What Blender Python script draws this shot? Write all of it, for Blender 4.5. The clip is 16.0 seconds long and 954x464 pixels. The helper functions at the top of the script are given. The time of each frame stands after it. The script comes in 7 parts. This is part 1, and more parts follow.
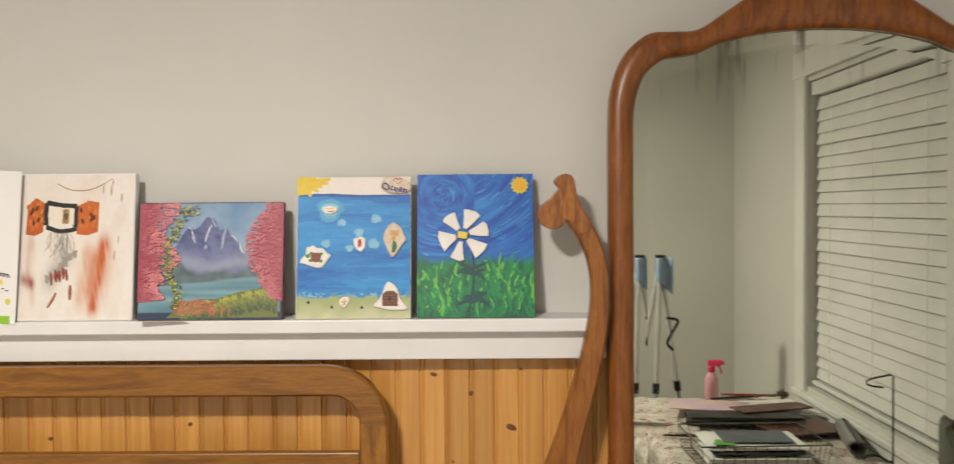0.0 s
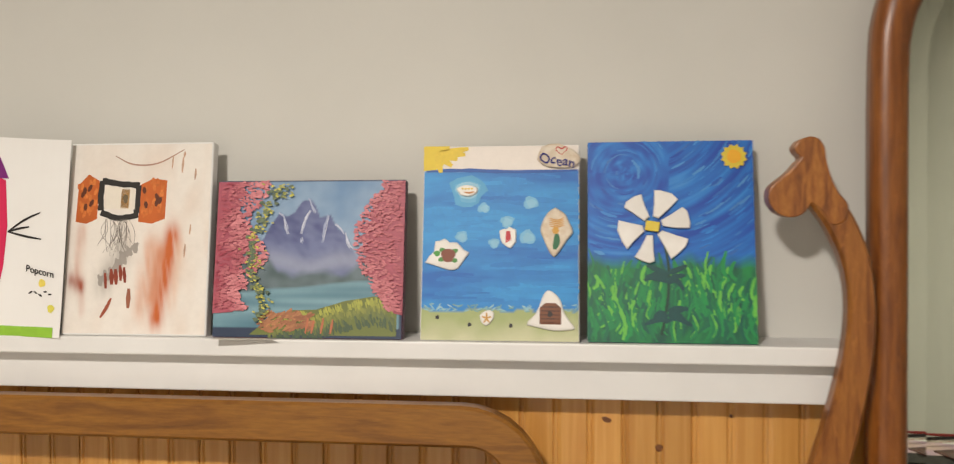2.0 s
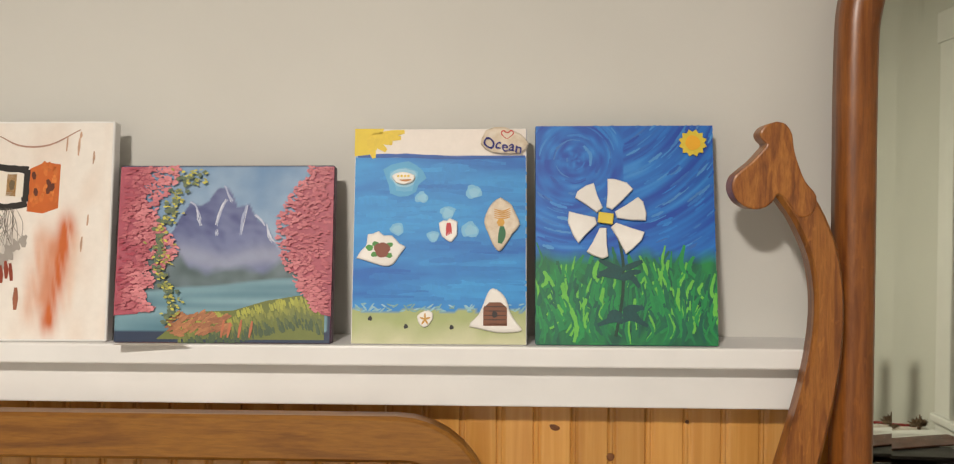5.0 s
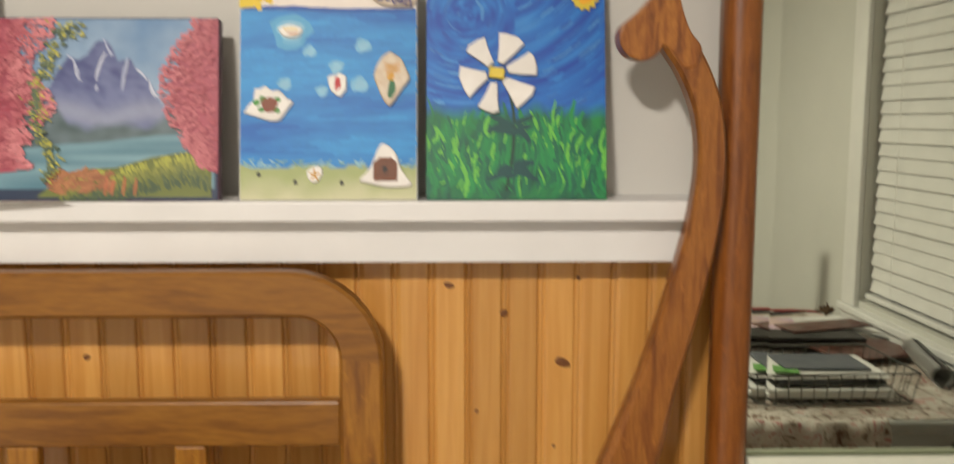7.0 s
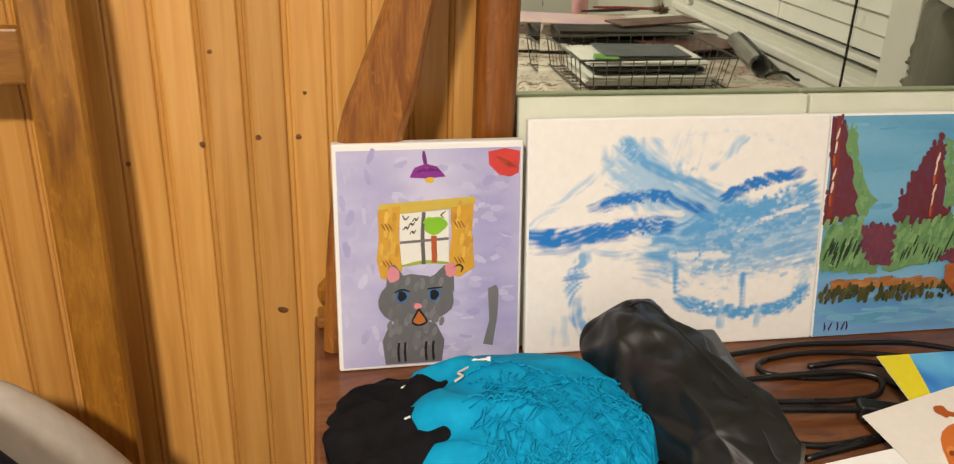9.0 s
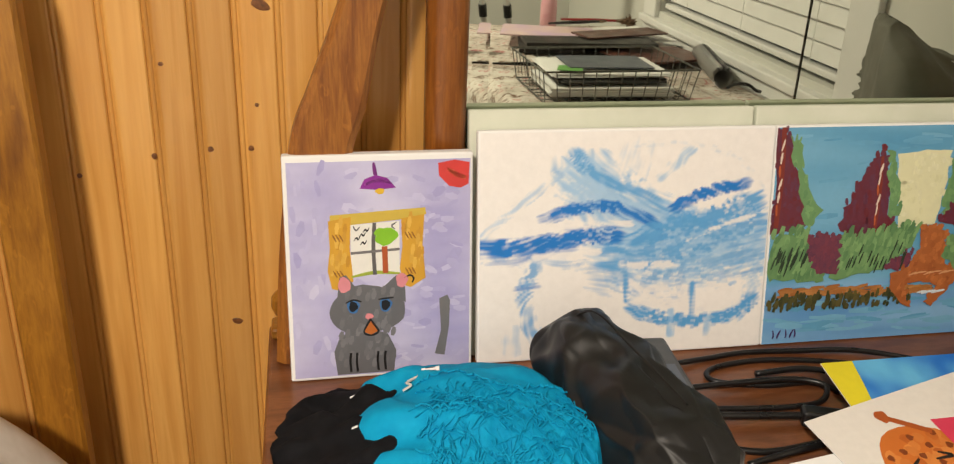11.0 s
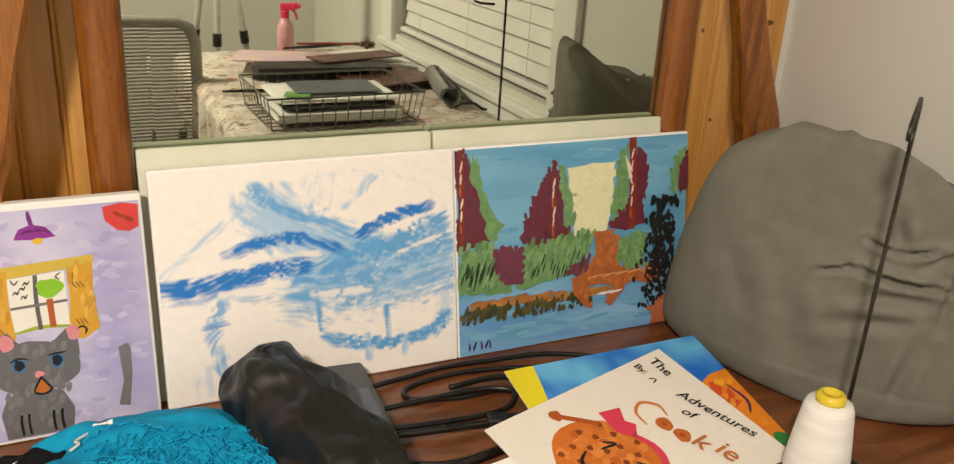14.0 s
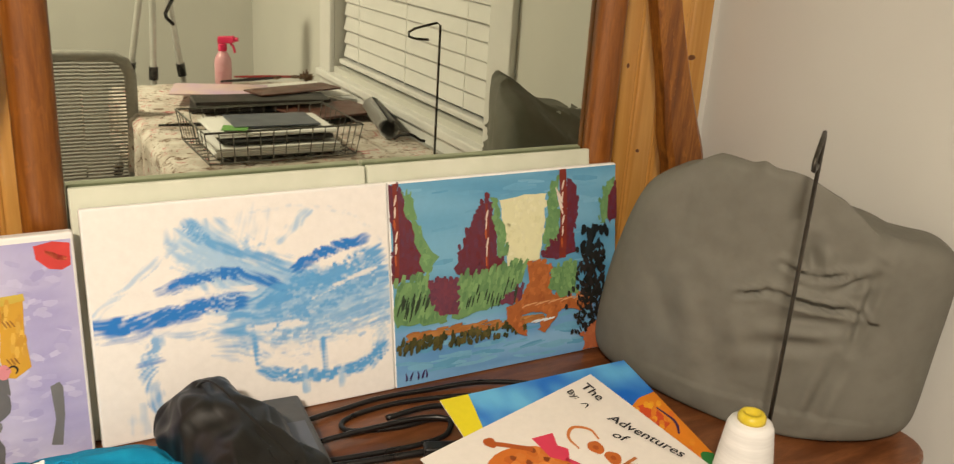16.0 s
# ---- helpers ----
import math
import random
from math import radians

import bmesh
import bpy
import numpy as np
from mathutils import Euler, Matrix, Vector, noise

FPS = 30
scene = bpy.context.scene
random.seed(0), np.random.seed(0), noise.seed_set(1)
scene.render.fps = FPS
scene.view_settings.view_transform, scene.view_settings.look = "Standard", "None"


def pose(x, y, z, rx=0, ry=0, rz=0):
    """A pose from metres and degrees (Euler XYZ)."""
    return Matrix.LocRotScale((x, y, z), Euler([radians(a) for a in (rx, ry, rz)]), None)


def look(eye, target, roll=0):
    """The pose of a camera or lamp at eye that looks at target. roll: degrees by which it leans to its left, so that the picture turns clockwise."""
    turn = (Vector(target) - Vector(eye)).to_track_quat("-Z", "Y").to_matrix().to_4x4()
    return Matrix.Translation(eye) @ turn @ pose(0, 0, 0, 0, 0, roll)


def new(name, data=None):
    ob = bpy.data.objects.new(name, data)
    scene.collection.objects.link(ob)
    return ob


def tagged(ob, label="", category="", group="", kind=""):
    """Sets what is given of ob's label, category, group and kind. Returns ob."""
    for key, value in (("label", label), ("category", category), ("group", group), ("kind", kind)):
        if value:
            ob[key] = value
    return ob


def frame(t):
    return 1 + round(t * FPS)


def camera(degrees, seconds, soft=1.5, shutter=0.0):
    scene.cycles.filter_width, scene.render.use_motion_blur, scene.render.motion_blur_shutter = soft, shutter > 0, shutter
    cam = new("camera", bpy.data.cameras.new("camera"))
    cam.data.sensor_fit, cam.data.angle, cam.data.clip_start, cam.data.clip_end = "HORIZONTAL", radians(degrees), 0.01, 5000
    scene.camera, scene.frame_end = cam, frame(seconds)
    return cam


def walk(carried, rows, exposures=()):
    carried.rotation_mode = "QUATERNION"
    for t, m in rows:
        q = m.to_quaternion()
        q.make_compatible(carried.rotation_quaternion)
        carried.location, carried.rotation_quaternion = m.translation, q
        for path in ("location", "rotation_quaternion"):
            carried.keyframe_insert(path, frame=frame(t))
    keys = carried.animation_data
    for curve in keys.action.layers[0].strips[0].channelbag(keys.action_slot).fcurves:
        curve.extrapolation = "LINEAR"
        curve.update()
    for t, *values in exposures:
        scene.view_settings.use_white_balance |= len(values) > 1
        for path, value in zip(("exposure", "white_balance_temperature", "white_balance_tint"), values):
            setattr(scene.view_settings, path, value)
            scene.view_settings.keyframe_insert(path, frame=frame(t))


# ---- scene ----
cam = camera(56.5, 16.0, soft=1.15, shutter=0.4)
PATH = [
    (0, (0.040, 0.009, 1.622), (0.016, 2.008, 1.566), -0.5),
    (0.5, (0.070, 0.100, 1.619), (-0.135, 2.089, 1.570), -0.4),
    (1, (0.105, 0.212, 1.602), (-0.157, 2.197, 1.554), -0.4),
    (1.5, (0.035, 0.306, 1.592), (-0.222, 2.293, 1.545), -0.25),
    (2, (-0.078, 0.452, 1.584), (-0.342, 2.435, 1.551), -0.2),
    (2.5, (-0.117, 0.548, 1.583), (-0.367, 2.532, 1.557), -0.3),
    (3, (-0.108, 0.605, 1.599), (-0.236, 2.599, 1.506), -0.2),
    (5.5, (-0.104, 0.55, 1.588), (-0.204, 2.547, 1.527), -0.0),
    (6, (-0.108, 0.549, 1.588), (-0.207, 2.546, 1.524), -0.0),
    (6.5, (-0.093, 0.547, 1.579), (-0.17, 2.543, 1.474), 0.1),
    (7, (-0.046, 0.556, 1.518), (-0.013, 2.54, 1.266), -0.0),
    (7.5, (0.021, 0.561, 1.474), (0.12, 2.503, 1.005), 0.4),
    (8, (0.065, 0.581, 1.433), (0.247, 2.471, 0.804), 0.9),
    (8.5, (0.075, 0.627, 1.398), (0.355, 2.444, 0.609), 1.6),
    (9, (0.096, 0.665, 1.364), (0.417, 2.468, 0.558), 1.9),
    (11.5, (0.139, 0.646, 1.372), (0.547, 2.444, 0.597), 2.7),
    (12, (0.164, 0.642, 1.376), (0.654, 2.423, 0.609), 3.0),
    (12.5, (0.188, 0.639, 1.383), (0.762, 2.398, 0.623), 2.8),
    (13, (0.208, 0.634, 1.386), (0.866, 2.368, 0.636), 2.5),
    (13.5, (0.226, 0.626, 1.389), (0.968, 2.326, 0.641), 2.9),
    (14, (0.235, 0.61, 1.392), (1.054, 2.284, 0.667), 3.4),
    (14.5, (0.236, 0.605, 1.4), (1.095, 2.275, 0.712), 3.3),
    (15, (0.225, 0.611, 1.403), (1.119, 2.266, 0.724), 3.0),
    (15.5, (0.217, 0.592, 1.405), (1.126, 2.242, 0.732), 3.2),
    (16, (0.237, 0.584, 1.406), (1.173, 2.224, 0.747), 3.7),
]
walk(cam, [(t, look(eye, target, roll)) for t, eye, target, roll in PATH],
     [(0.0, -0.23, 6050, 10), (0.5, -0.28, 6050, 10), (3.0, -0.30, 6100, 10), (6.5, -0.28, 6150, 10), (7.5, -0.15, 6250, 10), (8.5, 0.05, 6350, 10), (9.0, 0.07, 6400, 10), (11.5, 0.07, 6450, 10), (14.0, 0.13, 6650, 10), (16.0, 0.18, 6800, 10)])

# ---------------------------------------------------------------- light
world = bpy.data.worlds.new("world")
scene.world = world
world.use_nodes = True
world.node_tree.nodes["Background"].inputs[0].default_value = (0.6, 0.7, 1.0, 1)
world.node_tree.nodes["Background"].inputs[1].default_value = 0.01
lamp = bpy.data.lights.new("ceiling_bulb", "AREA")
lamp.shape, lamp.size, lamp.energy, lamp.color = "DISK", 0.2, 74, (1.0, 0.88, 0.74)
lamp_ob = new("ceiling_bulb", lamp)
lamp_ob.matrix_world = look((-0.50, -0.2, 2.395), (-0.50, -0.2, 0))


# ---------------------------------------------------------------- mesh helpers
def rgb(r, g, b, k=0.92):
    """Linear colour from display values 0..255."""
    return tuple(k * ((c / 255 + 0.055) / 1.055) ** 2.4 if c > 10 else k * c / 3294 for c in (r, g, b))


def thing(name, m, label, category, group="", kind=""):
    ob = new(name)
    ob.empty_display_size = 0.05
    ob.matrix_world = m
    return tagged(ob, label, category, group, kind)


def part(name, bm, material, parent=None, label="", smooth=False):
    me = bpy.data.meshes.new(name)
    bm.normal_update()
    bm.to_mesh(me)
    bm.free()
    if smooth:
        me.shade_smooth()
    me.materials.append(material)
    ob = new(name, me)
    ob.parent = parent
    return tagged(ob, label)


def box(lo, hi, bevel=0.0, segs=2, bm=None):
    bm = bm or bmesh.new()
    made = bmesh.ops.create_cube(bm, size=1)["verts"]
    for v in made:
        v.co = [lo[i] + (v.co[i] + 0.5) * (hi[i] - lo[i]) for i in range(3)]
    if bevel:
        edges = list({e for v in made for e in v.link_edges})
        bmesh.ops.bevel(bm, geom=edges, offset=bevel, segments=segs, affect="EDGES", profile=0.5)
    return bm


def spline(pts, n):
    """Points along a smooth curve through pts; each may have any number of values."""
    p = [np.array(q, float) for q in pts]
    p = [2 * p[0] - p[1]] + p + [2 * p[-1] - p[-2]]
    out = []
    for a, b, c, d in zip(p, p[1:], p[2:], p[3:]):
        for t in np.linspace(0, 1, n, endpoint=False):
            out.append(0.5 * (2 * b + (c - a) * t + (2 * a - 5 * b + 4 * c - d) * t * t + (3 * b - a - 3 * c + d) * t ** 3))
    return out + [p[-2]]


def tube(pts, radius, seg=8, bm=None, caps=True):
    """A round tube along pts; radius is a number or one per point."""
    bm = bm or bmesh.new()
    pts = [Vector(p) for p in pts]
    rs = radius if hasattr(radius, "__len__") else [radius] * len(pts)
    rings, side = [], None
    for i, p in enumerate(pts):
        ahead = (pts[min(i + 1, len(pts) - 1)] - pts[max(i - 1, 0)]).normalized()
        if side is None:
            side = ahead.orthogonal().normalized()
        side = (side - ahead * side.dot(ahead)).normalized()
        up = ahead.cross(side)
        rings.append([bm.verts.new(p + rs[i] * (math.cos(a) * side + math.sin(a) * up)) for a in (2 * math.pi * k / seg for k in range(seg))])
    for a, b in zip(rings, rings[1:]):
        for k in range(seg):
            bm.faces.new((a[k], a[(k + 1) % seg], b[(k + 1) % seg], b[k]))
    if caps:
        bm.faces.new(rings[0][::-1])
        bm.faces.new(rings[-1])
    return bm


def lathe(profile, seg=24, bm=None, at=(0, 0, 0)):
    """A turned shape from (radius, height) rows."""
    bm = bm or bmesh.new()
    rings = [[bm.verts.new((at[0] + r * math.cos(2 * math.pi * k / seg), at[1] + r * math.sin(2 * math.pi * k / seg), at[2] + z)) for k in range(seg)] for r, z in profile]
    for a, b in zip(rings, rings[1:]):
        for k in range(seg):
            bm.faces.new((a[k], a[(k + 1) % seg], b[(k + 1) % seg], b[k]))
    bm.faces.new(rings[0][::-1])
    bm.faces.new(rings[-1])
    return bm


def moulding(stations, section, closed=False):
    """Sweeps a section over stations of two plan points (inner, outer) in x and z. section: rows of (share from inner to outer, y)."""
    bm = bmesh.new()
    rings = [[bm.verts.new((a[0] + (b[0] - a[0]) * u, y, a[1] + (b[1] - a[1]) * u)) for u, y in section] for a, b in stations]
    loop = list(zip(rings, rings[1:] + rings[:1])) if closed else list(zip(rings, rings[1:]))
    n = len(section)
    for a, b in loop:
        for k in range(n):
            bm.faces.new((a[k], b[k], b[(k + 1) % n], a[(k + 1) % n]))
    if not closed:
        bm.faces.new(rings[0])
        bm.faces.new(rings[-1][::-1])
    bmesh.ops.recalc_face_normals(bm, faces=bm.faces[:])
    return bm


def soft_box(size, cuts=24, power=5.0, shape=None):
    """A rounded soft block standing on z = 0; shape(x, y, z) with each from -1 to 1 moves a point of size's box."""
    bm = bmesh.new()
    bmesh.ops.create_cube(bm, size=2)
    bmesh.ops.subdivide_edges(bm, edges=bm.edges[:], cuts=cuts, use_grid_fill=True)
    for v in bm.verts:
        p = v.co
        k = (abs(p.x) ** power + abs(p.y) ** power + abs(p.z) ** power) ** (1 / power)
        q = p / k
        co = Vector((q.x * size[0] / 2, q.y * size[1] / 2, (q.z + 1) * size[2] / 2))
        v.co = shape(q, co) if shape else co
    bm.normal_update()
    return bm


def sheet(nx, ny, fn, thick=0.0, bm=None):
    """A sheet of nx by ny cells at fn(u, v), with a thickness where given."""
    bm = bm or bmesh.new()
    g = [[bm.verts.new(fn(i / nx, j / ny)) for i in range(nx + 1)] for j in range(ny + 1)]
    fs = [bm.faces.new((g[j][i], g[j][i + 1], g[j + 1][i + 1], g[j + 1][i])) for j in range(ny) for i in range(nx)]
    if thick:
        bm.normal_update()
        bmesh.ops.solidify(bm, geom=fs, thickness=thick)
    return bm


# ---------------------------------------------------------------- materials
def nodes_of(name, rough, metal=0.0):
    m = bpy.data.materials.new(name)
    m.use_nodes = True
    t = m.node_tree
    b = t.nodes["Principled BSDF"]
    b.inputs["Roughness"].default_value, b.inputs["Metallic"].default_value = rough, metal
    return m, t, b


def coords(t, scale, shuffle=True):
    """Object coordinates, scaled, with an offset of each object's own."""
    c, mp = t.nodes.new("ShaderNodeTexCoord"), t.nodes.new("ShaderNodeMapping")
    mp.inputs["Scale"].default_value = scale
    t.links.new(c.outputs["Object"], mp.inputs["Vector"])
    if shuffle:
        info, mul = t.nodes.new("ShaderNodeObjectInfo"), t.nodes.new("ShaderNodeMath")
        mul.operation = "MULTIPLY"
        mul.inputs[1].default_value = 37.0
        t.links.new(info.outputs["Random"], mul.inputs[0])
        t.links.new(mul.outputs[0], mp.inputs["Location"])
    return mp.outputs["Vector"]


def noise_of(t, vec, scale, detail=4.0, rough=0.55, warp=0.0):
    n = t.nodes.new("ShaderNodeTexNoise")
    n.inputs["Scale"].default_value, n.inputs["Detail"].default_value = scale, detail
    n.inputs["Roughness"].default_value, n.inputs["Distortion"].default_value = rough, warp
    t.links.new(vec, n.inputs["Vector"])
    return n.outputs["Fac"]


def ramp(t, fac, stops):
    r = t.nodes.new("ShaderNodeValToRGB")
    while len(r.color_ramp.elements) < len(stops):
        r.color_ramp.elements.new(0.5)
    for e, (at, col) in zip(r.color_ramp.elements, stops):
        e.position, e.color = at, (*col, 1) if len(col) == 3 else col
    t.links.new(fac, r.inputs["Fac"])
    return r.outputs["Color"]


def mixed(t, a, b, fac, how="MIX"):
    m = t.nodes.new("ShaderNodeMix")
    m.data_type, m.blend_type = "RGBA", how
    for sock, v in ((m.inputs[0], fac), (m.inputs[6], a), (m.inputs[7], b)):
        if isinstance(v, (int, float)):
            sock.default_value = v
        elif isinstance(v, tuple):
            sock.default_value = (*v, 1)
        else:
            t.links.new(v, sock)
    return m.outputs[2]


def bumped(t, b, height, strength, distance=0.001):
    n = t.nodes.new("ShaderNodeBump")
    n.inputs["Strength"].default_value, n.inputs["Distance"].default_value = strength, distance
    t.links.new(height, n.inputs["Height"])
    t.links.new(n.outputs["Normal"], b.inputs["Normal"])


def plain(name, c1, c2, rough=0.5, scale=20.0, bump=0.0, bump_scale=300.0, metal=0.0, stretch=(1, 1, 1), vary=0.15):
    """A surface that wanders between two colours, with large soft patches, gloss variation and fine relief."""
    m, t, b = nodes_of(name, rough, metal)
    vec = coords(t, stretch)
    col = ramp(t, noise_of(t, vec, scale, 5), [(0.3, c1), (0.7, c2)])
    big = ramp(t, noise_of(t, vec, scale * 0.13, 2), [(0.3, (1 - vary,) * 3), (0.7, (1.0, 1.0, 1.0))])
    t.links.new(mixed(t, col, big, 1.0, "MULTIPLY"), b.inputs["Base Color"])
    r = ramp(t, noise_of(t, vec, scale * 0.6, 3), [(0.3, (max(rough - 0.08, 0.02),) * 3), (0.7, (min(rough + 0.1, 1),) * 3)])
    t.links.new(r, b.inputs["Roughness"])
    if bump:
        bumped(t, b, noise_of(t, vec, bump_scale, 3), bump)
    return m


def wood(name, light, mid, dark, grain, rough=0.35, knots=False, flecks=False, streak=0.8):
    """Varnished wood. grain: scale of the coordinates, small along the fibres."""
    m, t, b = nodes_of(name, rough)
    vec = coords(t, grain)
    rings = noise_of(t, vec, 1.0, 3, 0.5, 1.2)
    fibre = noise_of(t, coords(t, tuple(g * 7 for g in grain)), 1.0, 4, 0.7)
    col = ramp(t, rings, [(0.25, dark), (0.45, mid), (0.58, light), (0.75, mid)])
    col = mixed(t, col, ramp(t, fibre, [(0.35, (0.72, 0.66, 0.58)), (0.6, (1.0, 1.0, 1.0))]), streak, "MULTIPLY")
    info = t.nodes.new("ShaderNodeObjectInfo")
    col = mixed(t, col, ramp(t, info.outputs["Random"], [(0.0, (0.82, 0.79, 0.74)), (0.5, (0.98, 0.96, 0.92)), (1.0, (1.07, 1.06, 1.02))]), 1.0, "MULTIPLY")
    if flecks:
        f = noise_of(t, coords(t, (grain[0] * 2.2, grain[1] * 2.2, grain[2] * 9)), 1.0, 2, 0.5, 0.8)
        col = mixed(t, col, tuple(min(1, c * 1.7) for c in light), ramp(t, f, [(0.62, (0, 0, 0)), (0.68, (0.18, 0.18, 0.18))]))
    if knots:
        v = t.nodes.new("ShaderNodeTexVoronoi")
        v.inputs["Scale"].default_value = 1.0
        t.links.new(coords(t, (9, 0.001, 6)), v.inputs["Vector"])
        halo = ramp(t, v.outputs["Distance"], [(0.05, (0.7, 0.7, 0.7)), (0.14, (0, 0, 0))])
        core = ramp(t, v.outputs["Distance"], [(0.028, (1, 1, 1)), (0.045, (0, 0, 0))])
        col = mixed(t, col, mid, halo)
        col = mixed(t, col, (0.09, 0.032, 0.01), core)
    t.links.new(col, b.inputs["Base Color"])
    if knots:
        dents = noise_of(t, coords(t, (26, 26, 11)), 1.0, 2, 0.4, 0.6)
        bumped(t, b, mixed(t, fibre, dents, 0.9), 0.6, 0.004)
    else:
        bumped(t, b, fibre, 0.25, 0.0006)
    b.inputs["Coat Weight"].default_value, b.inputs["Coat Roughness"].default_value = (0.3, 0.16) if knots else (0.10, 0.22)
    return m


wall_paint = plain("wall_paint", (0.645, 0.638, 0.597), (0.68, 0.673, 0.632), 0.75, 4, 0.08, 160, vary=0.05)
white_paint = plain("white_paint", (0.76, 0.755, 0.74), (0.82, 0.815, 0.80), 0.42, 9, 0.06, 90, vary=0.05)
ceiling_paint = plain("ceiling_paint", (0.74, 0.73, 0.7), (0.8, 0.79, 0.77), 0.85, 5, 0.1, 120)
carpet = plain("carpet", (0.22, 0.19, 0.16), (0.32, 0.28, 0.24), 0.95, 60, 0.6, 500)
pine = wood("pine", (0.67, 0.360, 0.100), (0.61, 0.308, 0.078), (0.54, 0.255, 0.058), (40, 40, 1.6), 0.25, knots=True, streak=0.16)
knot_wood = plain("knot_wood", (0.10, 0.035, 0.01), (0.24, 0.09, 0.025), 0.35, 220, 0.2, 500)
oak_up = wood("oak_upright", (0.27, 0.092, 0.014), (0.21, 0.066, 0.009), (0.12, 0.033, 0.005), (55, 55, 5), 0.34, flecks=True)
bed_oak_up = wood("bed_oak_upright", (0.37, 0.165, 0.019), (0.285, 0.120, 0.013), (0.15, 0.052, 0.007), (45, 45, 5), 0.4, flecks=True)
bed_oak_along = wood("bed_oak_lengthwise", (0.32, 0.142, 0.018), (0.25, 0.104, 0.013), (0.14, 0.050, 0.007), (5, 45, 45), 0.4)
arm_oak_up = wood("arm_oak_upright", (0.40, 0.160, 0.030), (0.28, 0.098, 0.018), (0.13, 0.040, 0.008), (60, 60, 5), 0.36, flecks=True, streak=1.0)
arm_oak_ear = wood("arm_oak_ear", (0.40, 0.160, 0.030), (0.28, 0.098, 0.018), (0.13, 0.040, 0.008), (75, 60, 14), 0.36, streak=1.0)
dresser_wood = wood("dresser_wood", (0.26, 0.100, 0.040), (0.19, 0.068, 0.026), (0.11, 0.036, 0.014), (6, 26, 26), 0.3)
canvas_cloth = plain("canvas_cloth", (0.83, 0.82, 0.80), (0.85, 0.845, 0.83), 0.8, 12, 0.05, 1400, vary=0.05)
pale_canvas = plain("pale_canvas", (0.66, 0.69, 0.56), (0.72, 0.74, 0.62), 0.8, 30, 0.06, 1400)
paper_white = plain("paper_white", (0.83, 0.82, 0.80), (0.85, 0.845, 0.83), 0.7, 12, 0.03, 300, vary=0.03)
side_blue = plain("painted_blue_edge", (0.012, 0.06, 0.16), (0.01, 0.12, 0.14), 0.5, 14, 0.05, 900)
side_maroon = plain("painted_maroon_edge", (0.20, 0.035, 0.05), (0.05, 0.06, 0.12), 0.5, 6, 0.05, 900)
slate = plain("slate_card", (0.10, 0.115, 0.14), (0.13, 0.14, 0.17), 0.5, 20)
ceramic = plain("ceramic_white", (0.80, 0.77, 0.72), (0.86, 0.84, 0.80), 0.45, 60, 0.2, 260)
shell = plain("shell_cream", (0.62, 0.50, 0.36), (0.78, 0.70, 0.58), 0.5, 120, 0.35, 300)
grey_nylon = plain("grey_nylon", (0.158, 0.152, 0.127), (0.182, 0.176, 0.150), 0.62, 40, 0.08, 1300, vary=0.10)
black_nylon = plain("black_nylon", (0.0065, 0.0062, 0.0056), (0.011, 0.0105, 0.0096), 0.42, 30, 0.04, 1600)
black_cloth = plain("black_cloth", (0.004, 0.004, 0.005), (0.009, 0.009, 0.011), 0.95, 60, 0.2, 700)
navy_cloth = plain("navy_cloth", (0.010, 0.014, 0.035), (0.018, 0.024, 0.055), 0.85, 50, 0.4, 900)
linen = plain("pale_linen", (0.60, 0.55, 0.48), (0.70, 0.66, 0.60), 0.85, 40, 0.4, 900)
blue_cloth = plain("turquoise_cloth", (0.0, 0.26, 0.50), (0.004, 0.36, 0.62), 0.75, 40, 0.4, 1100)
black_rubber = plain("black_rubber", (0.006, 0.0055, 0.0055), (0.012, 0.011, 0.011), 0.32, 60, 0.05, 600)
grey_plastic = plain("grey_plastic", (0.075, 0.075, 0.073), (0.10, 0.10, 0.097), 0.5, 40, 0.1, 900)
dark_metal = plain("dark_metal", (0.05, 0.045, 0.038), (0.10, 0.09, 0.075), 0.4, 90, 0.1, 500, metal=0.8)
wire_metal = plain("wire_metal", (0.16, 0.16, 0.15), (0.24, 0.24, 0.23), 0.35, 90, metal=0.9)
alu = plain("aluminium", (0.62, 0.62, 0.60), (0.72, 0.72, 0.70), 0.35, 30, metal=0.5)
thread = plain("white_thread", (0.76, 0.75, 0.73), (0.84, 0.83, 0.81), 0.7, 40, 0.5, 120, stretch=(1, 1, 14))
yellow_plastic = plain("yellow_plastic", (0.72, 0.55, 0.03), (0.80, 0.63, 0.06), 0.4, 40)
pink_plastic = plain("pink_plastic", (0.72, 0.02, 0.10), (0.80, 0.04, 0.14), 0.35, 30)
pink_clear = plain("pink_bottle", (0.72, 0.36, 0.42), (0.80, 0.46, 0.50), 0.25, 20)
table_grey = plain("table_grey", (0.42, 0.42, 0.40), (0.50, 0.50, 0.48), 0.5, 20)
mesh_grey = plain("chair_mesh", (0.36, 0.35, 0.32), (0.44, 0.43, 0.395), 0.7, 60)
black_board = plain("black_board", (0.015, 0.013, 0.012), (0.03, 0.025, 0.024), 0.45, 20)
lilac_board = plain("lilac_board", (0.60, 0.42, 0.66), (0.78, 0.58, 0.50), 0.5, 9)
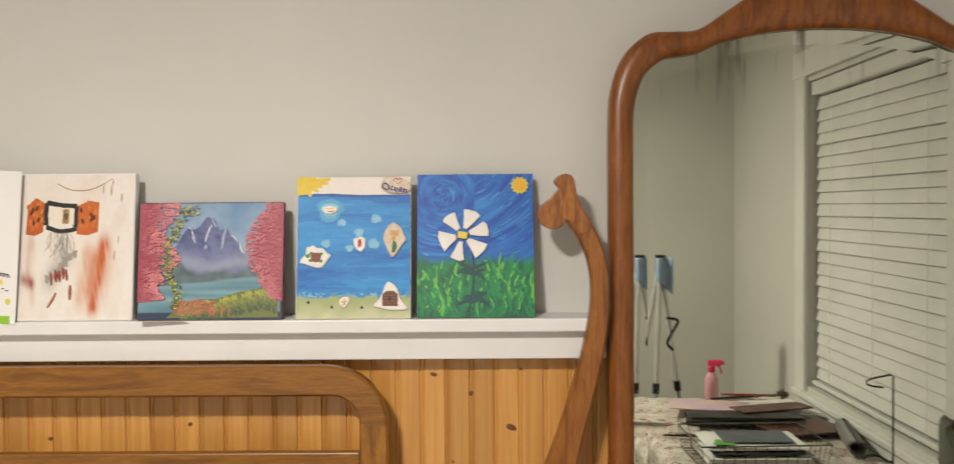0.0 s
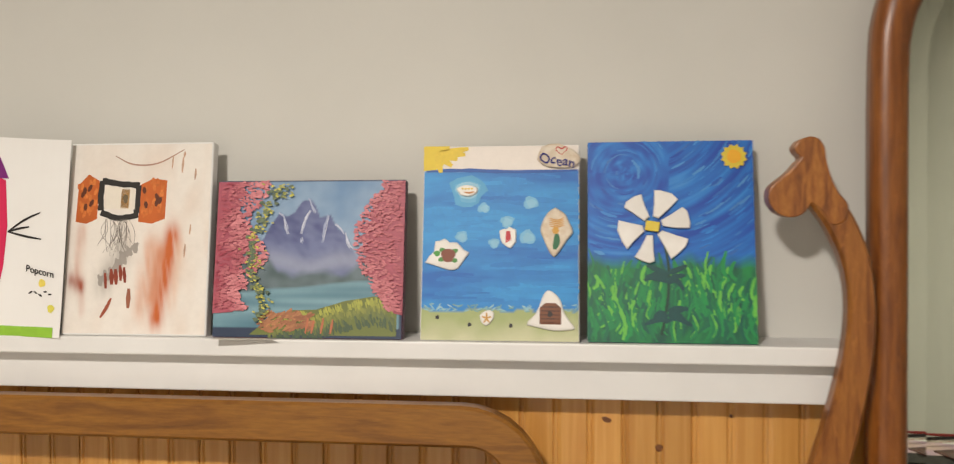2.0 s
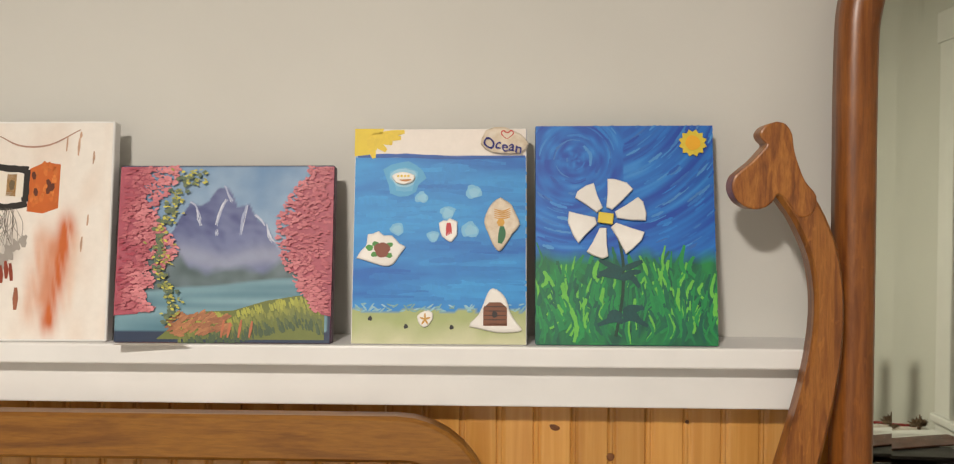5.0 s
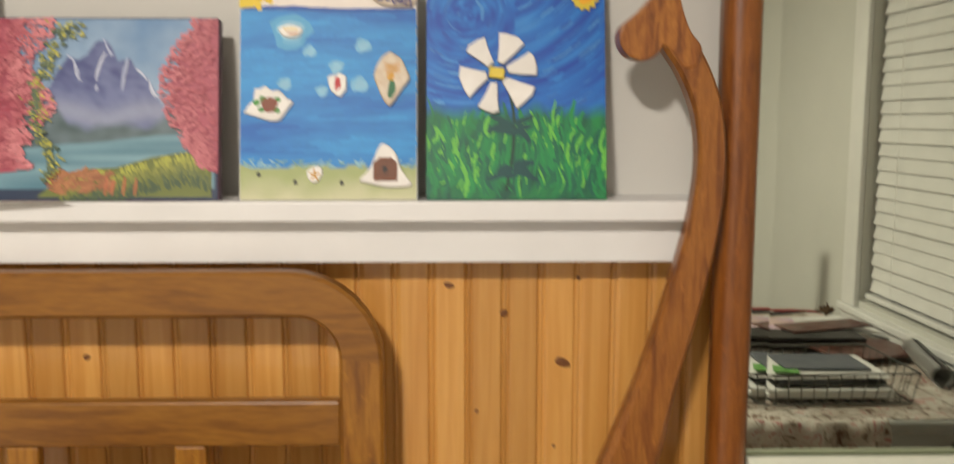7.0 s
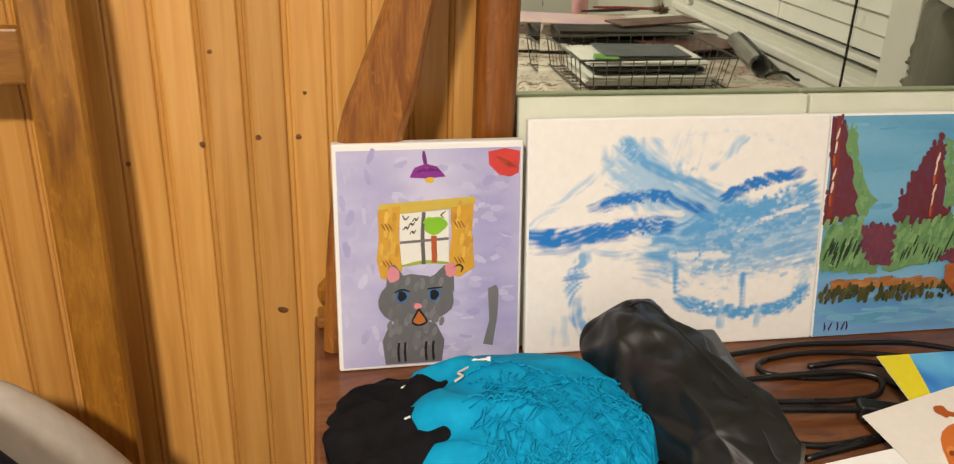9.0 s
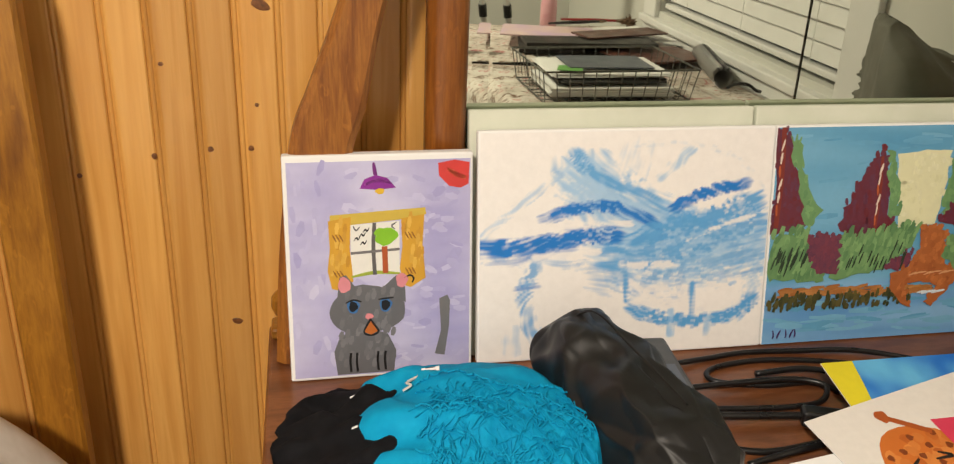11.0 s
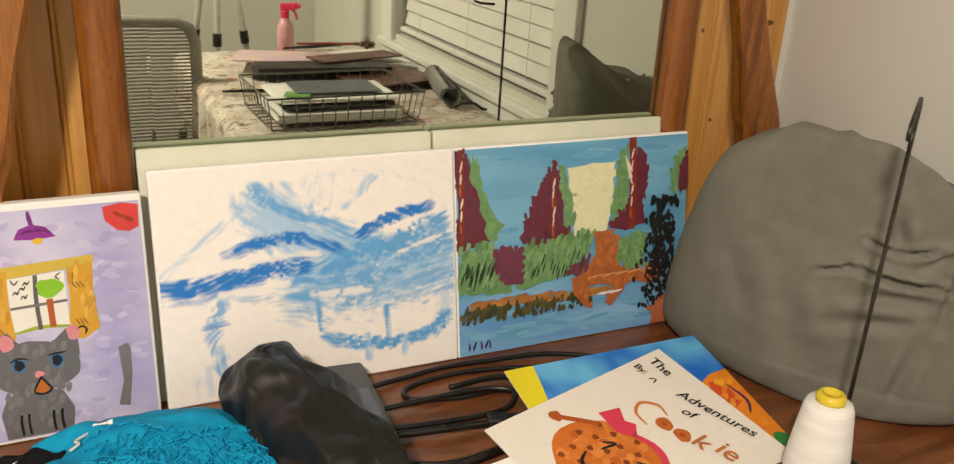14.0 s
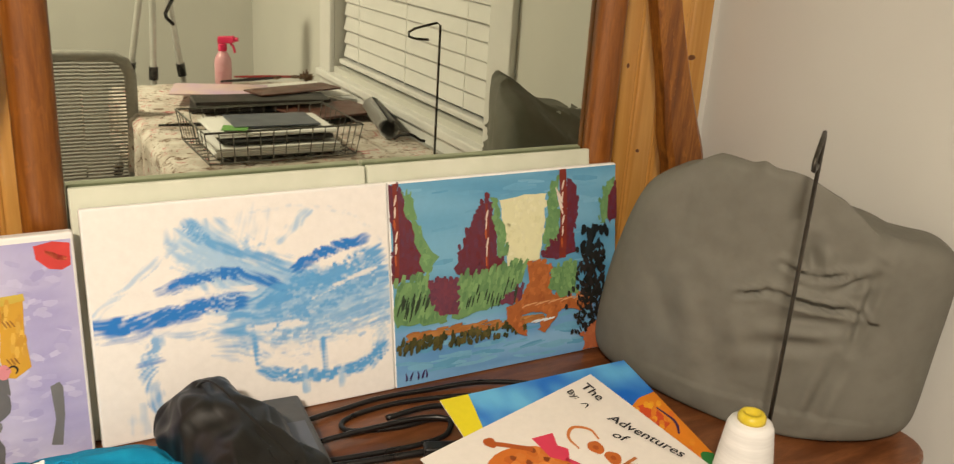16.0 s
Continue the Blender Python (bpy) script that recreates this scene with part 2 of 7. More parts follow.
brown_board = plain("brown_board", (0.06, 0.022, 0.018), (0.16, 0.06, 0.04), 0.4, 30)
red_paint = plain("red_paint", (0.30, 0.02, 0.02), (0.36, 0.03, 0.03), 0.4, 30)
dried_brown = plain("dried_leaf", (0.10, 0.055, 0.03), (0.19, 0.12, 0.07), 0.8, 90)
ink = plain("black_ink", (0.012, 0.011, 0.013), (0.02, 0.018, 0.02), 0.6, 90)
ink_blue = plain("blue_ink", (0.012, 0.012, 0.16), (0.02, 0.02, 0.22), 0.6, 90)
copper_ink = plain("copper_ink", (0.42, 0.13, 0.03), (0.52, 0.19, 0.05), 0.5, 90)
for _m in (black_cloth, navy_cloth, grey_nylon, blue_cloth):
    _m.node_tree.nodes["Principled BSDF"].inputs["Specular IOR Level"].default_value = 0.18
night_glass, _t, _b = nodes_of("window_glass", 0.03)
_b.inputs["Transmission Weight"].default_value = 1.0

floral, _t, _b = nodes_of("floral_cloth", 0.85)
_v = coords(_t, (1, 1, 1), False)
_c = ramp(_t, noise_of(_t, _v, 26, 4, 0.6, 1.5), [(0.36, (0.20, 0.12, 0.08)), (0.45, (0.66, 0.60, 0.54)), (0.58, (0.72, 0.68, 0.62)), (0.66, (0.55, 0.20, 0.20))])
_t.links.new(mixed(_t, _c, ramp(_t, noise_of(_t, _v, 9, 3), [(0.3, (0.6, 0.55, 0.5)), (0.6, (1, 1, 1))]), 1.0, "MULTIPLY"), _b.inputs["Base Color"])

# Old silvered glass: greenish, with blackened runs from the top edge.
mirror, _t, _b = nodes_of("old_mirror", 0.015, 1.0)
_v = coords(_t, (1, 1, 1), False)
_sep = _t.nodes.new("ShaderNodeSeparateXYZ")
_t.links.new(_v, _sep.inputs[0])
_top = _t.nodes.new("ShaderNodeMapRange")
_top.inputs["From Min"].default_value, _top.inputs["From Max"].default_value = 1.79, 1.95
_t.links.new(_sep.outputs["Z"], _top.inputs["Value"])
_runs = ramp(_t, noise_of(_t, coords(_t, (60, 1, 5), False), 1.0, 3, 0.6), [(0.55, (0, 0, 0)), (0.68, (1, 1, 1))])
_mask = mixed(_t, (0.0, 0.0, 0.0), _runs, _top.outputs[0])
_base = ramp(_t, noise_of(_t, _v, 3, 3), [(0.3, (0.56, 0.595, 0.495)), (0.7, (0.61, 0.645, 0.545))])
_t.links.new(mixed(_t, _base, (0.16, 0.15, 0.12), _mask), _b.inputs["Base Color"])

# Artist's paint: the colour of each brush mark, with streaks and relief.
art, _t, _b = nodes_of("brushed_paint", 0.5)
_a = _t.nodes.new("ShaderNodeAttribute")
_a.attribute_name = "pigment"
_v = coords(_t, (1, 1, 1))
_c = mixed(_t, _a.outputs["Color"], ramp(_t, noise_of(_t, _v, 110, 5, 0.6), [(0.3, (0.965, 0.965, 0.965)), (0.7, (1.02, 1.02, 1.02))]), 1.0, "MULTIPLY")
_t.links.new(_c, _b.inputs["Base Color"])
bumped(_t, _b, noise_of(_t, _v, 420, 4, 0.7), 0.15, 0.0005)


# ---------------------------------------------------------------- the room
X_EAST, Y_WALL, Y_BOARD, Y_SOUTH, X_WEST, Z_FLOOR, Z_CEIL = 1.27, 1.667, 1.655, -1.24, -2.3, 0.0, 2.42


def structure(name, bm, material, label):
    return tagged(part(name, bm, material), label, kind="structure")


structure("wall_north", box((X_WEST, Y_WALL, Z_FLOOR), (X_EAST, 1.80, Z_CEIL)), wall_paint, "warm grey painted wall above pine boards")
structure("wall_south", box((X_WEST, Y_SOUTH - 0.12, Z_FLOOR), (X_EAST, Y_SOUTH, Z_CEIL)), wall_paint, "warm grey painted wall")
structure("wall_west", box((X_WEST - 0.12, Y_SOUTH - 0.12, Z_FLOOR), (X_WEST, 1.80, Z_CEIL)), wall_paint, "warm grey painted wall")
WY0, WY1, WZ0, WZ1 = -0.22, 0.84, 0.92, 2.09
bm = box((X_EAST, Y_SOUTH - 0.12, Z_FLOOR), (X_EAST + 0.14, 1.80, WZ0))
box((X_EAST, Y_SOUTH - 0.12, WZ1), (X_EAST + 0.14, 1.80, Z_CEIL), bm=bm)
box((X_EAST, Y_SOUTH - 0.12, WZ0), (X_EAST + 0.14, WY0, WZ1), bm=bm)
box((X_EAST, WY1, WZ0), (X_EAST + 0.14, 1.80, WZ1), bm=bm)
structure("wall_east", bm, wall_paint, "warm grey painted wall with a window")
structure("floor", box((X_WEST - 0.12, Y_SOUTH - 0.12, Z_FLOOR - 0.1), (X_EAST + 0.14, 1.80, Z_FLOOR)), carpet, "brownish carpet floor")
structure("ceiling", box((X_WEST - 0.12, Y_SOUTH - 0.12, Z_CEIL), (X_EAST + 0.14, 1.80, Z_CEIL + 0.1)), ceiling_paint, "white painted ceiling")

win = tagged(thing("window_1", pose(0, 0, 0), "white painted window casing around a closed blind", "window"), kind="structure")
part("casing", box((X_EAST - 0.018, WY0 - 0.10, WZ0 - 0.02), (X_EAST, WY0, WZ1 + 0.02), 0.004), white_paint, win)
part("casing", box((X_EAST - 0.018, WY1, WZ0 - 0.02), (X_EAST, WY1 + 0.10, WZ1 + 0.02), 0.004), white_paint, win)
part("casing", box((X_EAST - 0.02, WY0 - 0.12, WZ1 + 0.02), (X_EAST, WY1 + 0.12, WZ1 + 0.12), 0.004), white_paint, win)
part("window_sill", box((X_EAST - 0.03, WY0 - 0.11, WZ0 - 0.045), (X_EAST + 0.10, WY1 + 0.11, WZ0 - 0.02), 0.005), white_paint, win)
part("apron", box((X_EAST - 0.016, WY0 - 0.10, WZ0 - 0.10), (X_EAST, WY1 + 0.10, WZ0 - 0.047), 0.004), white_paint, win)
pane = part("pane", box((X_EAST + 0.105, WY0 + 0.04, WZ0 + 0.02), (X_EAST + 0.109, WY1 - 0.04, WZ1 - 0.04)), night_glass, win)
fr = box((X_EAST + 0.09, WY0, WZ0 - 0.02), (X_EAST + 0.13, WY0 + 0.04, WZ1))
box((X_EAST + 0.09, WY1 - 0.04, WZ0 - 0.02), (X_EAST + 0.13, WY1, WZ1), bm=fr)
box((X_EAST + 0.09, WY0 + 0.04, WZ1 - 0.04), (X_EAST + 0.13, WY1 - 0.04, WZ1), bm=fr)
box((X_EAST + 0.09, WY0 + 0.04, WZ0 - 0.02), (X_EAST + 0.13, WY1 - 0.04, WZ0 + 0.02), bm=fr)
part("window_frame", fr, white_paint, win)

blind = thing("window_blind", pose(X_EAST + 0.035, (WY0 + WY1) / 2, WZ0), "closed white slatted blind hanging in the window", "blind")
HALF = (WY1 - WY0) / 2 - 0.012
part("headrail", box((-0.028, -HALF, WZ1 - WZ0 - 0.055), (0.028, HALF, WZ1 - WZ0 - 0.004), 0.004), white_paint, blind)
part("bottom_rail", box((-0.024, -HALF, 0.012), (0.020, HALF, 0.028), 0.004), white_paint, blind)
slat_bm = box((-0.0014, -HALF, -0.025), (0.0014, HALF, 0.025), 0.0008, 1)
slat = part("slat", slat_bm, white_paint, blind)
slat.matrix_basis = pose(0, 0, 0.06, 0, 13, 0)
for k in range(1, 24):
    s = new("slat", slat.data)
    s.parent = blind
    s.matrix_basis = pose(0.0012 * math.sin(k * 2.1), 0, 0.06 + 0.0445 * k, 0.12 * math.sin(k * 3.7), 13 + 1.2 * math.sin(k * 1.7), 0)
for y in (-0.36, 0.0, 0.36):
    part("cord", tube([(-0.017, y, 0.02), (-0.017, y, WZ1 - WZ0 - 0.05)], 0.0011, 5), white_paint, blind)

# The picture ledge above the boards.
ledge = thing("picture_ledge", pose(-1.0, 1.66, 1.348), "white painted picture ledge running along the wall", "shelf")
part("shelf_board", box((X_WEST + 1.0, 1.576 - 1.66, 1.400 - 1.348), (1.252, 0.007, 1.424 - 1.348), 0.0025), white_paint, ledge)
part("fascia", box((X_WEST + 1.0, 1.604 - 1.66, 0), (1.252, -0.005, 1.400 - 1.348), 0.002), white_paint, ledge)

fixture = thing("ceiling_lamp", pose(-0.50, -0.2, Z_CEIL), "round white flush ceiling lamp", "lamp")
part("base_plate", lathe([(0.13, -0.018), (0.15, -0.012), (0.15, -0.001)], 32), white_paint, fixture)


# ---------------------------------------------------------------- the bed
def arc(cx, cz, r, a0, a1, n=9):
    return [(cx + r * math.cos(radians(a)), cz + r * math.sin(radians(a))) for a in np.linspace(a0, a1, n)]


def bar_section(y0, y1, e=0.004):
    """A rectangle across a bar with eased edges, from inner to outer edge."""
    return [(0.0, y0 + e), (0.08, y0), (0.92, y0), (1.0, y0 + e), (1.0, y1 - e), (0.92, y1), (0.08, y1), (0.0, y1 - e)]


bed = thing("bed_headboard", pose(-0.87, 1.58, 0), "honey oak slatted headboard with rounded corners", "headboard")
HB, HY0, HY1 = -0.87, -0.017, 0.013
inner = [(0.680, 0.15)] + [(0.680, z) for z in (0.5, 0.9, 1.2)] + arc(0.632, 1.242, 0.048, 0, 90) + [(x, 1.290) for x in (0.4, 0.2)]
outer = [(0.731, 0.15)] + [(0.731, z) for z in (0.5, 0.9, 1.2)] + arc(0.622, 1.235, 0.109, 0, 90) + [(x, 1.344) for x in (0.4, 0.2)]
half = list(zip(inner, outer))
part("post", moulding(half[:5], bar_section(HY0, HY1)), bed_oak_up, bed)
part("post", moulding([((-a[0], a[1]), (-b[0], b[1])) for a, b in half[:5]], bar_section(HY0, HY1)), bed_oak_up, bed)
top = half[4:] + [((-a[0], a[1]), (-b[0], b[1])) for a, b in half[:3:-1]]
part("top_rail", moulding(top, bar_section(HY0, HY1)), bed_oak_along, bed)
part("cross_rail", box((-0.680, -0.011, 1.134), (0.680, 0.009, 1.189), 0.003), bed_oak_along, bed)
part("lower_rail", box((-0.680, -0.011, 0.42), (0.680, 0.009, 0.50), 0.003), bed_oak_along, bed)
spindle = box((-0.019, -0.009, 0.50), (0.019, 0.007, 1.134), 0.003)
spindle = part("spindle", spindle, bed_oak_up, bed)
spindle.location.x = 0.501
for k in range(1, 6):
    s = new("spindle", spindle.data)
    s.parent = bed
    s.location.x = 0.501 - 0.197 * k

mattress = thing("mattress", pose(-0.87, 0.62, 0.0), "thick mattress on a bed base under a navy blanket", "mattress")
part("base", box((-0.70, -0.92, 0.0), (0.70, 0.92, 0.34), 0.02), navy_cloth, mattress)
part("pad", box((-0.70, -0.92, 0.34), (0.70, 0.92, 0.62), 0.05, 4), linen, mattress)


def puffy(q, co):
    edge = (1 - abs(q.x) ** 3) * (1 - abs(q.y) ** 3)
    co.z = co.z * (0.25 + 0.75 * edge) + 0.01 * noise.noise(co * 9)
    return co


pillow = thing("pillow", pose(-0.415, 1.41, 0.595), "pale linen pillow propped against the headboard", "pillow")
part("pillowcase", soft_box((0.70, 0.25, 0.335), 20, 3.2, puffy), linen, pillow, smooth=True)
throw = thing("throw_blanket", pose(-0.455, 1.235, 0.70), "navy blue blanket bunched against the pillow", "blanket")
part("folded_cloth", soft_box((0.74, 0.26, 0.37), 20, 3.0, puffy), navy_cloth, throw, smooth=True)

# ---------------------------------------------------------------- the dresser and its mirror
TOP = 0.822
dresser = thing("dresser", pose(0.648, 1.385, 0), "dark brown wooden dresser with a worn top", "dresser")
part("body", box((-0.555, -0.235, 0.06), (0.555, 0.245, TOP - 0.026), 0.004), dresser_wood, dresser)
part("plinth", box((-0.54, -0.215, 0.0), (0.54, 0.24, 0.06)), dresser_wood, dresser)
for row, (z0, z1) in enumerate(((0.09, 0.31), (0.33, 0.55), (0.57, 0.77))):
    d = part("drawer", box((-0.53, -0.252, z0), (0.53, -0.236, z1), 0.004), dresser_wood, dresser)
    for x in (-0.3, 0.3):
        part("knob", tube([(x, -0.252, (z0 + z1) / 2), (x, -0.262, (z0 + z1) / 2), (x, -0.275, (z0 + z1) / 2)], [0.007, 0.008, 0.014], 12), dark_metal, d)
slab = box((-0.578, -0.262, TOP - 0.026), (0.578, 0.262, TOP))
corner = [e for e in slab.edges if abs(e.verts[0].co.z - e.verts[1].co.z) > 0.01 and e.verts[0].co.y < 0]
bmesh.ops.bevel(slab, geom=corner, offset=0.05, segments=6, affect="EDGES", profile=0.5)
rim = [e for e in slab.edges if e.verts[0].co.z > TOP - 0.002 and e.verts[1].co.z > TOP - 0.002 and len(e.link_faces) == 2]
bmesh.ops.bevel(slab, geom=rim, offset=0.006, segments=3, affect="EDGES", profile=0.5)
part("top", slab, dresser_wood, dresser, "worn dark brown wooden top")
rail = box((-0.574, 0.222, TOP), (0.574, 0.255, TOP + 0.016), 0.004)
box((-0.535, 0.228, TOP + 0.016), (0.535, 0.253, TOP + 0.046), 0.005, bm=rail)
part("back_rail", rail, bed_oak_along, dresser)
for sx in (-1, 1):
    part("scroll_end", lathe([(0.010, -0.003), (0.016, 0.0), (0.020, 0.010), (0.019, 0.022), (0.012, 0.030), (0.004, 0.034)], 16, at=(sx * 0.553, 0.236, TOP + 0.030)), bed_oak_up, dresser)

CX = 0.642
stand = thing("dresser_mirror", pose(CX, 1.596, TOP), "old oak framed swing mirror between curved arms", "mirror")
# Arms: rows of x from the middle, z, half width, turned into plan points.
ARM = [(-0.525, 0.0, 0.036), (-0.518, 0.12, 0.035), (-0.504, 0.25, 0.033), (-0.485, 0.31, 0.031), (-0.462, 0.39, 0.0235), (-0.434, 0.485, 0.021), (-0.413, 0.575, 0.0185),
       (-0.406, 0.645, 0.0165), (-0.412, 0.705, 0.0165), (-0.430, 0.752, 0.017), (-0.452, 0.785, 0.017)]


def arm(sign):
    rows = spline(ARM, 5)
    stations = []
    for i, (x, z, w) in enumerate(rows):
        a, b = rows[max(i - 1, 0)], rows[min(i + 1, len(rows) - 1)]
        n = Vector((-(b[1] - a[1]), b[0] - a[0])).normalized()
        stations.append(((sign * (x + n.x * w), z + n.y * w), (sign * (x - n.x * w), z - n.y * w)))
    y0, y1 = -0.046, -0.019
    return moulding(stations, [(0, y0 + 0.006), (0.12, y0), (0.88, y0), (1, y0 + 0.006), (1, y1), (0, y1)])


HEAD = [(-0.467, 0.857), (-0.457, 0.854), (-0.450, 0.843), (-0.448, 0.828), (-0.443, 0.810), (-0.435, 0.791), (-0.423, 0.775), (-0.427, 0.756), (-0.442, 0.752), (-0.453, 0.767), (-0.465, 0.777), (-0.471, 0.768),
        (-0.483, 0.761), (-0.497, 0.762), (-0.509, 0.770), (-0.515, 0.783), (-0.513, 0.796), (-0.504, 0.805), (-0.493, 0.814), (-0.483, 0.825), (-0.478, 0.832), (-0.483, 0.838), (-0.485, 0.845), (-0.479, 0.853)]


def ear(sign):
    """The carved ear at an arm's head: a small curl above a large round lobe, sawn from the flat board."""
    ring = spline(HEAD + HEAD[:1], 3)[:-1]
    bm = bmesh.new()
    front = bm.faces.new([bm.verts.new((sign * x, -0.0478, z)) for x, z in ring])
    made = bmesh.ops.extrude_face_region(bm, geom=[front])["geom"]
    for v in made:
        if isinstance(v, bmesh.types.BMVert):
            v.co.y = -0.0185
    bmesh.ops.recalc_face_normals(bm, faces=bm.faces[:])
    rim = [e for e in bm.edges if all(v.co.y < -0.047 for v in e.verts)]
    bmesh.ops.bevel(bm, geom=rim, offset=0.0022, segments=2, affect="EDGES", profile=0.5)
    return bm


for sign in (1, -1):
    a = part("arm", arm(sign), arm_oak_up, stand, "curved oak arm")
    part("carved_ear", ear(sign), arm_oak_ear, a)

# The frame: half of the inner and outer lines, from the middle of the foot to the middle of the crest.
IN = [(0.0, 0.135), (-0.15, 0.135), (-0.29, 0.138), (-0.333, 0.150), (-0.342, 0.20), (-0.342, 0.45), (-0.342, 0.70), (-0.342, 0.92), (-0.338, 0.985), (-0.322, 1.030),
      (-0.290, 1.058), (-0.262, 1.064), (-0.225, 1.070), (-0.185, 1.087), (-0.12, 1.102), (-0.06, 1.109), (0.0, 1.111)]
OUT = [(0.0, 0.085), (-0.15, 0.085), (-0.31, 0.087), (-0.370, 0.105), (-0.386, 0.18), (-0.386, 0.45), (-0.386, 0.70), (-0.386, 0.93), (-0.380, 1.010), (-0.357, 1.068),
       (-0.315, 1.104), (-0.270, 1.108), (-0.225, 1.112), (-0.172, 1.146), (-0.13, 1.172), (-0.06, 1.200), (0.0, 1.206)]
a, b = spline(IN, 5), spline(OUT, 5)
halfway = [((p[0], p[1]), (q[0], q[1])) for p, q in zip(a, b)]
loop = halfway + [((-p[0], p[1]), (-q[0], q[1])) for p, q in halfway[-2:0:-1]]
face = [(0.0, 0.008), (0.0, -0.004), (0.10, -0.010), (0.3, -0.016), (0.55, -0.018), (0.8, -0.015), (0.94, -0.009), (1.0, 0.0), (1.0, 0.016), (0.5, 0.016)]
f = part("frame", moulding(loop, face, True), oak_up, stand, "oiled oak mirror frame with a shaped crest")
f.data.shade_smooth()
part("backing", moulding([((p[0][0] * 0.5, 0.6 + (p[0][1] - 0.6) * 0.5), p[1]) for p in loop], [(0, 0.0165), (0.97, 0.0165), (0.97, 0.021), (0, 0.021)], True), oak_up, stand)
# Glass: a flat field and a bevelled border of 26 mm.
bm = bmesh.new()
edge = [Vector(p[0]) for p in loop]
mid = Vector((0, 0.62))
far = [bm.verts.new((p.x, 0.0085 - 0.00052, p.y)) for p in edge]
near = []
for i, p in enumerate(edge):
    d = (edge[(i + 1) % len(edge)] - edge[i - 1]).normalized()
    n = Vector((-d.y, d.x))
    n = n if n.dot(mid - p) > 0 else -n
    near.append(bm.verts.new((p.x + n.x * 0.026, 0.0085, p.y + n.y * 0.026)))
bm.faces.new(near)
for i in range(len(far)):
    k = (i + 1) % len(far)
    bm.faces.new((far[i], far[k], near[k], near[i]))
bmesh.ops.recalc_face_normals(bm, faces=bm.faces[:])
g = part("glass", bm, mirror, stand, "greenish bevelled old mirror glass")
g.data.transform(Matrix.Translation((0, 0, TOP)))
g.location.z = -TOP


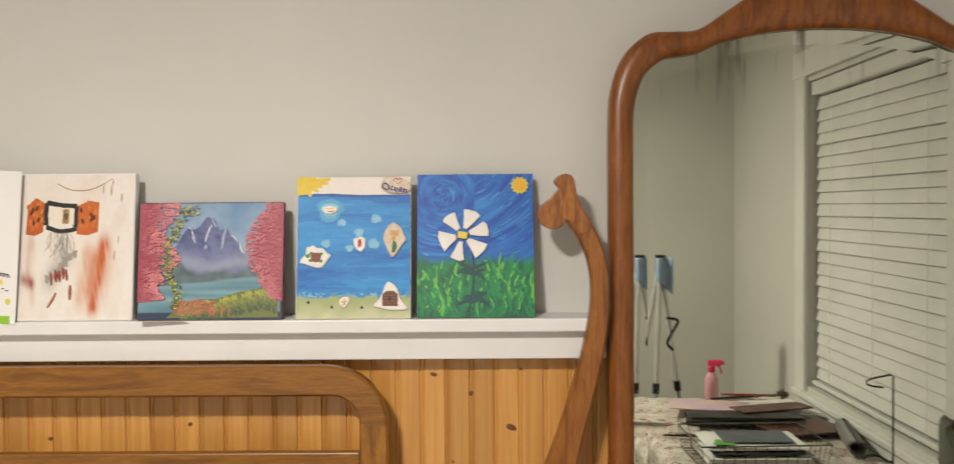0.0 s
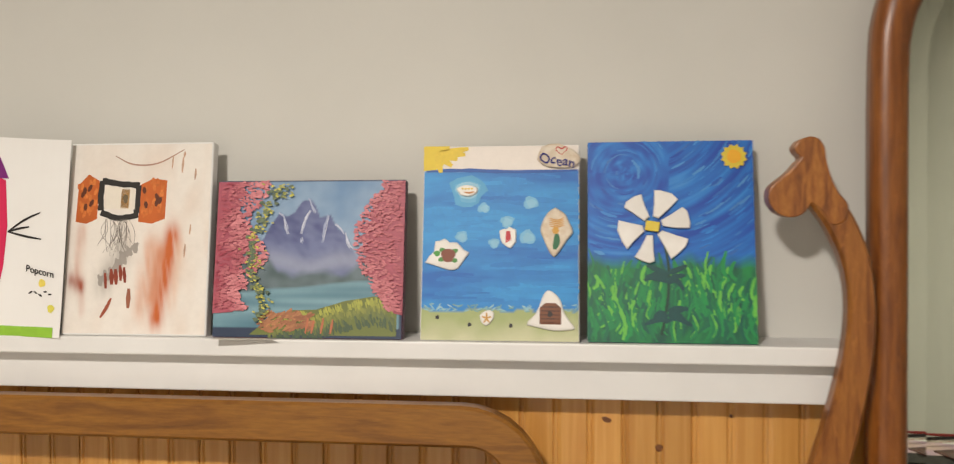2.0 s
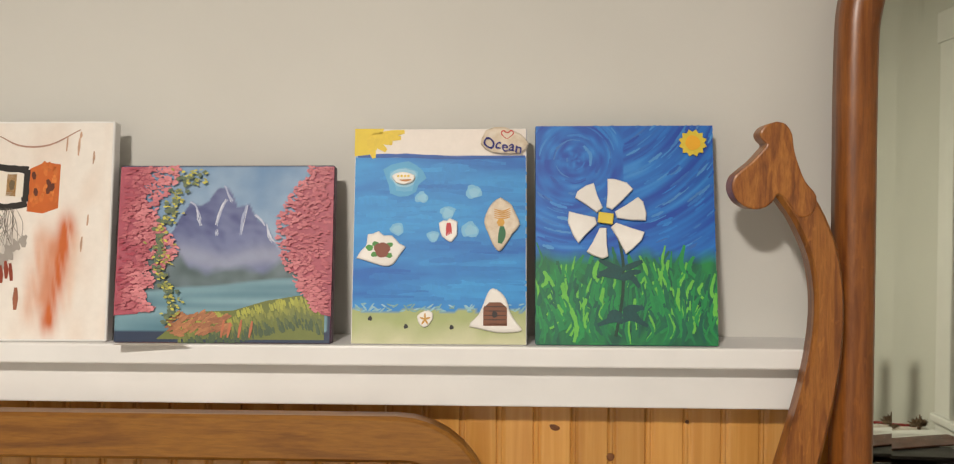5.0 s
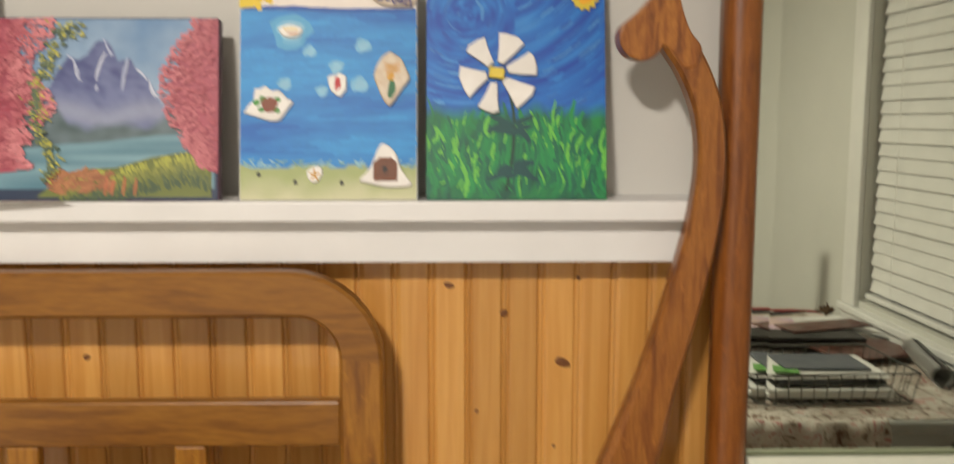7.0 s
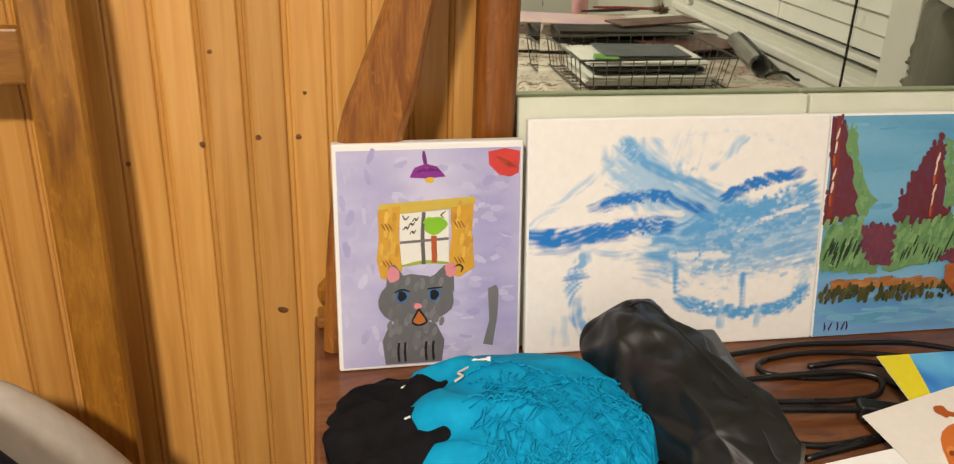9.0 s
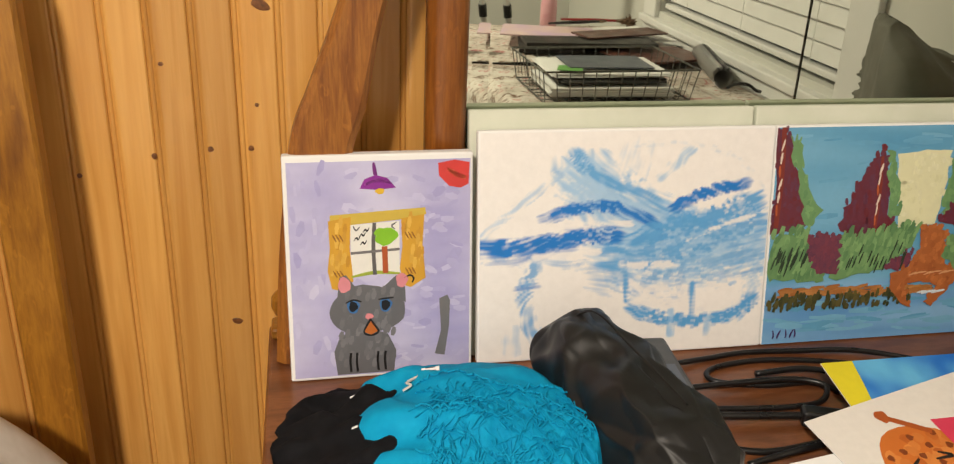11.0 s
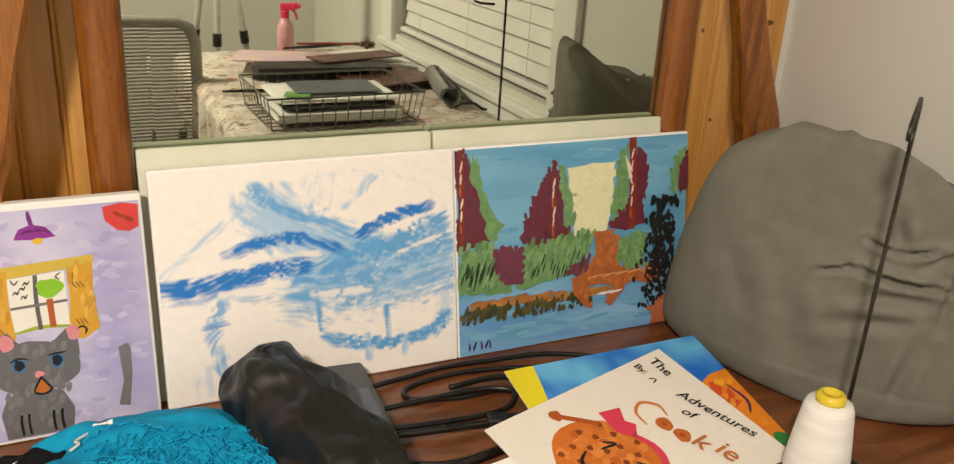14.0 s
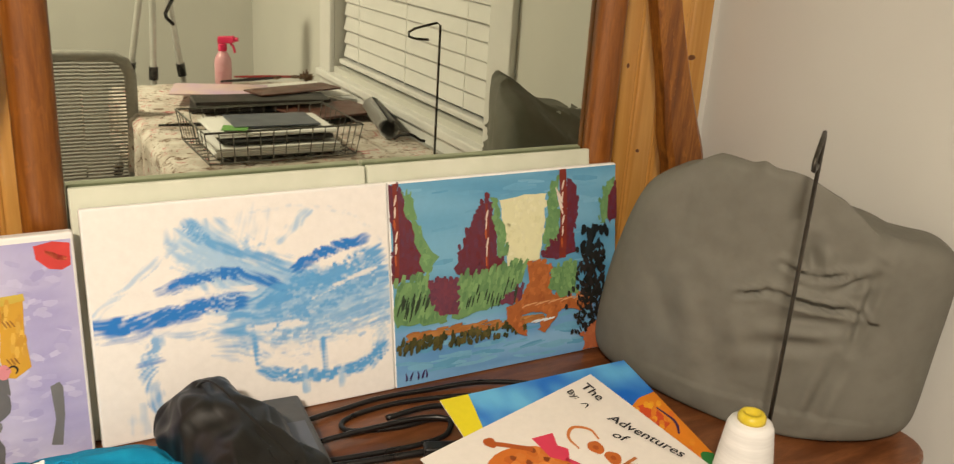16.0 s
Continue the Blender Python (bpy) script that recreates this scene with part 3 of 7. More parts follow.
# ---------------------------------------------------------------- paintings
class Paint:
    """Brush marks on a flat ground of w by h metres; places run from 0 to 1 across and up. Each mark lies a hair above the last."""

    def __init__(self, w, h, seed, where=None, lift=0.0003):
        self.w, self.h, self.rand, self.lift = w, h, random.Random(seed), lift
        self.where = where or (lambda u, v, d: (u * w, -d, v * h))
        self.verts, self.faces, self.cols = [], [], []

    def add(self, pts, col, wobble=0.0):
        n, self.lift = len(self.verts), self.lift + 2.5e-6
        for u, v in pts:
            self.verts.append(self.where(min(max(u, 0.0), 1.0), min(max(v, 0.0), 1.0), self.lift))
            k = 1 + self.rand.uniform(-wobble, wobble)
            self.cols.append([min(1.0, c * k) for c in col])
        self.faces.append(tuple(range(n, len(self.verts))))

    def ground(self, nx, ny, fn, u0=0.0, v0=0.0, u1=1.0, v1=1.0):
        n = len(self.verts)
        for j in range(ny + 1):
            for i in range(nx + 1):
                u, v = u0 + (u1 - u0) * i / nx, v0 + (v1 - v0) * j / ny
                self.verts.append(self.where(u, v, self.lift))
                self.cols.append(list(fn(u, v)))
        self.faces += [(n + j * (nx + 1) + i, n + j * (nx + 1) + i + 1, n + (j + 1) * (nx + 1) + i + 1, n + (j + 1) * (nx + 1) + i) for j in range(ny) for i in range(nx)]
        self.lift += 3e-5

    def stroke(self, pts, width, col, wobble=0.08, taper=True, rough=0.0):
        """A brush mark along pts, in metres wide, thinning to its ends."""
        p = [Vector((u * self.w, v * self.h)) for u, v in (spline(pts, 5) if len(pts) > 2 else [pts[0], [(a + b) / 2 for a, b in zip(*pts)], pts[1]])]
        left, right = [], []
        for i, q in enumerate(p):
            d = (p[min(i + 1, len(p) - 1)] - p[max(i - 1, 0)]).normalized()
            s = i / (len(p) - 1)
            k = width / 2 * ((0.35 + 0.65 * math.sin(math.pi * min(max(s, 0.04), 0.96)) ** 0.6) if taper else 1.0)
            n = Vector((-d.y, d.x))
            left.append(q + n * k * (1 + self.rand.uniform(-rough, rough)))
            right.append(q - n * k * (1 + self.rand.uniform(-rough, rough)))
        for i in range(len(p) - 1):
            quad = (left[i], left[i + 1], right[i + 1], right[i])
            n = len(self.verts)
            for q in quad:
                self.verts.append(self.where(min(max(q.x / self.w, 0), 1), min(max(q.y / self.h, 0), 1), self.lift))
                k = 1 + self.rand.uniform(-wobble, wobble)
                self.cols.append([min(1.0, c * k) for c in col])
            self.faces.append((n, n + 1, n + 2, n + 3))
        self.lift += 2.5e-6

    def blob(self, u, v, ru, rv, col, rough=0.12, n=18, wobble=0.05, turn=0.0):
        ph = self.rand.uniform(0, 9)
        pts = []
        for k in range(n):
            a = 2 * math.pi * k / n
            r = 1 + rough * (0.6 * math.sin(3 * a + ph) + 0.4 * math.sin(5 * a + 2 * ph)) + self.rand.uniform(-rough, rough) * 0.4
            x, y = ru * r * math.cos(a) * self.w, rv * r * math.sin(a) * self.h
            c, s = math.cos(turn), math.sin(turn)
            pts.append((u + (x * c - y * s) / self.w, v + (x * s + y * c) / self.h))
        self.add(pts, col, wobble)

    def part(self, name, parent, label=""):
        me = bpy.data.meshes.new(name)
        me.from_pydata(self.verts, [], self.faces)
        layer = me.color_attributes.new("pigment", "FLOAT_COLOR", "POINT")
        layer.data.foreach_set("color", np.array([(*c, 1.0) for c in self.cols], np.float32).ravel())
        me.materials.append(art)
        ob = new(name, me)
        ob.parent = parent
        return tagged(ob, label, kind="stuff")


def lerp(a, b, t):
    t = min(max(t, 0.0), 1.0)
    return tuple(x + (y - x) * t for x, y in zip(a, b))


def wander(u, v, k=4.0, seed=0.0):
    return noise.noise((u * k + seed, v * k, seed * 1.7))


def canvas(name, m, w, h, label, cloth=None, depth=0.018):
    ob = thing(name, m, label, "painting")
    bm = box((0, 0, 0), (w, depth, h), 0.0022, 2)
    part("stretched_canvas", bm, cloth or canvas_cloth, ob)
    return ob


def lettering(text, size, parent, material, fn, width=None):
    """Flat letters as a mesh, each point laid by fn(x, y)."""
    cu = bpy.data.curves.new("letters", "FONT")
    cu.body, cu.size, cu.resolution_u, cu.offset = text, size, 3, size * 0.012
    ob = bpy.data.objects.new("letters", cu)
    me = bpy.data.meshes.new_from_object(ob)
    bpy.data.objects.remove(ob)
    for v in me.vertices:
        v.co = fn(v.co.x, v.co.y)
    me.name = "lettering"
    me.materials.clear()
    me.materials.append(material)
    out = new("lettering", me)
    out.parent = parent
    return out


LEDGE = 1.4245


def on_ledge(x, w, y=1.585, lean=6.0, turn=0.0):
    return pose(x, y, LEDGE, -lean, 0, turn)


# Sketch of a window with orange curtains.
W, H = 0.209, 0.267
c = canvas("sketch_painting", on_ledge(-0.807, W, 1.584, 7.0, 0.5), W, H, "white canvas with an orange curtained window and loose brush marks")
p = Paint(W, H, 3)
WASH = [((0.74, 0.50), (0.66, 0.10), 0.050, 1.0, (200, 98, 36)), ((0.60, 0.44), (0.56, 0.16), 0.060, 0.55, (214, 140, 92)), ((0.66, 0.42), (0.62, 0.20), 0.045, 0.6, (206, 118, 60)), ((0.80, 0.45), (0.76, 0.16), 0.030, 0.3, (226, 170, 130)),
        ((0.11, 0.54), (0.09, 0.30), 0.035, 0.5, (206, 150, 126)), ((0.06, 0.28), (0.12, 0.25), 0.030, 0.95, (150, 62, 34)), ((0.12, 0.26), (0.14, 0.12), 0.022, 0.4, (196, 132, 108)), ((0.40, 0.42), (0.28, 0.28), 0.060, 0.5, (150, 144, 138))]


def sketch_ground(u, v):
    col = lerp(rgb(240, 234, 226), rgb(229, 212, 198), 0.6 * max(0, wander(u, v, 3.1, 2)) + 0.7 * max(0, wander(u, v * 0.5, 9, 5)) * (0.3 + u))
    for k, (a, b, w, cover, tint) in enumerate(WASH):
        d = (b[0] - a[0], b[1] - a[1])
        s = ((u - a[0]) * d[0] + (v - a[1]) * d[1]) / (d[0] ** 2 + d[1] ** 2)
        s = min(1.0, max(0.0, s))
        gap = math.hypot(u - a[0] - d[0] * s, (v - a[1] - d[1] * s) * 0.7) / w
        streak = 1 + 0.7 * wander(u * 1.6 + 0.3 * v, v * 0.18, 24, k) + 0.5 * wander(u, v * 0.6, 11, k + 3)
        col = lerp(col, rgb(*tint), cover * math.exp(-gap * gap) * min(1.2, max(0.0, streak)))
    return col


p.ground(90, 110, sketch_ground, 0.01, 0.01, 0.99, 0.99)
ORANGE, BROWN, CHAR = rgb(196, 98, 30), rgb(96, 44, 18), rgb(38, 34, 32)
for u0, u1 in ((0.06, 0.215), (0.50, 0.69)):
    p.add([(u0, 0.585), (u0 + 0.01, 0.78), ((u0 + u1) / 2, 0.835 if u0 < 0.3 else 0.81), (u1, 0.80), (u1 - 0.005, 0.60), ((u0 + u1) / 2, 0.575)], ORANGE, 0.12)
    for k in range(26):
        u, v = p.rand.uniform(u0 + 0.015, u1 - 0.02), p.rand.uniform(0.60, 0.78)
        p.stroke([(u, v), (u + p.rand.uniform(-0.02, 0.02), v + 0.035)], 0.005, lerp(ORANGE, rgb(222, 132, 56), p.rand.random()), 0.15)
    for k in range(5):
        u, v = p.rand.uniform(u0 + 0.03, u1 - 0.04), p.rand.uniform(0.62, 0.75)
        p.stroke([(u, v), (u + p.rand.uniform(-0.03, 0.03), v + 0.035)], 0.006, BROWN, 0.1)
for q in ([(0.235, 0.80), (0.36, 0.785), (0.50, 0.775)], [(0.235, 0.80), (0.23, 0.72), (0.235, 0.645)], [(0.235, 0.635), (0.36, 0.605), (0.50, 0.62)], [(0.49, 0.775), (0.49, 0.70), (0.485, 0.63)]):
    p.stroke(q, 0.0085, CHAR, 0.1, False, 0.2)
p.add([(0.255, 0.655), (0.255, 0.775), (0.475, 0.755), (0.472, 0.65)], rgb(238, 230, 216))
p.stroke([(0.40, 0.655), (0.405, 0.755)], 0.012, rgb(206, 158, 88), 0.1, False)
p.blob(0.405, 0.705, 0.018, 0.024, rgb(112, 96, 70))
for k in range(26):
    u = p.rand.uniform(0.26, 0.46)
    p.stroke([(u, 0.60), (u + p.rand.uniform(-0.04, 0.06), 0.53), (u + p.rand.uniform(-0.06, 0.06), p.rand.uniform(0.40, 0.48))], 0.0007, rgb(120, 112, 104), 0.2)
for k in range(9):
    p.blob(0.47 - 0.024 * k + p.rand.uniform(-0.02, 0.02), 0.45 - 0.021 * k, 0.026, 0.028, rgb(164, 157, 150), 0.35)
for u, v in ((0.30, 0.24), (0.34, 0.26), (0.37, 0.26), (0.40, 0.28), (0.43, 0.27)):
    p.stroke([(u, v), (u - 0.01, v + 0.08)], 0.006, rgb(142, 58, 34), 0.15, True, 0.3)
p.stroke([(0.27, 0.09), (0.31, 0.14), (0.34, 0.19)], 0.005, rgb(160, 78, 50))
p.stroke([(0.46, 0.14), (0.46, 0.24)], 0.007, rgb(158, 96, 70))
p.stroke([(0.32, 0.93), (0.45, 0.885), (0.62, 0.89), (0.80, 0.96)], 0.0022, rgb(178, 140, 122), 0.2)
for u, v, d in ((0.88, 0.80, 0.06), (0.83, 0.40, 0.07), (0.86, 0.52, 0.05), (0.80, 0.92, 0.03), (0.72, 0.86, 0.07), (0.79, 0.84, 0.08)):
    p.stroke([(u, v), (u + 0.005, v + d)], 0.003, rgb(196, 160, 134), 0.2, True, 0.4)
p.part("brushwork", c)

# Sheet with a pink cat.
W, H = 0.216, 0.279
sheet_ob = thing("cat_drawing", pose(-1.018, 1.572, LEDGE, -5.5, 1.2, 3), "white paper with a bright pink painted cat", "drawing")


def cat_sheet(u, v, d=0.0):
    bow = 0.010 * (u - 0.5) ** 2 * 4 + 0.006 * max(0, 0.2 - v) * u
    return (u * W, -bow - d, v * H * (1 - 0.02 * u) + 0.004 * (1 - u))


part("paper", sheet(14, 18, lambda u, v: cat_sheet(u, v), 0.0004), paper_white, sheet_ob)
p = Paint(W, H, 11, cat_sheet, 0.0006)
PINK = rgb(214, 22, 84)
p.add([(0.23, 0.12), (0.19, 0.5), (0.23, 0.78), (0.31, 0.80), (0.49, 0.80), (0.55, 0.78), (0.58, 0.55), (0.57, 0.35), (0.52, 0.10)], PINK, 0.06)
for k in range(70):
    u, v = p.rand.uniform(0.25, 0.51), p.rand.uniform(0.12, 0.74)
    p.stroke([(u, v), (u + 0.015, v + 0.08)], 0.008, lerp(PINK, rgb(232, 60, 110), p.rand.random()), 0.1)
for u in (0.29, 0.50):
    p.add([(u - 0.06, 0.79), (u, 0.90), (u + 0.07, 0.79)], rgb(120, 22, 120), 0.1)
for u, v in ((0.485, 0.70), (0.48, 0.60), (0.33, 0.70)):
    p.blob(u, v, 0.042, 0.036, rgb(46, 26, 34))
    for a in range(4):
        p.stroke([(u, v), (u + 0.035 * math.cos(a * 1.57), v + 0.03 * math.sin(a * 1.57))], 0.002, rgb(210, 196, 196))
p.blob(0.475, 0.50, 0.05, 0.045, rgb(40, 30, 32))
p.stroke([(0.0, 0.015), (0.4, 0.02), (0.95, 0.02)], 0.016, rgb(150, 200, 56), 0.1, False, 0.1)
for du, dv in ((0.17, 0.105), (0.115, 0.03), (0.185, -0.03)):
    p.stroke([(0.585, 0.52), (0.585 + du * 0.65, 0.52 + dv * 0.6), (0.585 + du * 1.3, 0.52 + dv)], 0.0032, rgb(34, 30, 30))
p.blob(0.85, 0.27, 0.025, 0.02, rgb(236, 216, 96))
p.blob(0.925, 0.145, 0.025, 0.02, rgb(228, 220, 90))
for k in range(5):
    p.stroke([(0.76 + 0.035 * k, 0.215 + 0.012 * (k % 2)), (0.785 + 0.035 * k, 0.228 - 0.012 * (k % 3))], 0.0026, rgb(40, 36, 36))
p.part("brushwork", sheet_ob)
lettering("Popcorn", 0.0135, sheet_ob, ink, lambda x, y: cat_sheet((0.158 + x * 0.95) / W, (0.091 - 0.16 * x + y) / H, 0.0022))

# Mountain landscape.
W, H = 0.260, 0.213
c = canvas("mountain_painting", on_ledge(-0.588, W, 1.582, 8.5, 0.4), W, H, "landscape canvas of purple mountains between pink trees", side_maroon)
p = Paint(W, H, 7)
SKY1, SKY2, DUSK = rgb(104, 142, 184), rgb(150, 176, 204), rgb(40, 56, 84)


RANGE = [(0.20, 0.52), (0.24, 0.60), (0.285, 0.70), (0.335, 0.795), (0.375, 0.77), (0.42, 0.80), (0.455, 0.865), (0.495, 0.885), (0.53, 0.84), (0.555, 0.76), (0.605, 0.78), (0.65, 0.70), (0.69, 0.665), (0.735, 0.56), (0.80, 0.45)]
RX, RY = [a for a, _ in RANGE], [b for _, b in RANGE]


def mountain_ground(u, v):
    fine = wander(u, v, 16, 4)
    col = lerp(SKY2, SKY1, (v - 0.55) * 1.6 + 0.5 * wander(u, v, 5, 1) + 0.25 * fine)
    crest = float(np.interp(u, RX, RY)) + 0.012 * wander(u, 0, 40, 6)
    if 0.20 < u < 0.80 and v < crest:
        rock = lerp(rgb(112, 122, 166), rgb(74, 82, 134), (v - 0.45) * 2.0 + 0.8 * wander(u * 1.6 + 0.4 * v, v * 0.8, 9, 8) + 0.5 * wander(u + 0.5 * v, v, 30, 2))
        col = lerp(col, rock, min(1.0, (crest - v) / 0.012))
    mist = math.exp(-((v - 0.47 - 0.05 * wander(u, 0, 5, 3)) / 0.065) ** 2)
    col = lerp(col, rgb(158, 166, 190), 0.72 * mist)
    wood_top = 0.43 + 0.05 * wander(u, 0, 8, 9) + 0.11 * max(0, u - 0.68) / 0.2 + 0.14 * max(0, 0.34 - u) / 0.1 + 0.02 * fine
    if v < wood_top:
        shade = lerp(rgb(76, 96, 100), rgb(104, 122, 130), 0.5 + wander(u, v, 14, 7))
        col = lerp(col, shade, min(1.0, (wood_top - v) / 0.045))
    lake = 0.335 + 0.10 * (u - 0.5) + 0.012 * wander(u, 0, 6, 2)
    if v < lake:
        col = lerp(col, lerp(rgb(84, 128, 146), rgb(130, 168, 182), 0.5 + 0.9 * wander(u * 0.5, v * 6, 4, 3)), min(1.0, (lake - v) / 0.015))
    if v < 0.06 or v > 0.985 or u > 0.985:
        col = DUSK
    return col


p.ground(110, 90, mountain_ground, 0.004, 0.004, 0.996, 0.996)
for pts in ([(0.335, 0.79), (0.36, 0.765), (0.375, 0.70), (0.385, 0.655)], [(0.495, 0.88), (0.51, 0.83), (0.525, 0.79)], [(0.50, 0.80), (0.475, 0.74), (0.455, 0.66)], [(0.60, 0.775), (0.585, 0.70), (0.575, 0.60)], [(0.64, 0.72), (0.665, 0.69), (0.685, 0.66)], [(0.69, 0.66), (0.705, 0.60), (0.725, 0.56)], [(0.46, 0.63), (0.463, 0.60)]):
    for k in range(4):
        p.stroke([(u + p.rand.uniform(-0.007, 0.007), v + p.rand.uniform(-0.007, 0.007)) for u, v in pts], p.rand.uniform(0.0007, 0.0022), lerp(rgb(150, 160, 196), rgb(206, 212, 228), p.rand.random()), 0.08, True, 0.5)
bank = [(0.20, 0.02), (0.30, 0.12), (0.42, 0.175), (0.55, 0.18), (0.70, 0.235), (0.85, 0.265), (0.93, 0.25), (0.97, 0.20), (0.97, 0.02)]
p.add(bank, rgb(112, 122, 58), 0.1)
for k in range(420):
    u = p.rand.uniform(0.30, 0.96)
    v = np.interp(u, [a for a, _ in bank[1:8]], [b for _, b in bank[1:8]])
    s = p.rand.random()
    p.stroke([(u, v - 0.16 * s), (u + 0.008, v - 0.16 * s - 0.035)], p.rand.uniform(0.0018, 0.004), lerp(rgb(178, 180, 74), rgb(74, 94, 66), s * 1.3 + p.rand.uniform(-0.15, 0.15)), 0.08, True, 0.3)
for k in range(130):
    u = p.rand.uniform(0.24, 0.52)
    v = p.rand.uniform(0.04, 0.15)
    p.stroke([(u, v), (u + 0.035, v + p.rand.uniform(0.0, 0.04))], 0.0035, lerp(rgb(150, 96, 66), rgb(190, 132, 86), p.rand.random()), 0.1)
for u in (0.50, 0.53, 0.58, 0.63):
    p.stroke([(u, 0.03), (u + 0.012, 0.12 + 0.01 * math.sin(u * 90))], 0.0035, rgb(190, 112, 76), 0.1)
for edge, sgn in ((0.0, 1), (1.0, -1)):
    out = [(edge, 0.15)]
    for k in range(24):
        v = 0.16 + 0.83 * k / 23
        reach = (0.155 + 0.03 * math.sin(v * 13)) * (0.7 if v < 0.3 else 1) if sgn > 0 else 0.05 + 0.17 * max(0, math.sin((v - 0.16) * 3.5)) ** 1.2
        out.append((edge + sgn * reach * (0.86 + 0.28 * (k % 2)), v))
    p.add(out + [(edge, 0.99)], rgb(172, 82, 100), 0.1)
for k in range(1500):
    left = p.rand.random() < 0.56
    v = p.rand.uniform(0.17, 0.985)
    if left:
        reach = (0.22 + 0.05 * math.sin(v * 15)) * (1.0 if v > 0.3 else 0.7)
    else:
        reach = 0.06 + 0.19 * max(0, math.sin((v - 0.16) * 3.5)) ** 1.2
    d = p.rand.random() ** 0.8
    u = d * reach if left else 1 - d * reach
    tone = min(1.0, max(0.0, 0.15 + 0.75 * d + 0.5 * wander(u, v, 14, 5) + p.rand.uniform(-0.15, 0.15)))
    L = p.rand.uniform(0.012, 0.030) * (1 if left else -0.9)
    p.stroke([(u, v), (u + L * 0.5, v + p.rand.uniform(0.0, 0.008)), (u + L, v + p.rand.uniform(-0.010, 0.014))], p.rand.uniform(0.0016, 0.0038), lerp(rgb(168, 62, 84), rgb(226, 146, 152), tone if left else 0.25 + 0.5 * tone), 0.06, True, 0.3)
for k in range(230):
    v = p.rand.uniform(0.10, 0.99)
    spread = 0.035 + 0.03 * max(0.0, v - 0.85) / 0.15
    u = 0.235 + 0.035 * math.sin(v * 9) + p.rand.gauss(0, spread * 0.6) + (0.07 if v > 0.88 else 0)
    if k % 3 == 0:
        p.blob(u - 0.008, v, 0.012, 0.012, lerp(rgb(84, 104, 84), rgb(112, 124, 84), p.rand.random()), 0.35, 9)
    else:
        p.stroke([(u, v), (u + 0.016, v + p.rand.uniform(-0.014, 0.008))], p.rand.uniform(0.0014, 0.0032), lerp(rgb(140, 146, 72), rgb(218, 210, 84), p.rand.random()), 0.06, True, 0.3)
p.part("brushwork", c)

# Ocean with painted pebbles.
W, H = 0.206, 0.257
c = canvas("ocean_painting", on_ledge(-0.304, W, 1.582, 8.5, 0.2), W, H, "blue ocean canvas with painted stones glued on")
p = Paint(W, H, 21)
SEA1, SEA2, SAND = rgb(16, 102, 190), rgb(54, 154, 224), rgb(166, 178, 118)


def ocean_ground(u, v):
    shore = 0.155 + 0.012 * wander(u, 0, 7, 1)
    if v > 0.865 + 0.006 * wander(u, 0, 14, 4):
        return rgb(236, 228, 220)
    if v > shore:
        return lerp(SEA1, SEA2, 0.5 + 0.9 * wander(u * 0.25, v * 2.2, 5, 2) + 0.35 * wander(u, v * 5, 8, 6))
    return lerp(rgb(206, 206, 168), SAND, v / 0.12 + 0.5 * wander(u, v, 9, 3))


p.ground(44, 66, ocean_ground, 0.006, 0.004, 0.994, 0.996)
for k in range(120):
    u, v = p.rand.uniform(0.0, 0.85), p.rand.uniform(0.19, 0.84)
    p.stroke([(u, v), (u + 0.08, v + 0.004), (u + p.rand.uniform(0.14, 0.3), v + p.rand.uniform(-0.006, 0.006))], p.rand.uniform(0.003, 0.008), lerp(SEA1, SEA2, 0.5 + 0.9 * wander(u * 0.25, v * 2.2, 5, 2) + p.rand.uniform(-0.25, 0.25)), 0.05, True, 0.3)
p.stroke([(0.02, 0.868), (0.3, 0.872), (0.6, 0.862), (0.99, 0.866)], 0.005, rgb(22, 84, 170), 0.1, True, 0.3)
for k in range(60):
    u = p.rand.uniform(0.02, 0.97)
    p.stroke([(u, 0.165 + p.rand.uniform(-0.02, 0.02)), (u + 0.03, 0.168 + p.rand.uniform(-0.02, 0.02))], 0.002, lerp(rgb(150, 196, 214), rgb(112, 160, 150), p.rand.random()), 0.1)
p.add([(0.0, 0.87), (0.0, 1.0), (0.17, 1.0), (0.15, 0.95), (0.13, 0.90), (0.08, 0.875)], rgb(232, 204, 28), 0.06)
for k, (u, v) in enumerate(((0.29, 0.985), (0.27, 0.955), (0.22, 0.93), (0.185, 0.895), (0.115, 0.86))):
    p.stroke([(0.08, 0.96), ((0.08 + u) / 2, (0.96 + v) / 2), (u, v)], 0.0085, rgb(230, 200, 30), 0.06)
for u, v, r in ((0.29, 0.765, 0.115), (0.395, 0.675, 0.037), (0.545, 0.605, 0.043), (0.695, 0.70, 0.045), (0.255, 0.528, 0.04), (0.675, 0.525, 0.05), (0.465, 0.495, 0.035)):
    p.blob(u, v, r, r * 0.72, rgb(120, 184, 222) if r < 0.1 else rgb(84, 166, 214), 0.2, 14)
    p.blob(u + 0.003, v - 0.002, r * 0.72, r * 0.5, rgb(140, 196, 226) if r < 0.1 else rgb(104, 178, 218), 0.25, 12)
p.blob(0.29, 0.768, 0.075, 0.045, rgb(150, 200, 226), 0.1)
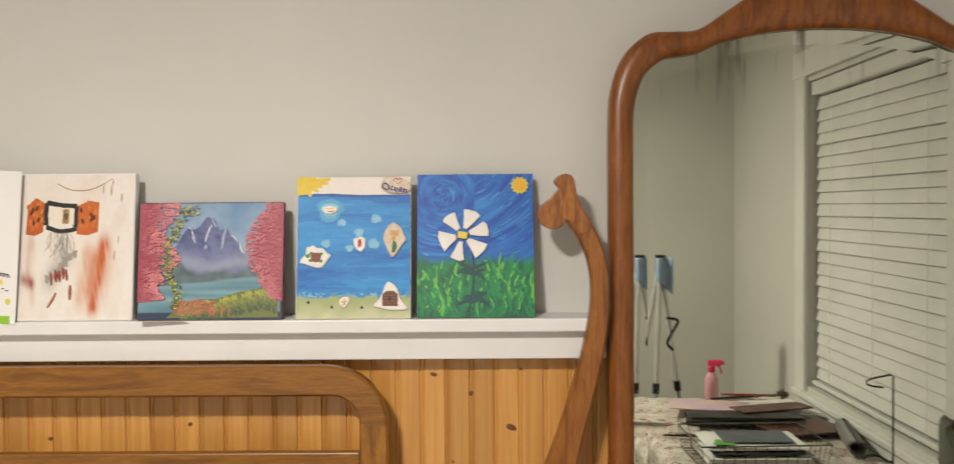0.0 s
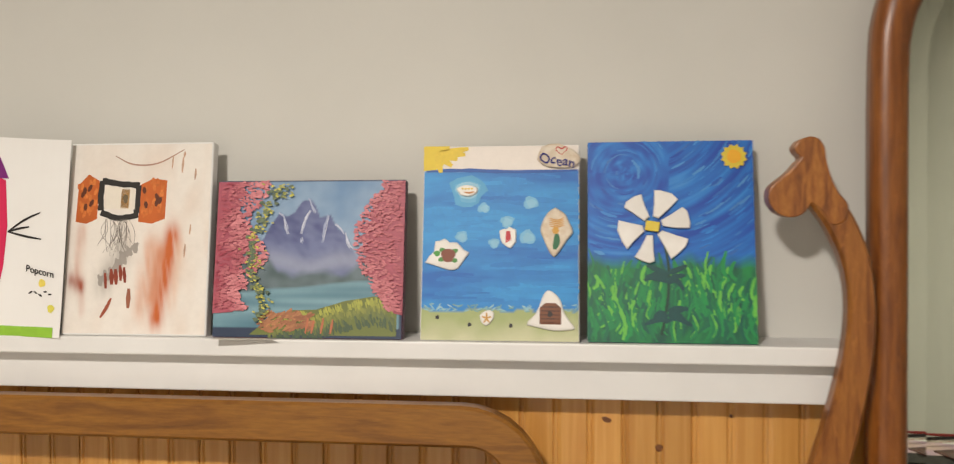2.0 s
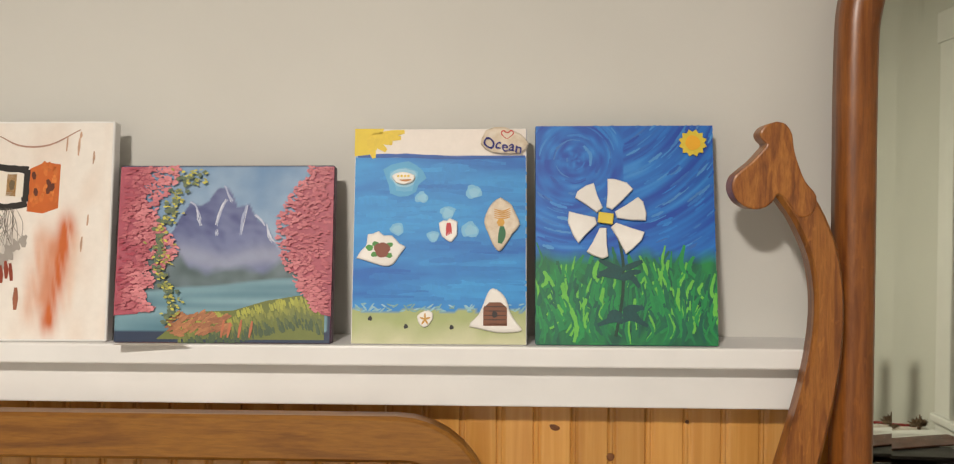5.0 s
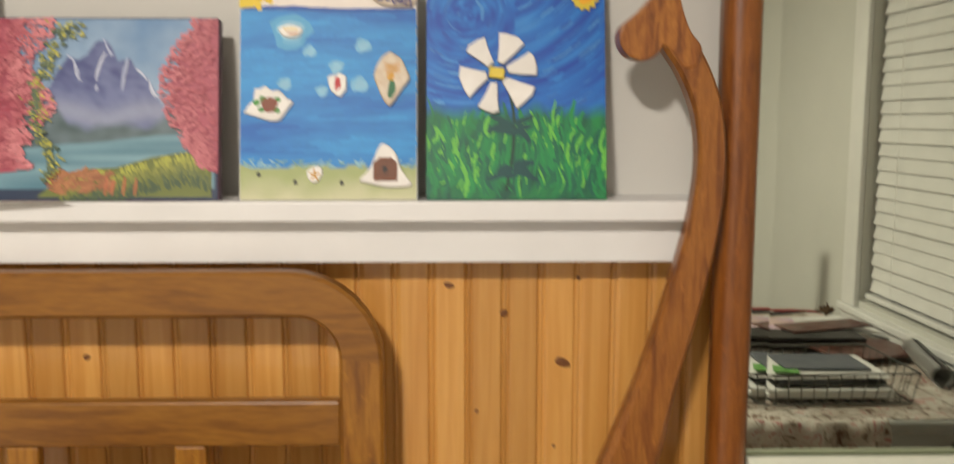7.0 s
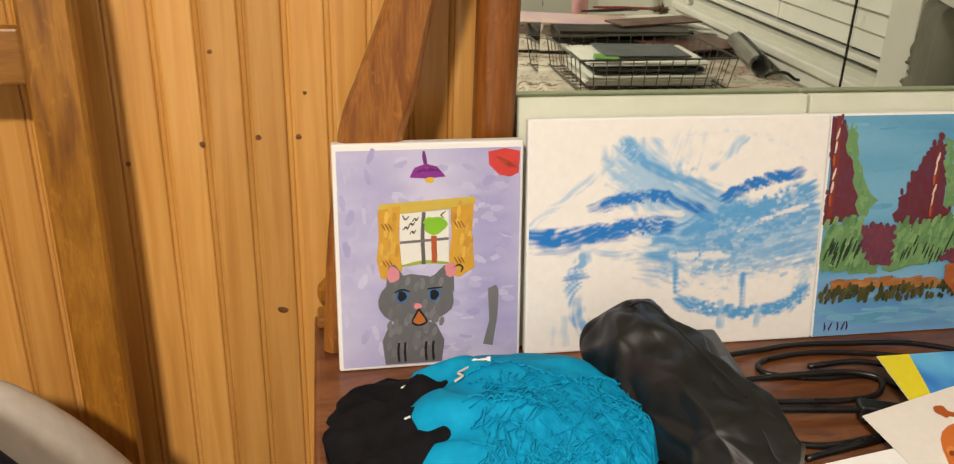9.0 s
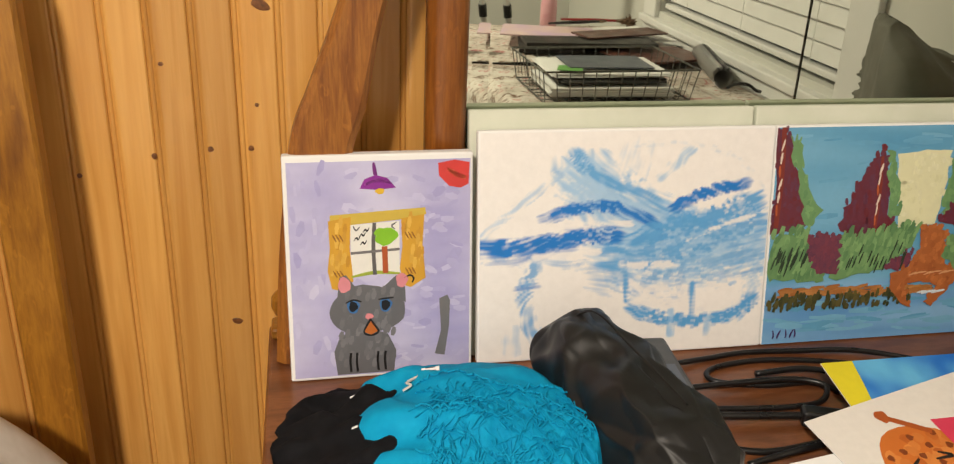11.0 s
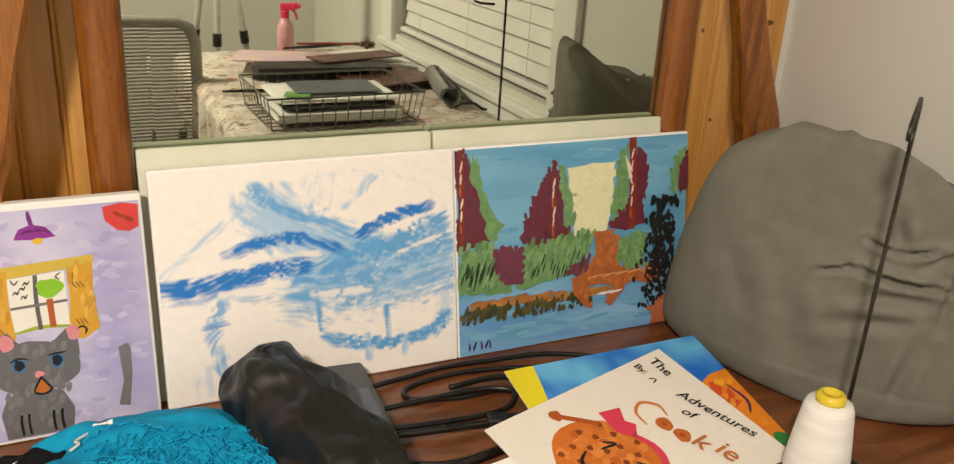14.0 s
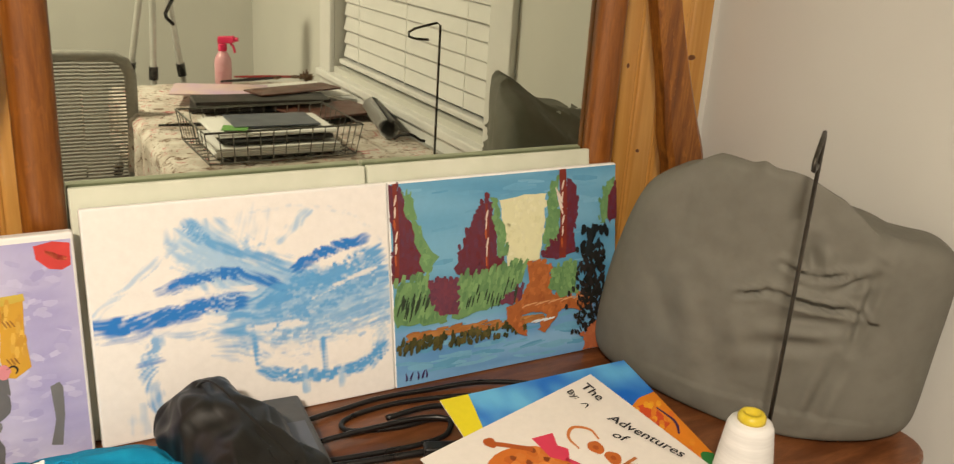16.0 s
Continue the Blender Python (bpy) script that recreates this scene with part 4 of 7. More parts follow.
for u, v in ((0.11, 0.118), (0.315, 0.083), (0.575, 0.08)):
    p.blob(u, v, 0.012, 0.0105, rgb(24, 24, 26), 0.2)
p.part("brushwork", c)


def pebble(parent, name, u, v, ru, rv, material, turn=0.0, thick=0.005, rough=0.14, seed=1, corners=16, label="", outline=None):
    """A flat stone glued on the canvas, with an uneven outline and a domed face; returns it and its painting ground."""
    r = random.Random(seed)
    bm = bmesh.new()
    base = []
    for k in range(corners):
        a = 2 * math.pi * k / corners
        q = 1 + rough * (0.7 * math.sin(2 * a + seed) + 0.5 * math.sin(3 * a + seed * 2.3)) + r.uniform(-rough, rough) * 0.5
        base.append((ru * q * math.cos(a), rv * q * math.sin(a)))
    if outline:
        base = [(ru * q[0], rv * q[1]) for q in spline(outline + outline[:1], 2)[:-1]][::-1]
        corners = len(base)
    c, s = math.cos(turn), math.sin(turn)
    rows = [[bm.verts.new((k * (x * c - y * s), -d, k * (x * s + y * c))) for x, y in base] for k, d in ((1.0, 0.0), (1.02, thick * 0.5), (0.97, thick * 0.88), (0.86, thick))]
    for a, b in zip(rows, rows[1:]):
        for k in range(corners):
            bm.faces.new((a[k], a[(k + 1) % corners], b[(k + 1) % corners], b[k]))
    bm.faces.new(rows[0])
    bm.faces.new(rows[-1])
    bmesh.ops.recalc_face_normals(bm, faces=bm.faces[:])
    ob = part(name, bm, material, parent, label)
    ob.location = (u * W, -0.0004, v * H)
    mark = Paint(2 * ru, 2 * rv, seed, lambda x, y, d: ((x - 0.5) * 2 * ru, -thick - d, (y - 0.5) * 2 * rv))
    return ob, mark


ob, q = pebble(c, "stone", 0.29, 0.765, 0.0135, 0.0075, ceramic, 0.05, 0.004, 0.1, 3)
for k in range(4):
    q.stroke([(0.22 + 0.15 * k, 0.62), (0.32 + 0.15 * k, 0.66)], 0.003, rgb(226, 196, 60))
q.stroke([(0.35, 0.32), (0.6, 0.28), (0.85, 0.36)], 0.0025, rgb(190, 130, 70))
q.part("painted_mark", ob)
ob, q = pebble(c, "turtle_stone", 0.166, 0.437, 0.0285, 0.0203, ceramic, 0.0, 0.004, 0.26, 5, 22,
                outline=[(-1, -0.55), (-0.6, -0.7), (0.1, -1), (0.5, -0.9), (0.8, -0.3), (1, 0.1), (0.75, 0.3), (0.45, 0.75), (0.1, 0.75), (-0.1, 1), (-0.35, 0.85), (-0.55, 0.8), (-0.6, 0.2), (-0.8, -0.1)])
for a in (0.6, 2.4, 3.7, 5.6):
    q.blob(0.53 + 0.19 * math.cos(a), 0.46 + 0.26 * math.sin(a), 0.07, 0.07, rgb(70, 140, 52))
q.blob(0.27, 0.52, 0.075, 0.09, rgb(70, 150, 52))
q.blob(0.53, 0.46, 0.165, 0.22, rgb(128, 62, 34), 0.1)
q.part("painted_mark", ob)
ob, q = pebble(c, "stone", 0.555, 0.525, 0.0095, 0.0155, ceramic, 0.08, 0.004, 0.2, 8, 14)
for k in range(4):
    q.stroke([(0.36 + 0.1 * k, 0.25 + 0.03 * k), (0.40 + 0.06 * k, 0.75)], 0.0022, rgb(190, 30, 44))
q.part("painted_mark", ob)
ob, q = pebble(c, "mermaid_shell", 0.859, 0.549, 0.0206, 0.0315, shell, 0.0, 0.006, 0.19, 12, 20, "cream shell with a small painted figure",
                outline=[(-0.1, 1), (0.3, 0.85), (0.55, 0.7), (0.8, 0.35), (1, 0), (0.6, -0.35), (0.2, -0.75), (-0.15, -1), (-0.5, -0.75), (-0.8, -0.3), (-1, 0.05), (-0.9, 0.4), (-0.55, 0.8)])
q.stroke([(0.44, 0.14), (0.5, 0.3), (0.5, 0.46)], 0.0085, rgb(24, 104, 60))
q.stroke([(0.46, 0.46), (0.47, 0.6)], 0.0095, rgb(214, 160, 50))
for k in range(5):
    q.stroke([(0.28, 0.62 + 0.04 * k), (0.52, 0.60 + 0.035 * k), (0.74, 0.64 + 0.04 * k)], 0.0016, rgb(206, 150, 56))
q.part("painted_mark", ob)
ob, q = pebble(c, "door_stone", 0.825, 0.158, 0.030, 0.0252, ceramic, 0.0, 0.005, 0.10, 17, 12,
                outline=[(-1, -0.75), (-0.6, -0.85), (0, -1), (0.6, -1), (1, -0.9), (0.8, -0.55), (0.55, -0.1), (0.42, 0.45), (0.2, 0.8), (-0.1, 1), (-0.3, 0.8), (-0.45, 0.35), (-0.65, -0.2), (-0.95, -0.55)])
q.add([(0.26, 0.14), (0.26, 0.55), (0.38, 0.68), (0.60, 0.68), (0.72, 0.55), (0.72, 0.14)], rgb(120, 68, 36), 0.08)
for k in range(5):
    q.stroke([(0.27, 0.18 + 0.1 * k), (0.71, 0.18 + 0.1 * k)], 0.0016, rgb(64, 32, 16))
q.blob(0.48, 0.40, 0.055, 0.075, rgb(30, 18, 12))
q.part("painted_mark", ob)
ob, q = pebble(c, "star_stone", 0.425, 0.118, 0.0088, 0.010, ceramic, 0.0, 0.0035, 0.14, 19, 11)
for a in range(5):
    q.stroke([(0.5, 0.46), (0.5 + 0.36 * math.cos(a * 1.257 + 1.57), 0.46 + 0.36 * math.sin(a * 1.257 + 1.57))], 0.0024, rgb(200, 150, 60))
q.part("painted_mark", ob)
ob, q = pebble(c, "title_stone", 0.865, 0.935, 0.0295, 0.0155, shell, -0.1, 0.006, 0.11, 23, label="flat cream stone lettered in blue")
q.stroke([(0.56, 0.58), (0.46, 0.78), (0.50, 0.90), (0.58, 0.82), (0.66, 0.90), (0.70, 0.78), (0.57, 0.56)], 0.0016, rgb(190, 44, 40))
q.part("painted_mark", ob)
lettering("Ocean", 0.0175, ob, ink_blue, lambda x, y: (x - 0.0250 + 0.15 * y, -0.0075, y - 0.0075 - 0.16 * x + 0.0012 * math.sin(x * 400)))

# Flower of white tiles over painted grass.
W, H = 0.211, 0.262
c = canvas("flower_painting", on_ledge(-0.088, W, 1.588, 10.0, 0.0), W, H, "deep blue canvas with a white tile flower and green grass", side_blue)
p = Paint(W, H, 31)
B1, B2, B3 = rgb(12, 72, 176), rgb(32, 126, 214), rgb(104, 174, 222)


def flower_ground(u, v):
    cx, cy = (0.22, 0.84) if u < 0.5 else (0.30, 1.25)
    r, a = math.hypot((u - cx) * W, (v - cy) * H) / W, math.atan2((v - cy) * H, (u - cx) * W)
    swirl = noise.noise((r * 17, a * 1.3, 2.0 + (u >= 0.5))) + 0.6 * noise.noise((r * 48, a * 2.2, 7.0))
    sky = lerp(B1, B2, 0.46 + 0.85 * swirl)
    sky = lerp(sky, B3, 0.55 * max(0.0, swirl - 0.42))
    turf = lerp(rgb(6, 84, 66), rgb(28, 138, 70), 0.45 + 0.9 * noise.noise((u * 13 + 1.2 * math.sin(v * 9 + u * 5), v * 4.5, 1.0)) + 0.5 * noise.noise((u * 34 + 2 * math.sin(v * 9 + u * 5), v * 7, 4.0)))
    return lerp(turf, sky, (v - 0.36 - 0.05 * noise.noise((u * 9, 0, 3))) * 14)


p.ground(110, 136, flower_ground, 0.002, 0.002, 0.998, 0.998)
for k in range(150):
    u, v = p.rand.uniform(0.0, 1.0), p.rand.uniform(0.42, 1.0)
    cx, cy = (0.22, 0.84) if u < 0.5 else (0.30, 1.25)
    r, a = math.hypot((u - cx) * W, (v - cy) * H), math.atan2((v - cy) * H, (u - cx) * W)
    arc_to = p.rand.uniform(0.010, 0.030) / max(r, 0.02)
    run = [(cx + r * math.cos(a + arc_to * k2) / W, cy + r * math.sin(a + arc_to * k2) / H) for k2 in (0.0, 0.5, 1.0)]
    p.stroke(run, p.rand.uniform(0.0012, 0.0042), lerp(lerp(B1, B2, p.rand.random()), B3, 0.5 * p.rand.random() ** 3), 0.04, True, 0.3)
for k in range(330):
    s = k / 330
    u = p.rand.uniform(-0.02, 1.02)
    v0 = 0.35 * (1 - s) * p.rand.uniform(0.6, 1.0)
    bend, L = 0.06 * math.sin(u * 11 + v0 * 6) + p.rand.uniform(-0.03, 0.03), p.rand.uniform(0.07, 0.15)
    tone = p.rand.random()
    col = lerp(rgb(6, 92, 74), rgb(30, 150, 74), tone / 0.84) if tone < 0.84 else rgb(104, 190, 70)
    p.stroke([(u, v0), (u + bend * 0.75, v0 + L * 0.45), (u + bend * 0.3, v0 + L)], p.rand.uniform(0.0024, 0.0058), col, 0.06, True, 0.25)
p.stroke([(0.46, 0.50), (0.485, 0.38), (0.485, 0.26), (0.47, 0.16), (0.44, 0.04)], 0.0035, rgb(8, 62, 48), 0.1, False)
for k in range(16):
    v, sd = p.rand.choice((0.12, 0.15, 0.27, 0.30, 0.33)) + p.rand.uniform(-0.02, 0.02), p.rand.choice((-1, 1))
    p.stroke([(0.48, v), (0.48 + sd * 0.05, v + 0.015), (0.48 + sd * p.rand.uniform(0.08, 0.14), v + p.rand.uniform(-0.04, 0.05))], 0.007, rgb(6, 74, 74), 0.12)
p.part("brushwork", c)


def tile_petal(parent, a, w0, w1, r0, r1, seed):
    """A broken tile, wide outward, standing proud of the canvas."""
    r = random.Random(seed)
    d, n = Vector((math.cos(a), math.sin(a))), Vector((-math.sin(a), math.cos(a)))
    pts = [d * r0 - n * w0, d * (r0 + r1) / 2 - n * (w0 + w1) / 2, d * r1 * 0.95 - n * w1, d * (r1 * 1.03) - n * w1 * 0.4, d * r1 * 1.03 + n * w1 * 0.5, d * r1 * 0.94 + n * w1, d * (r0 + r1) / 2 + n * (w0 + w1) / 2, d * r0 + n * w0]
    pts = [q + Vector((r.uniform(-1, 1), r.uniform(-1, 1))) * 0.0009 for q in pts]
    mid = sum(pts, Vector((0, 0))) / len(pts)
    bm = bmesh.new()
    rows = [[bm.verts.new((mid.x + (q.x - mid.x) * k, -y, mid.y + (q.y - mid.y) * k)) for q in pts] for k, y in ((1, 0), (1, 0.0032), (0.93, 0.0044))]
    for x, y in zip(rows, rows[1:]):
        for k in range(8):
            bm.faces.new((x[k], x[(k + 1) % 8], y[(k + 1) % 8], y[k]))
    bm.faces.new(rows[0])
    bm.faces.new(rows[-1])
    bmesh.ops.recalc_face_normals(bm, faces=bm.faces[:])
    ob = part("petal", bm, ceramic, parent)
    ob.location = (0.392 * W, -0.0022, 0.568 * H)
    return ob


for k, (a, r1, w1) in enumerate(((127, 0.044, 0.0145), (67, 0.047, 0.0165), (15, 0.046, 0.0150), (-41, 0.047, 0.0165), (-103, 0.046, 0.0125), (-164, 0.042, 0.0190))):
    tile_petal(c, radians(a), 0.0040, w1, 0.0120, r1, k)
bm = box((-0.009, -0.0045, -0.0065), (0.009, 0, 0.0065), 0.0012)
o = part("flower_centre", bm, yellow_plastic, c, "yellow tile at the flower's middle")
o.matrix_basis = pose(0.392 * W, -0.0022, 0.568 * H, 0, 8, 0)
sun = bmesh.new()
ring = [[sun.verts.new((r * math.cos(a) * k, -y, r * math.sin(a) * k)) for a, r in ((2 * math.pi * i / 24, 0.017 if i % 2 else 0.0135) for i in range(24))] for k, y in ((1, 0), (1, 0.0008))]
for i in range(24):
    sun.faces.new((ring[0][i], ring[0][(i + 1) % 24], ring[1][(i + 1) % 24], ring[1][i]))
sun.faces.new(ring[1])
bmesh.ops.recalc_face_normals(sun, faces=sun.faces[:])
o = part("sun_sticker", sun, yellow_plastic, c, "yellow sun with short rays")
o.location = (0.885 * W, -0.0022, 0.915 * H)
q = Paint(0.03, 0.03, 4, lambda u, v, d: ((u - 0.5) * 0.03, -0.0009 - d, (v - 0.5) * 0.03))
q.blob(0.5, 0.5, 0.3, 0.3, rgb(240, 178, 24), 0.05)
q.part("painted_disc", o)

slip = thing("paper_slip", pose(-0.575, 1.566, LEDGE), "small grey paper slip lying on the ledge", "paper")
part("paper", sheet(6, 4, lambda u, v: (0.085 * u * (1 - 0.25 * v), -0.012 * (1 - u) * (1 - v) + 0.012 * v, 0.0004 + 0.003 * (1 - u) * (1 - v) * 0.4), 0.0004), linen, slip)


def on_dresser(x, y, lean, turn=0.0):
    return pose(x, y, TOP + 0.001, -lean, 0, turn)


for k, x in enumerate((0.302, 0.646)):
    c = canvas("spare_canvas", on_dresser(x, 1.541, 9.4), 0.341, 0.290, "pale greenish blank canvas leaning on the mirror", pale_canvas, 0.012)
    c["group"] = "blank canvases behind the paintings"

# Grey cat before a window.
W, H = 0.203, 0.254
c = canvas("cat_painting", on_dresser(0.098, 1.511, 7.6, 0.8), W, H, "lavender canvas of a grey cat before a yellow curtained window")
p = Paint(W, H, 41)
L1, L2, GREY = rgb(170, 165, 212), rgb(206, 203, 232), rgb(104, 104, 108)
p.ground(30, 36, lambda u, v: lerp(L1, L2, 0.5 + 0.8 * wander(u, v, 3.2, 4) + 0.3 * wander(u * 0.6, v * 3, 9, 8)), 0.022, 0.014, 0.985, 0.972)
for k in range(150):
    u, v = p.rand.uniform(0.03, 0.9), p.rand.uniform(0.03, 0.93)
    a = p.rand.uniform(-0.5, 0.5) + (1.5 if u < 0.25 else 0)
    p.stroke([(u, v), (u + 0.07 * math.cos(a), v + 0.07 * math.sin(a))], p.rand.uniform(0.004, 0.01), lerp(L1, L2, p.rand.random() + 0.5 * wander(u, v, 3.2, 4)), 0.03, True, 0.4)
p.stroke([(0.47, 0.965), (0.475, 0.93), (0.485, 0.89)], 0.0042, rgb(112, 34, 120))
p.add([(0.395, 0.855), (0.42, 0.895), (0.48, 0.912), (0.54, 0.898), (0.585, 0.855), (0.49, 0.848)], rgb(140, 40, 150), 0.1)
p.stroke([(0.42, 0.87), (0.49, 0.89), (0.56, 0.875)], 0.004, rgb(170, 80, 176))
p.blob(0.50, 0.842, 0.024, 0.013, rgb(224, 182, 50))
p.add([(0.81, 0.955), (0.815, 0.90), (0.87, 0.855), (0.93, 0.845), (0.975, 0.862), (0.98, 0.955), (0.90, 0.968)], rgb(212, 62, 58), 0.08)
p.stroke([(0.86, 0.93), (0.92, 0.90), (0.96, 0.89)], 0.006, rgb(222, 104, 70))
p.add([(0.34, 0.475), (0.34, 0.70), (0.60, 0.71), (0.60, 0.475)], rgb(236, 234, 226))
p.add([(0.235, 0.70), (0.235, 0.745), (0.74, 0.765), (0.745, 0.735), (0.60, 0.715), (0.34, 0.70)], rgb(206, 178, 72), 0.06)
for u0, u1 in ((0.215, 0.345), (0.60, 0.735)):
    p.add([(u0 + 0.02, 0.42), (u0, 0.50), (u0 + 0.015, 0.60), (u0 + 0.01, 0.72), (u1, 0.735), (u1 - 0.01, 0.60), (u1, 0.50), (u1 + 0.005, 0.45), (u0 + 0.06, 0.41)], rgb(212, 160, 48), 0.06)
    for k in range(20):
        u, v = p.rand.uniform(u0 + 0.015, u1 - 0.015), p.rand.uniform(0.46, 0.70)
        p.stroke([(u, v), (u + 0.006, v + 0.05)], 0.005, lerp(rgb(196, 140, 36), rgb(228, 184, 80), p.rand.random()), 0.05)
    for v in (0.47, 0.63):
        for k in range(3):
            p.stroke([(u0 + 0.05 + 0.018 * k, v), (u0 + 0.03 + 0.018 * k, v + 0.03)], 0.0018, rgb(146, 96, 30))
p.stroke([(0.34, 0.47), (0.47, 0.485), (0.60, 0.475)], 0.004, rgb(160, 176, 62))
p.stroke([(0.465, 0.475), (0.46, 0.60), (0.468, 0.705)], 0.0042, rgb(96, 92, 92), 0.1, False)
p.stroke([(0.34, 0.575), (0.60, 0.585)], 0.003, rgb(120, 116, 116), 0.1, False)
p.stroke([(0.523, 0.48), (0.52, 0.60)], 0.006, rgb(176, 84, 38), 0.1, False)
p.blob(0.525, 0.645, 0.062, 0.04, rgb(136, 196, 40), 0.16)
for u, v in ((0.372, 0.63), (0.40, 0.645), (0.42, 0.665), (0.405, 0.61)):
    p.stroke([(u - 0.014, v), (u, v + 0.014), (u + 0.008, v + 0.004), (u + 0.02, v + 0.02)], 0.0016, rgb(40, 38, 40))
p.stroke([(0.355, 0.695), (0.37, 0.675), (0.39, 0.69)], 0.0018, rgb(96, 96, 96))
p.stroke([(0.575, 0.675), (0.56, 0.69), (0.585, 0.705)], 0.0018, rgb(96, 96, 96))
p.add([(0.79, 0.09), (0.825, 0.2), (0.815, 0.35), (0.86, 0.365), (0.875, 0.34), (0.87, 0.22), (0.845, 0.08)], rgb(118, 118, 120), 0.06)
p.add([(0.25, 0.02), (0.235, 0.13), (0.27, 0.2), (0.40, 0.24), (0.53, 0.20), (0.575, 0.12), (0.56, 0.02)], GREY, 0.05)
p.blob(0.42, 0.315, 0.205, 0.115, GREY, 0.05, 30)
p.add([(0.255, 0.34), (0.275, 0.47), (0.31, 0.48), (0.37, 0.41)], GREY)
p.add([(0.50, 0.41), (0.575, 0.465), (0.625, 0.475), (0.63, 0.34)], GREY)
for k in range(60):
    u, v = p.rand.uniform(0.26, 0.56), p.rand.uniform(0.04, 0.40)
    p.stroke([(u, v), (u + 0.01, v + 0.04)], 0.006, lerp(GREY, rgb(126, 126, 130), p.rand.random()), 0.05)
p.blob(0.30, 0.435, 0.034, 0.036, rgb(220, 140, 150))
p.blob(0.61, 0.445, 0.032, 0.032, rgb(220, 140, 150))
p.stroke([(0.625, 0.455), (0.655, 0.465), (0.675, 0.45), (0.665, 0.43)], 0.0022, rgb(20, 20, 22))
for u, s in ((0.345, -1), (0.52, 1)):
    p.blob(u, 0.335, 0.034, 0.031, rgb(60, 112, 170))
    p.blob(u, 0.335, 0.024, 0.024, rgb(14, 16, 24))
    p.stroke([(u - 0.04, 0.352 + 0.01 * (s > 0)), (u, 0.365), (u + 0.045, 0.355 + 0.012 * (s > 0))], 0.0022, rgb(20, 20, 22))
p.blob(0.43, 0.286, 0.022, 0.014, rgb(226, 140, 146))
p.add([(0.40, 0.215), (0.437, 0.265), (0.475, 0.215), (0.437, 0.2)], rgb(190, 106, 40))
p.stroke([(0.437, 0.275), (0.40, 0.215), (0.437, 0.198), (0.478, 0.215), (0.437, 0.27)], 0.0022, rgb(18, 18, 20), 0.05, False)
for u in (0.325, 0.36, 0.475, 0.515):
    p.stroke([(u, 0.03), (u - 0.004, 0.08), (u, 0.12)], 0.0026, rgb(16, 16, 18), 0.05, False)
p.part("brushwork", c)

# Loose blue brushwork on white.
W, H = 0.356, 0.272
c = canvas("abstract_painting", on_dresser(0.309, 1.522, 10.0), W, H, "white canvas with loose swept bright blue paint", None, 0.012)
p = Paint(W, H, 52)
A, B, C, BARE = rgb(26, 122, 206), rgb(92, 166, 224), rgb(172, 206, 236), rgb(246, 242, 238)
# Passes of the brush: path, half width, colour, cover.
WASHES = [([(0.32, 0.88), (0.24, 0.79), (0.15, 0.70), (0.08, 0.63), (0.02, 0.56)], 0.011, C, 0.6), ([(0.52, 0.93), (0.70, 0.93), (0.87, 0.86), (0.97, 0.72)], 0.008, C, 0.25), ([(0.52, 0.91), (0.49, 0.77)], 0.034, C, 0.30), ([(0.70, 0.90), (0.66, 0.85), (0.61, 0.79)], 0.015, C, 0.75),
          ([(0.32, 0.84), (0.33, 0.76), (0.36, 0.69)], 0.050, C, 0.8), ([(0.36, 0.80), (0.45, 0.70), (0.56, 0.62), (0.68, 0.55), (0.80, 0.50)], 0.070, C, 1.0), ([(0.42, 0.66), (0.45, 0.52), (0.48, 0.38)], 0.045, C, 0.55), ([(0.50, 0.50), (0.66, 0.44), (0.82, 0.44), (0.93, 0.50)], 0.085, C, 0.9), ([(0.94, 0.62), (0.97, 0.43), (0.95, 0.28), (0.90, 0.16)], 0.022, C, 0.65), ([(0.12, 0.13), (0.12, 0.06)], 0.022, C, 0.45)]
SWEEPS = [([(0.315, 0.90), (0.34, 0.85), (0.40, 0.80), (0.48, 0.745), (0.57, 0.69), (0.68, 0.62), (0.79, 0.57)], 0.018, B, 0.8), ([(0.22, 0.63), (0.33, 0.665), (0.43, 0.67), (0.52, 0.63), (0.60, 0.58)], 0.018, A, 0.95), ([(0.01, 0.51), (0.12, 0.505), (0.24, 0.52), (0.36, 0.55), (0.46, 0.54)], 0.026, A, 1.0),
          ([(0.06, 0.47), (0.18, 0.48), (0.30, 0.505)], 0.026, A, 0.7), ([(0.46, 0.46), (0.65, 0.47), (0.81, 0.54), (0.95, 0.56)], 0.042, B, 0.8), ([(0.54, 0.53), (0.68, 0.59), (0.83, 0.62), (0.93, 0.675)], 0.032, B, 0.9)]
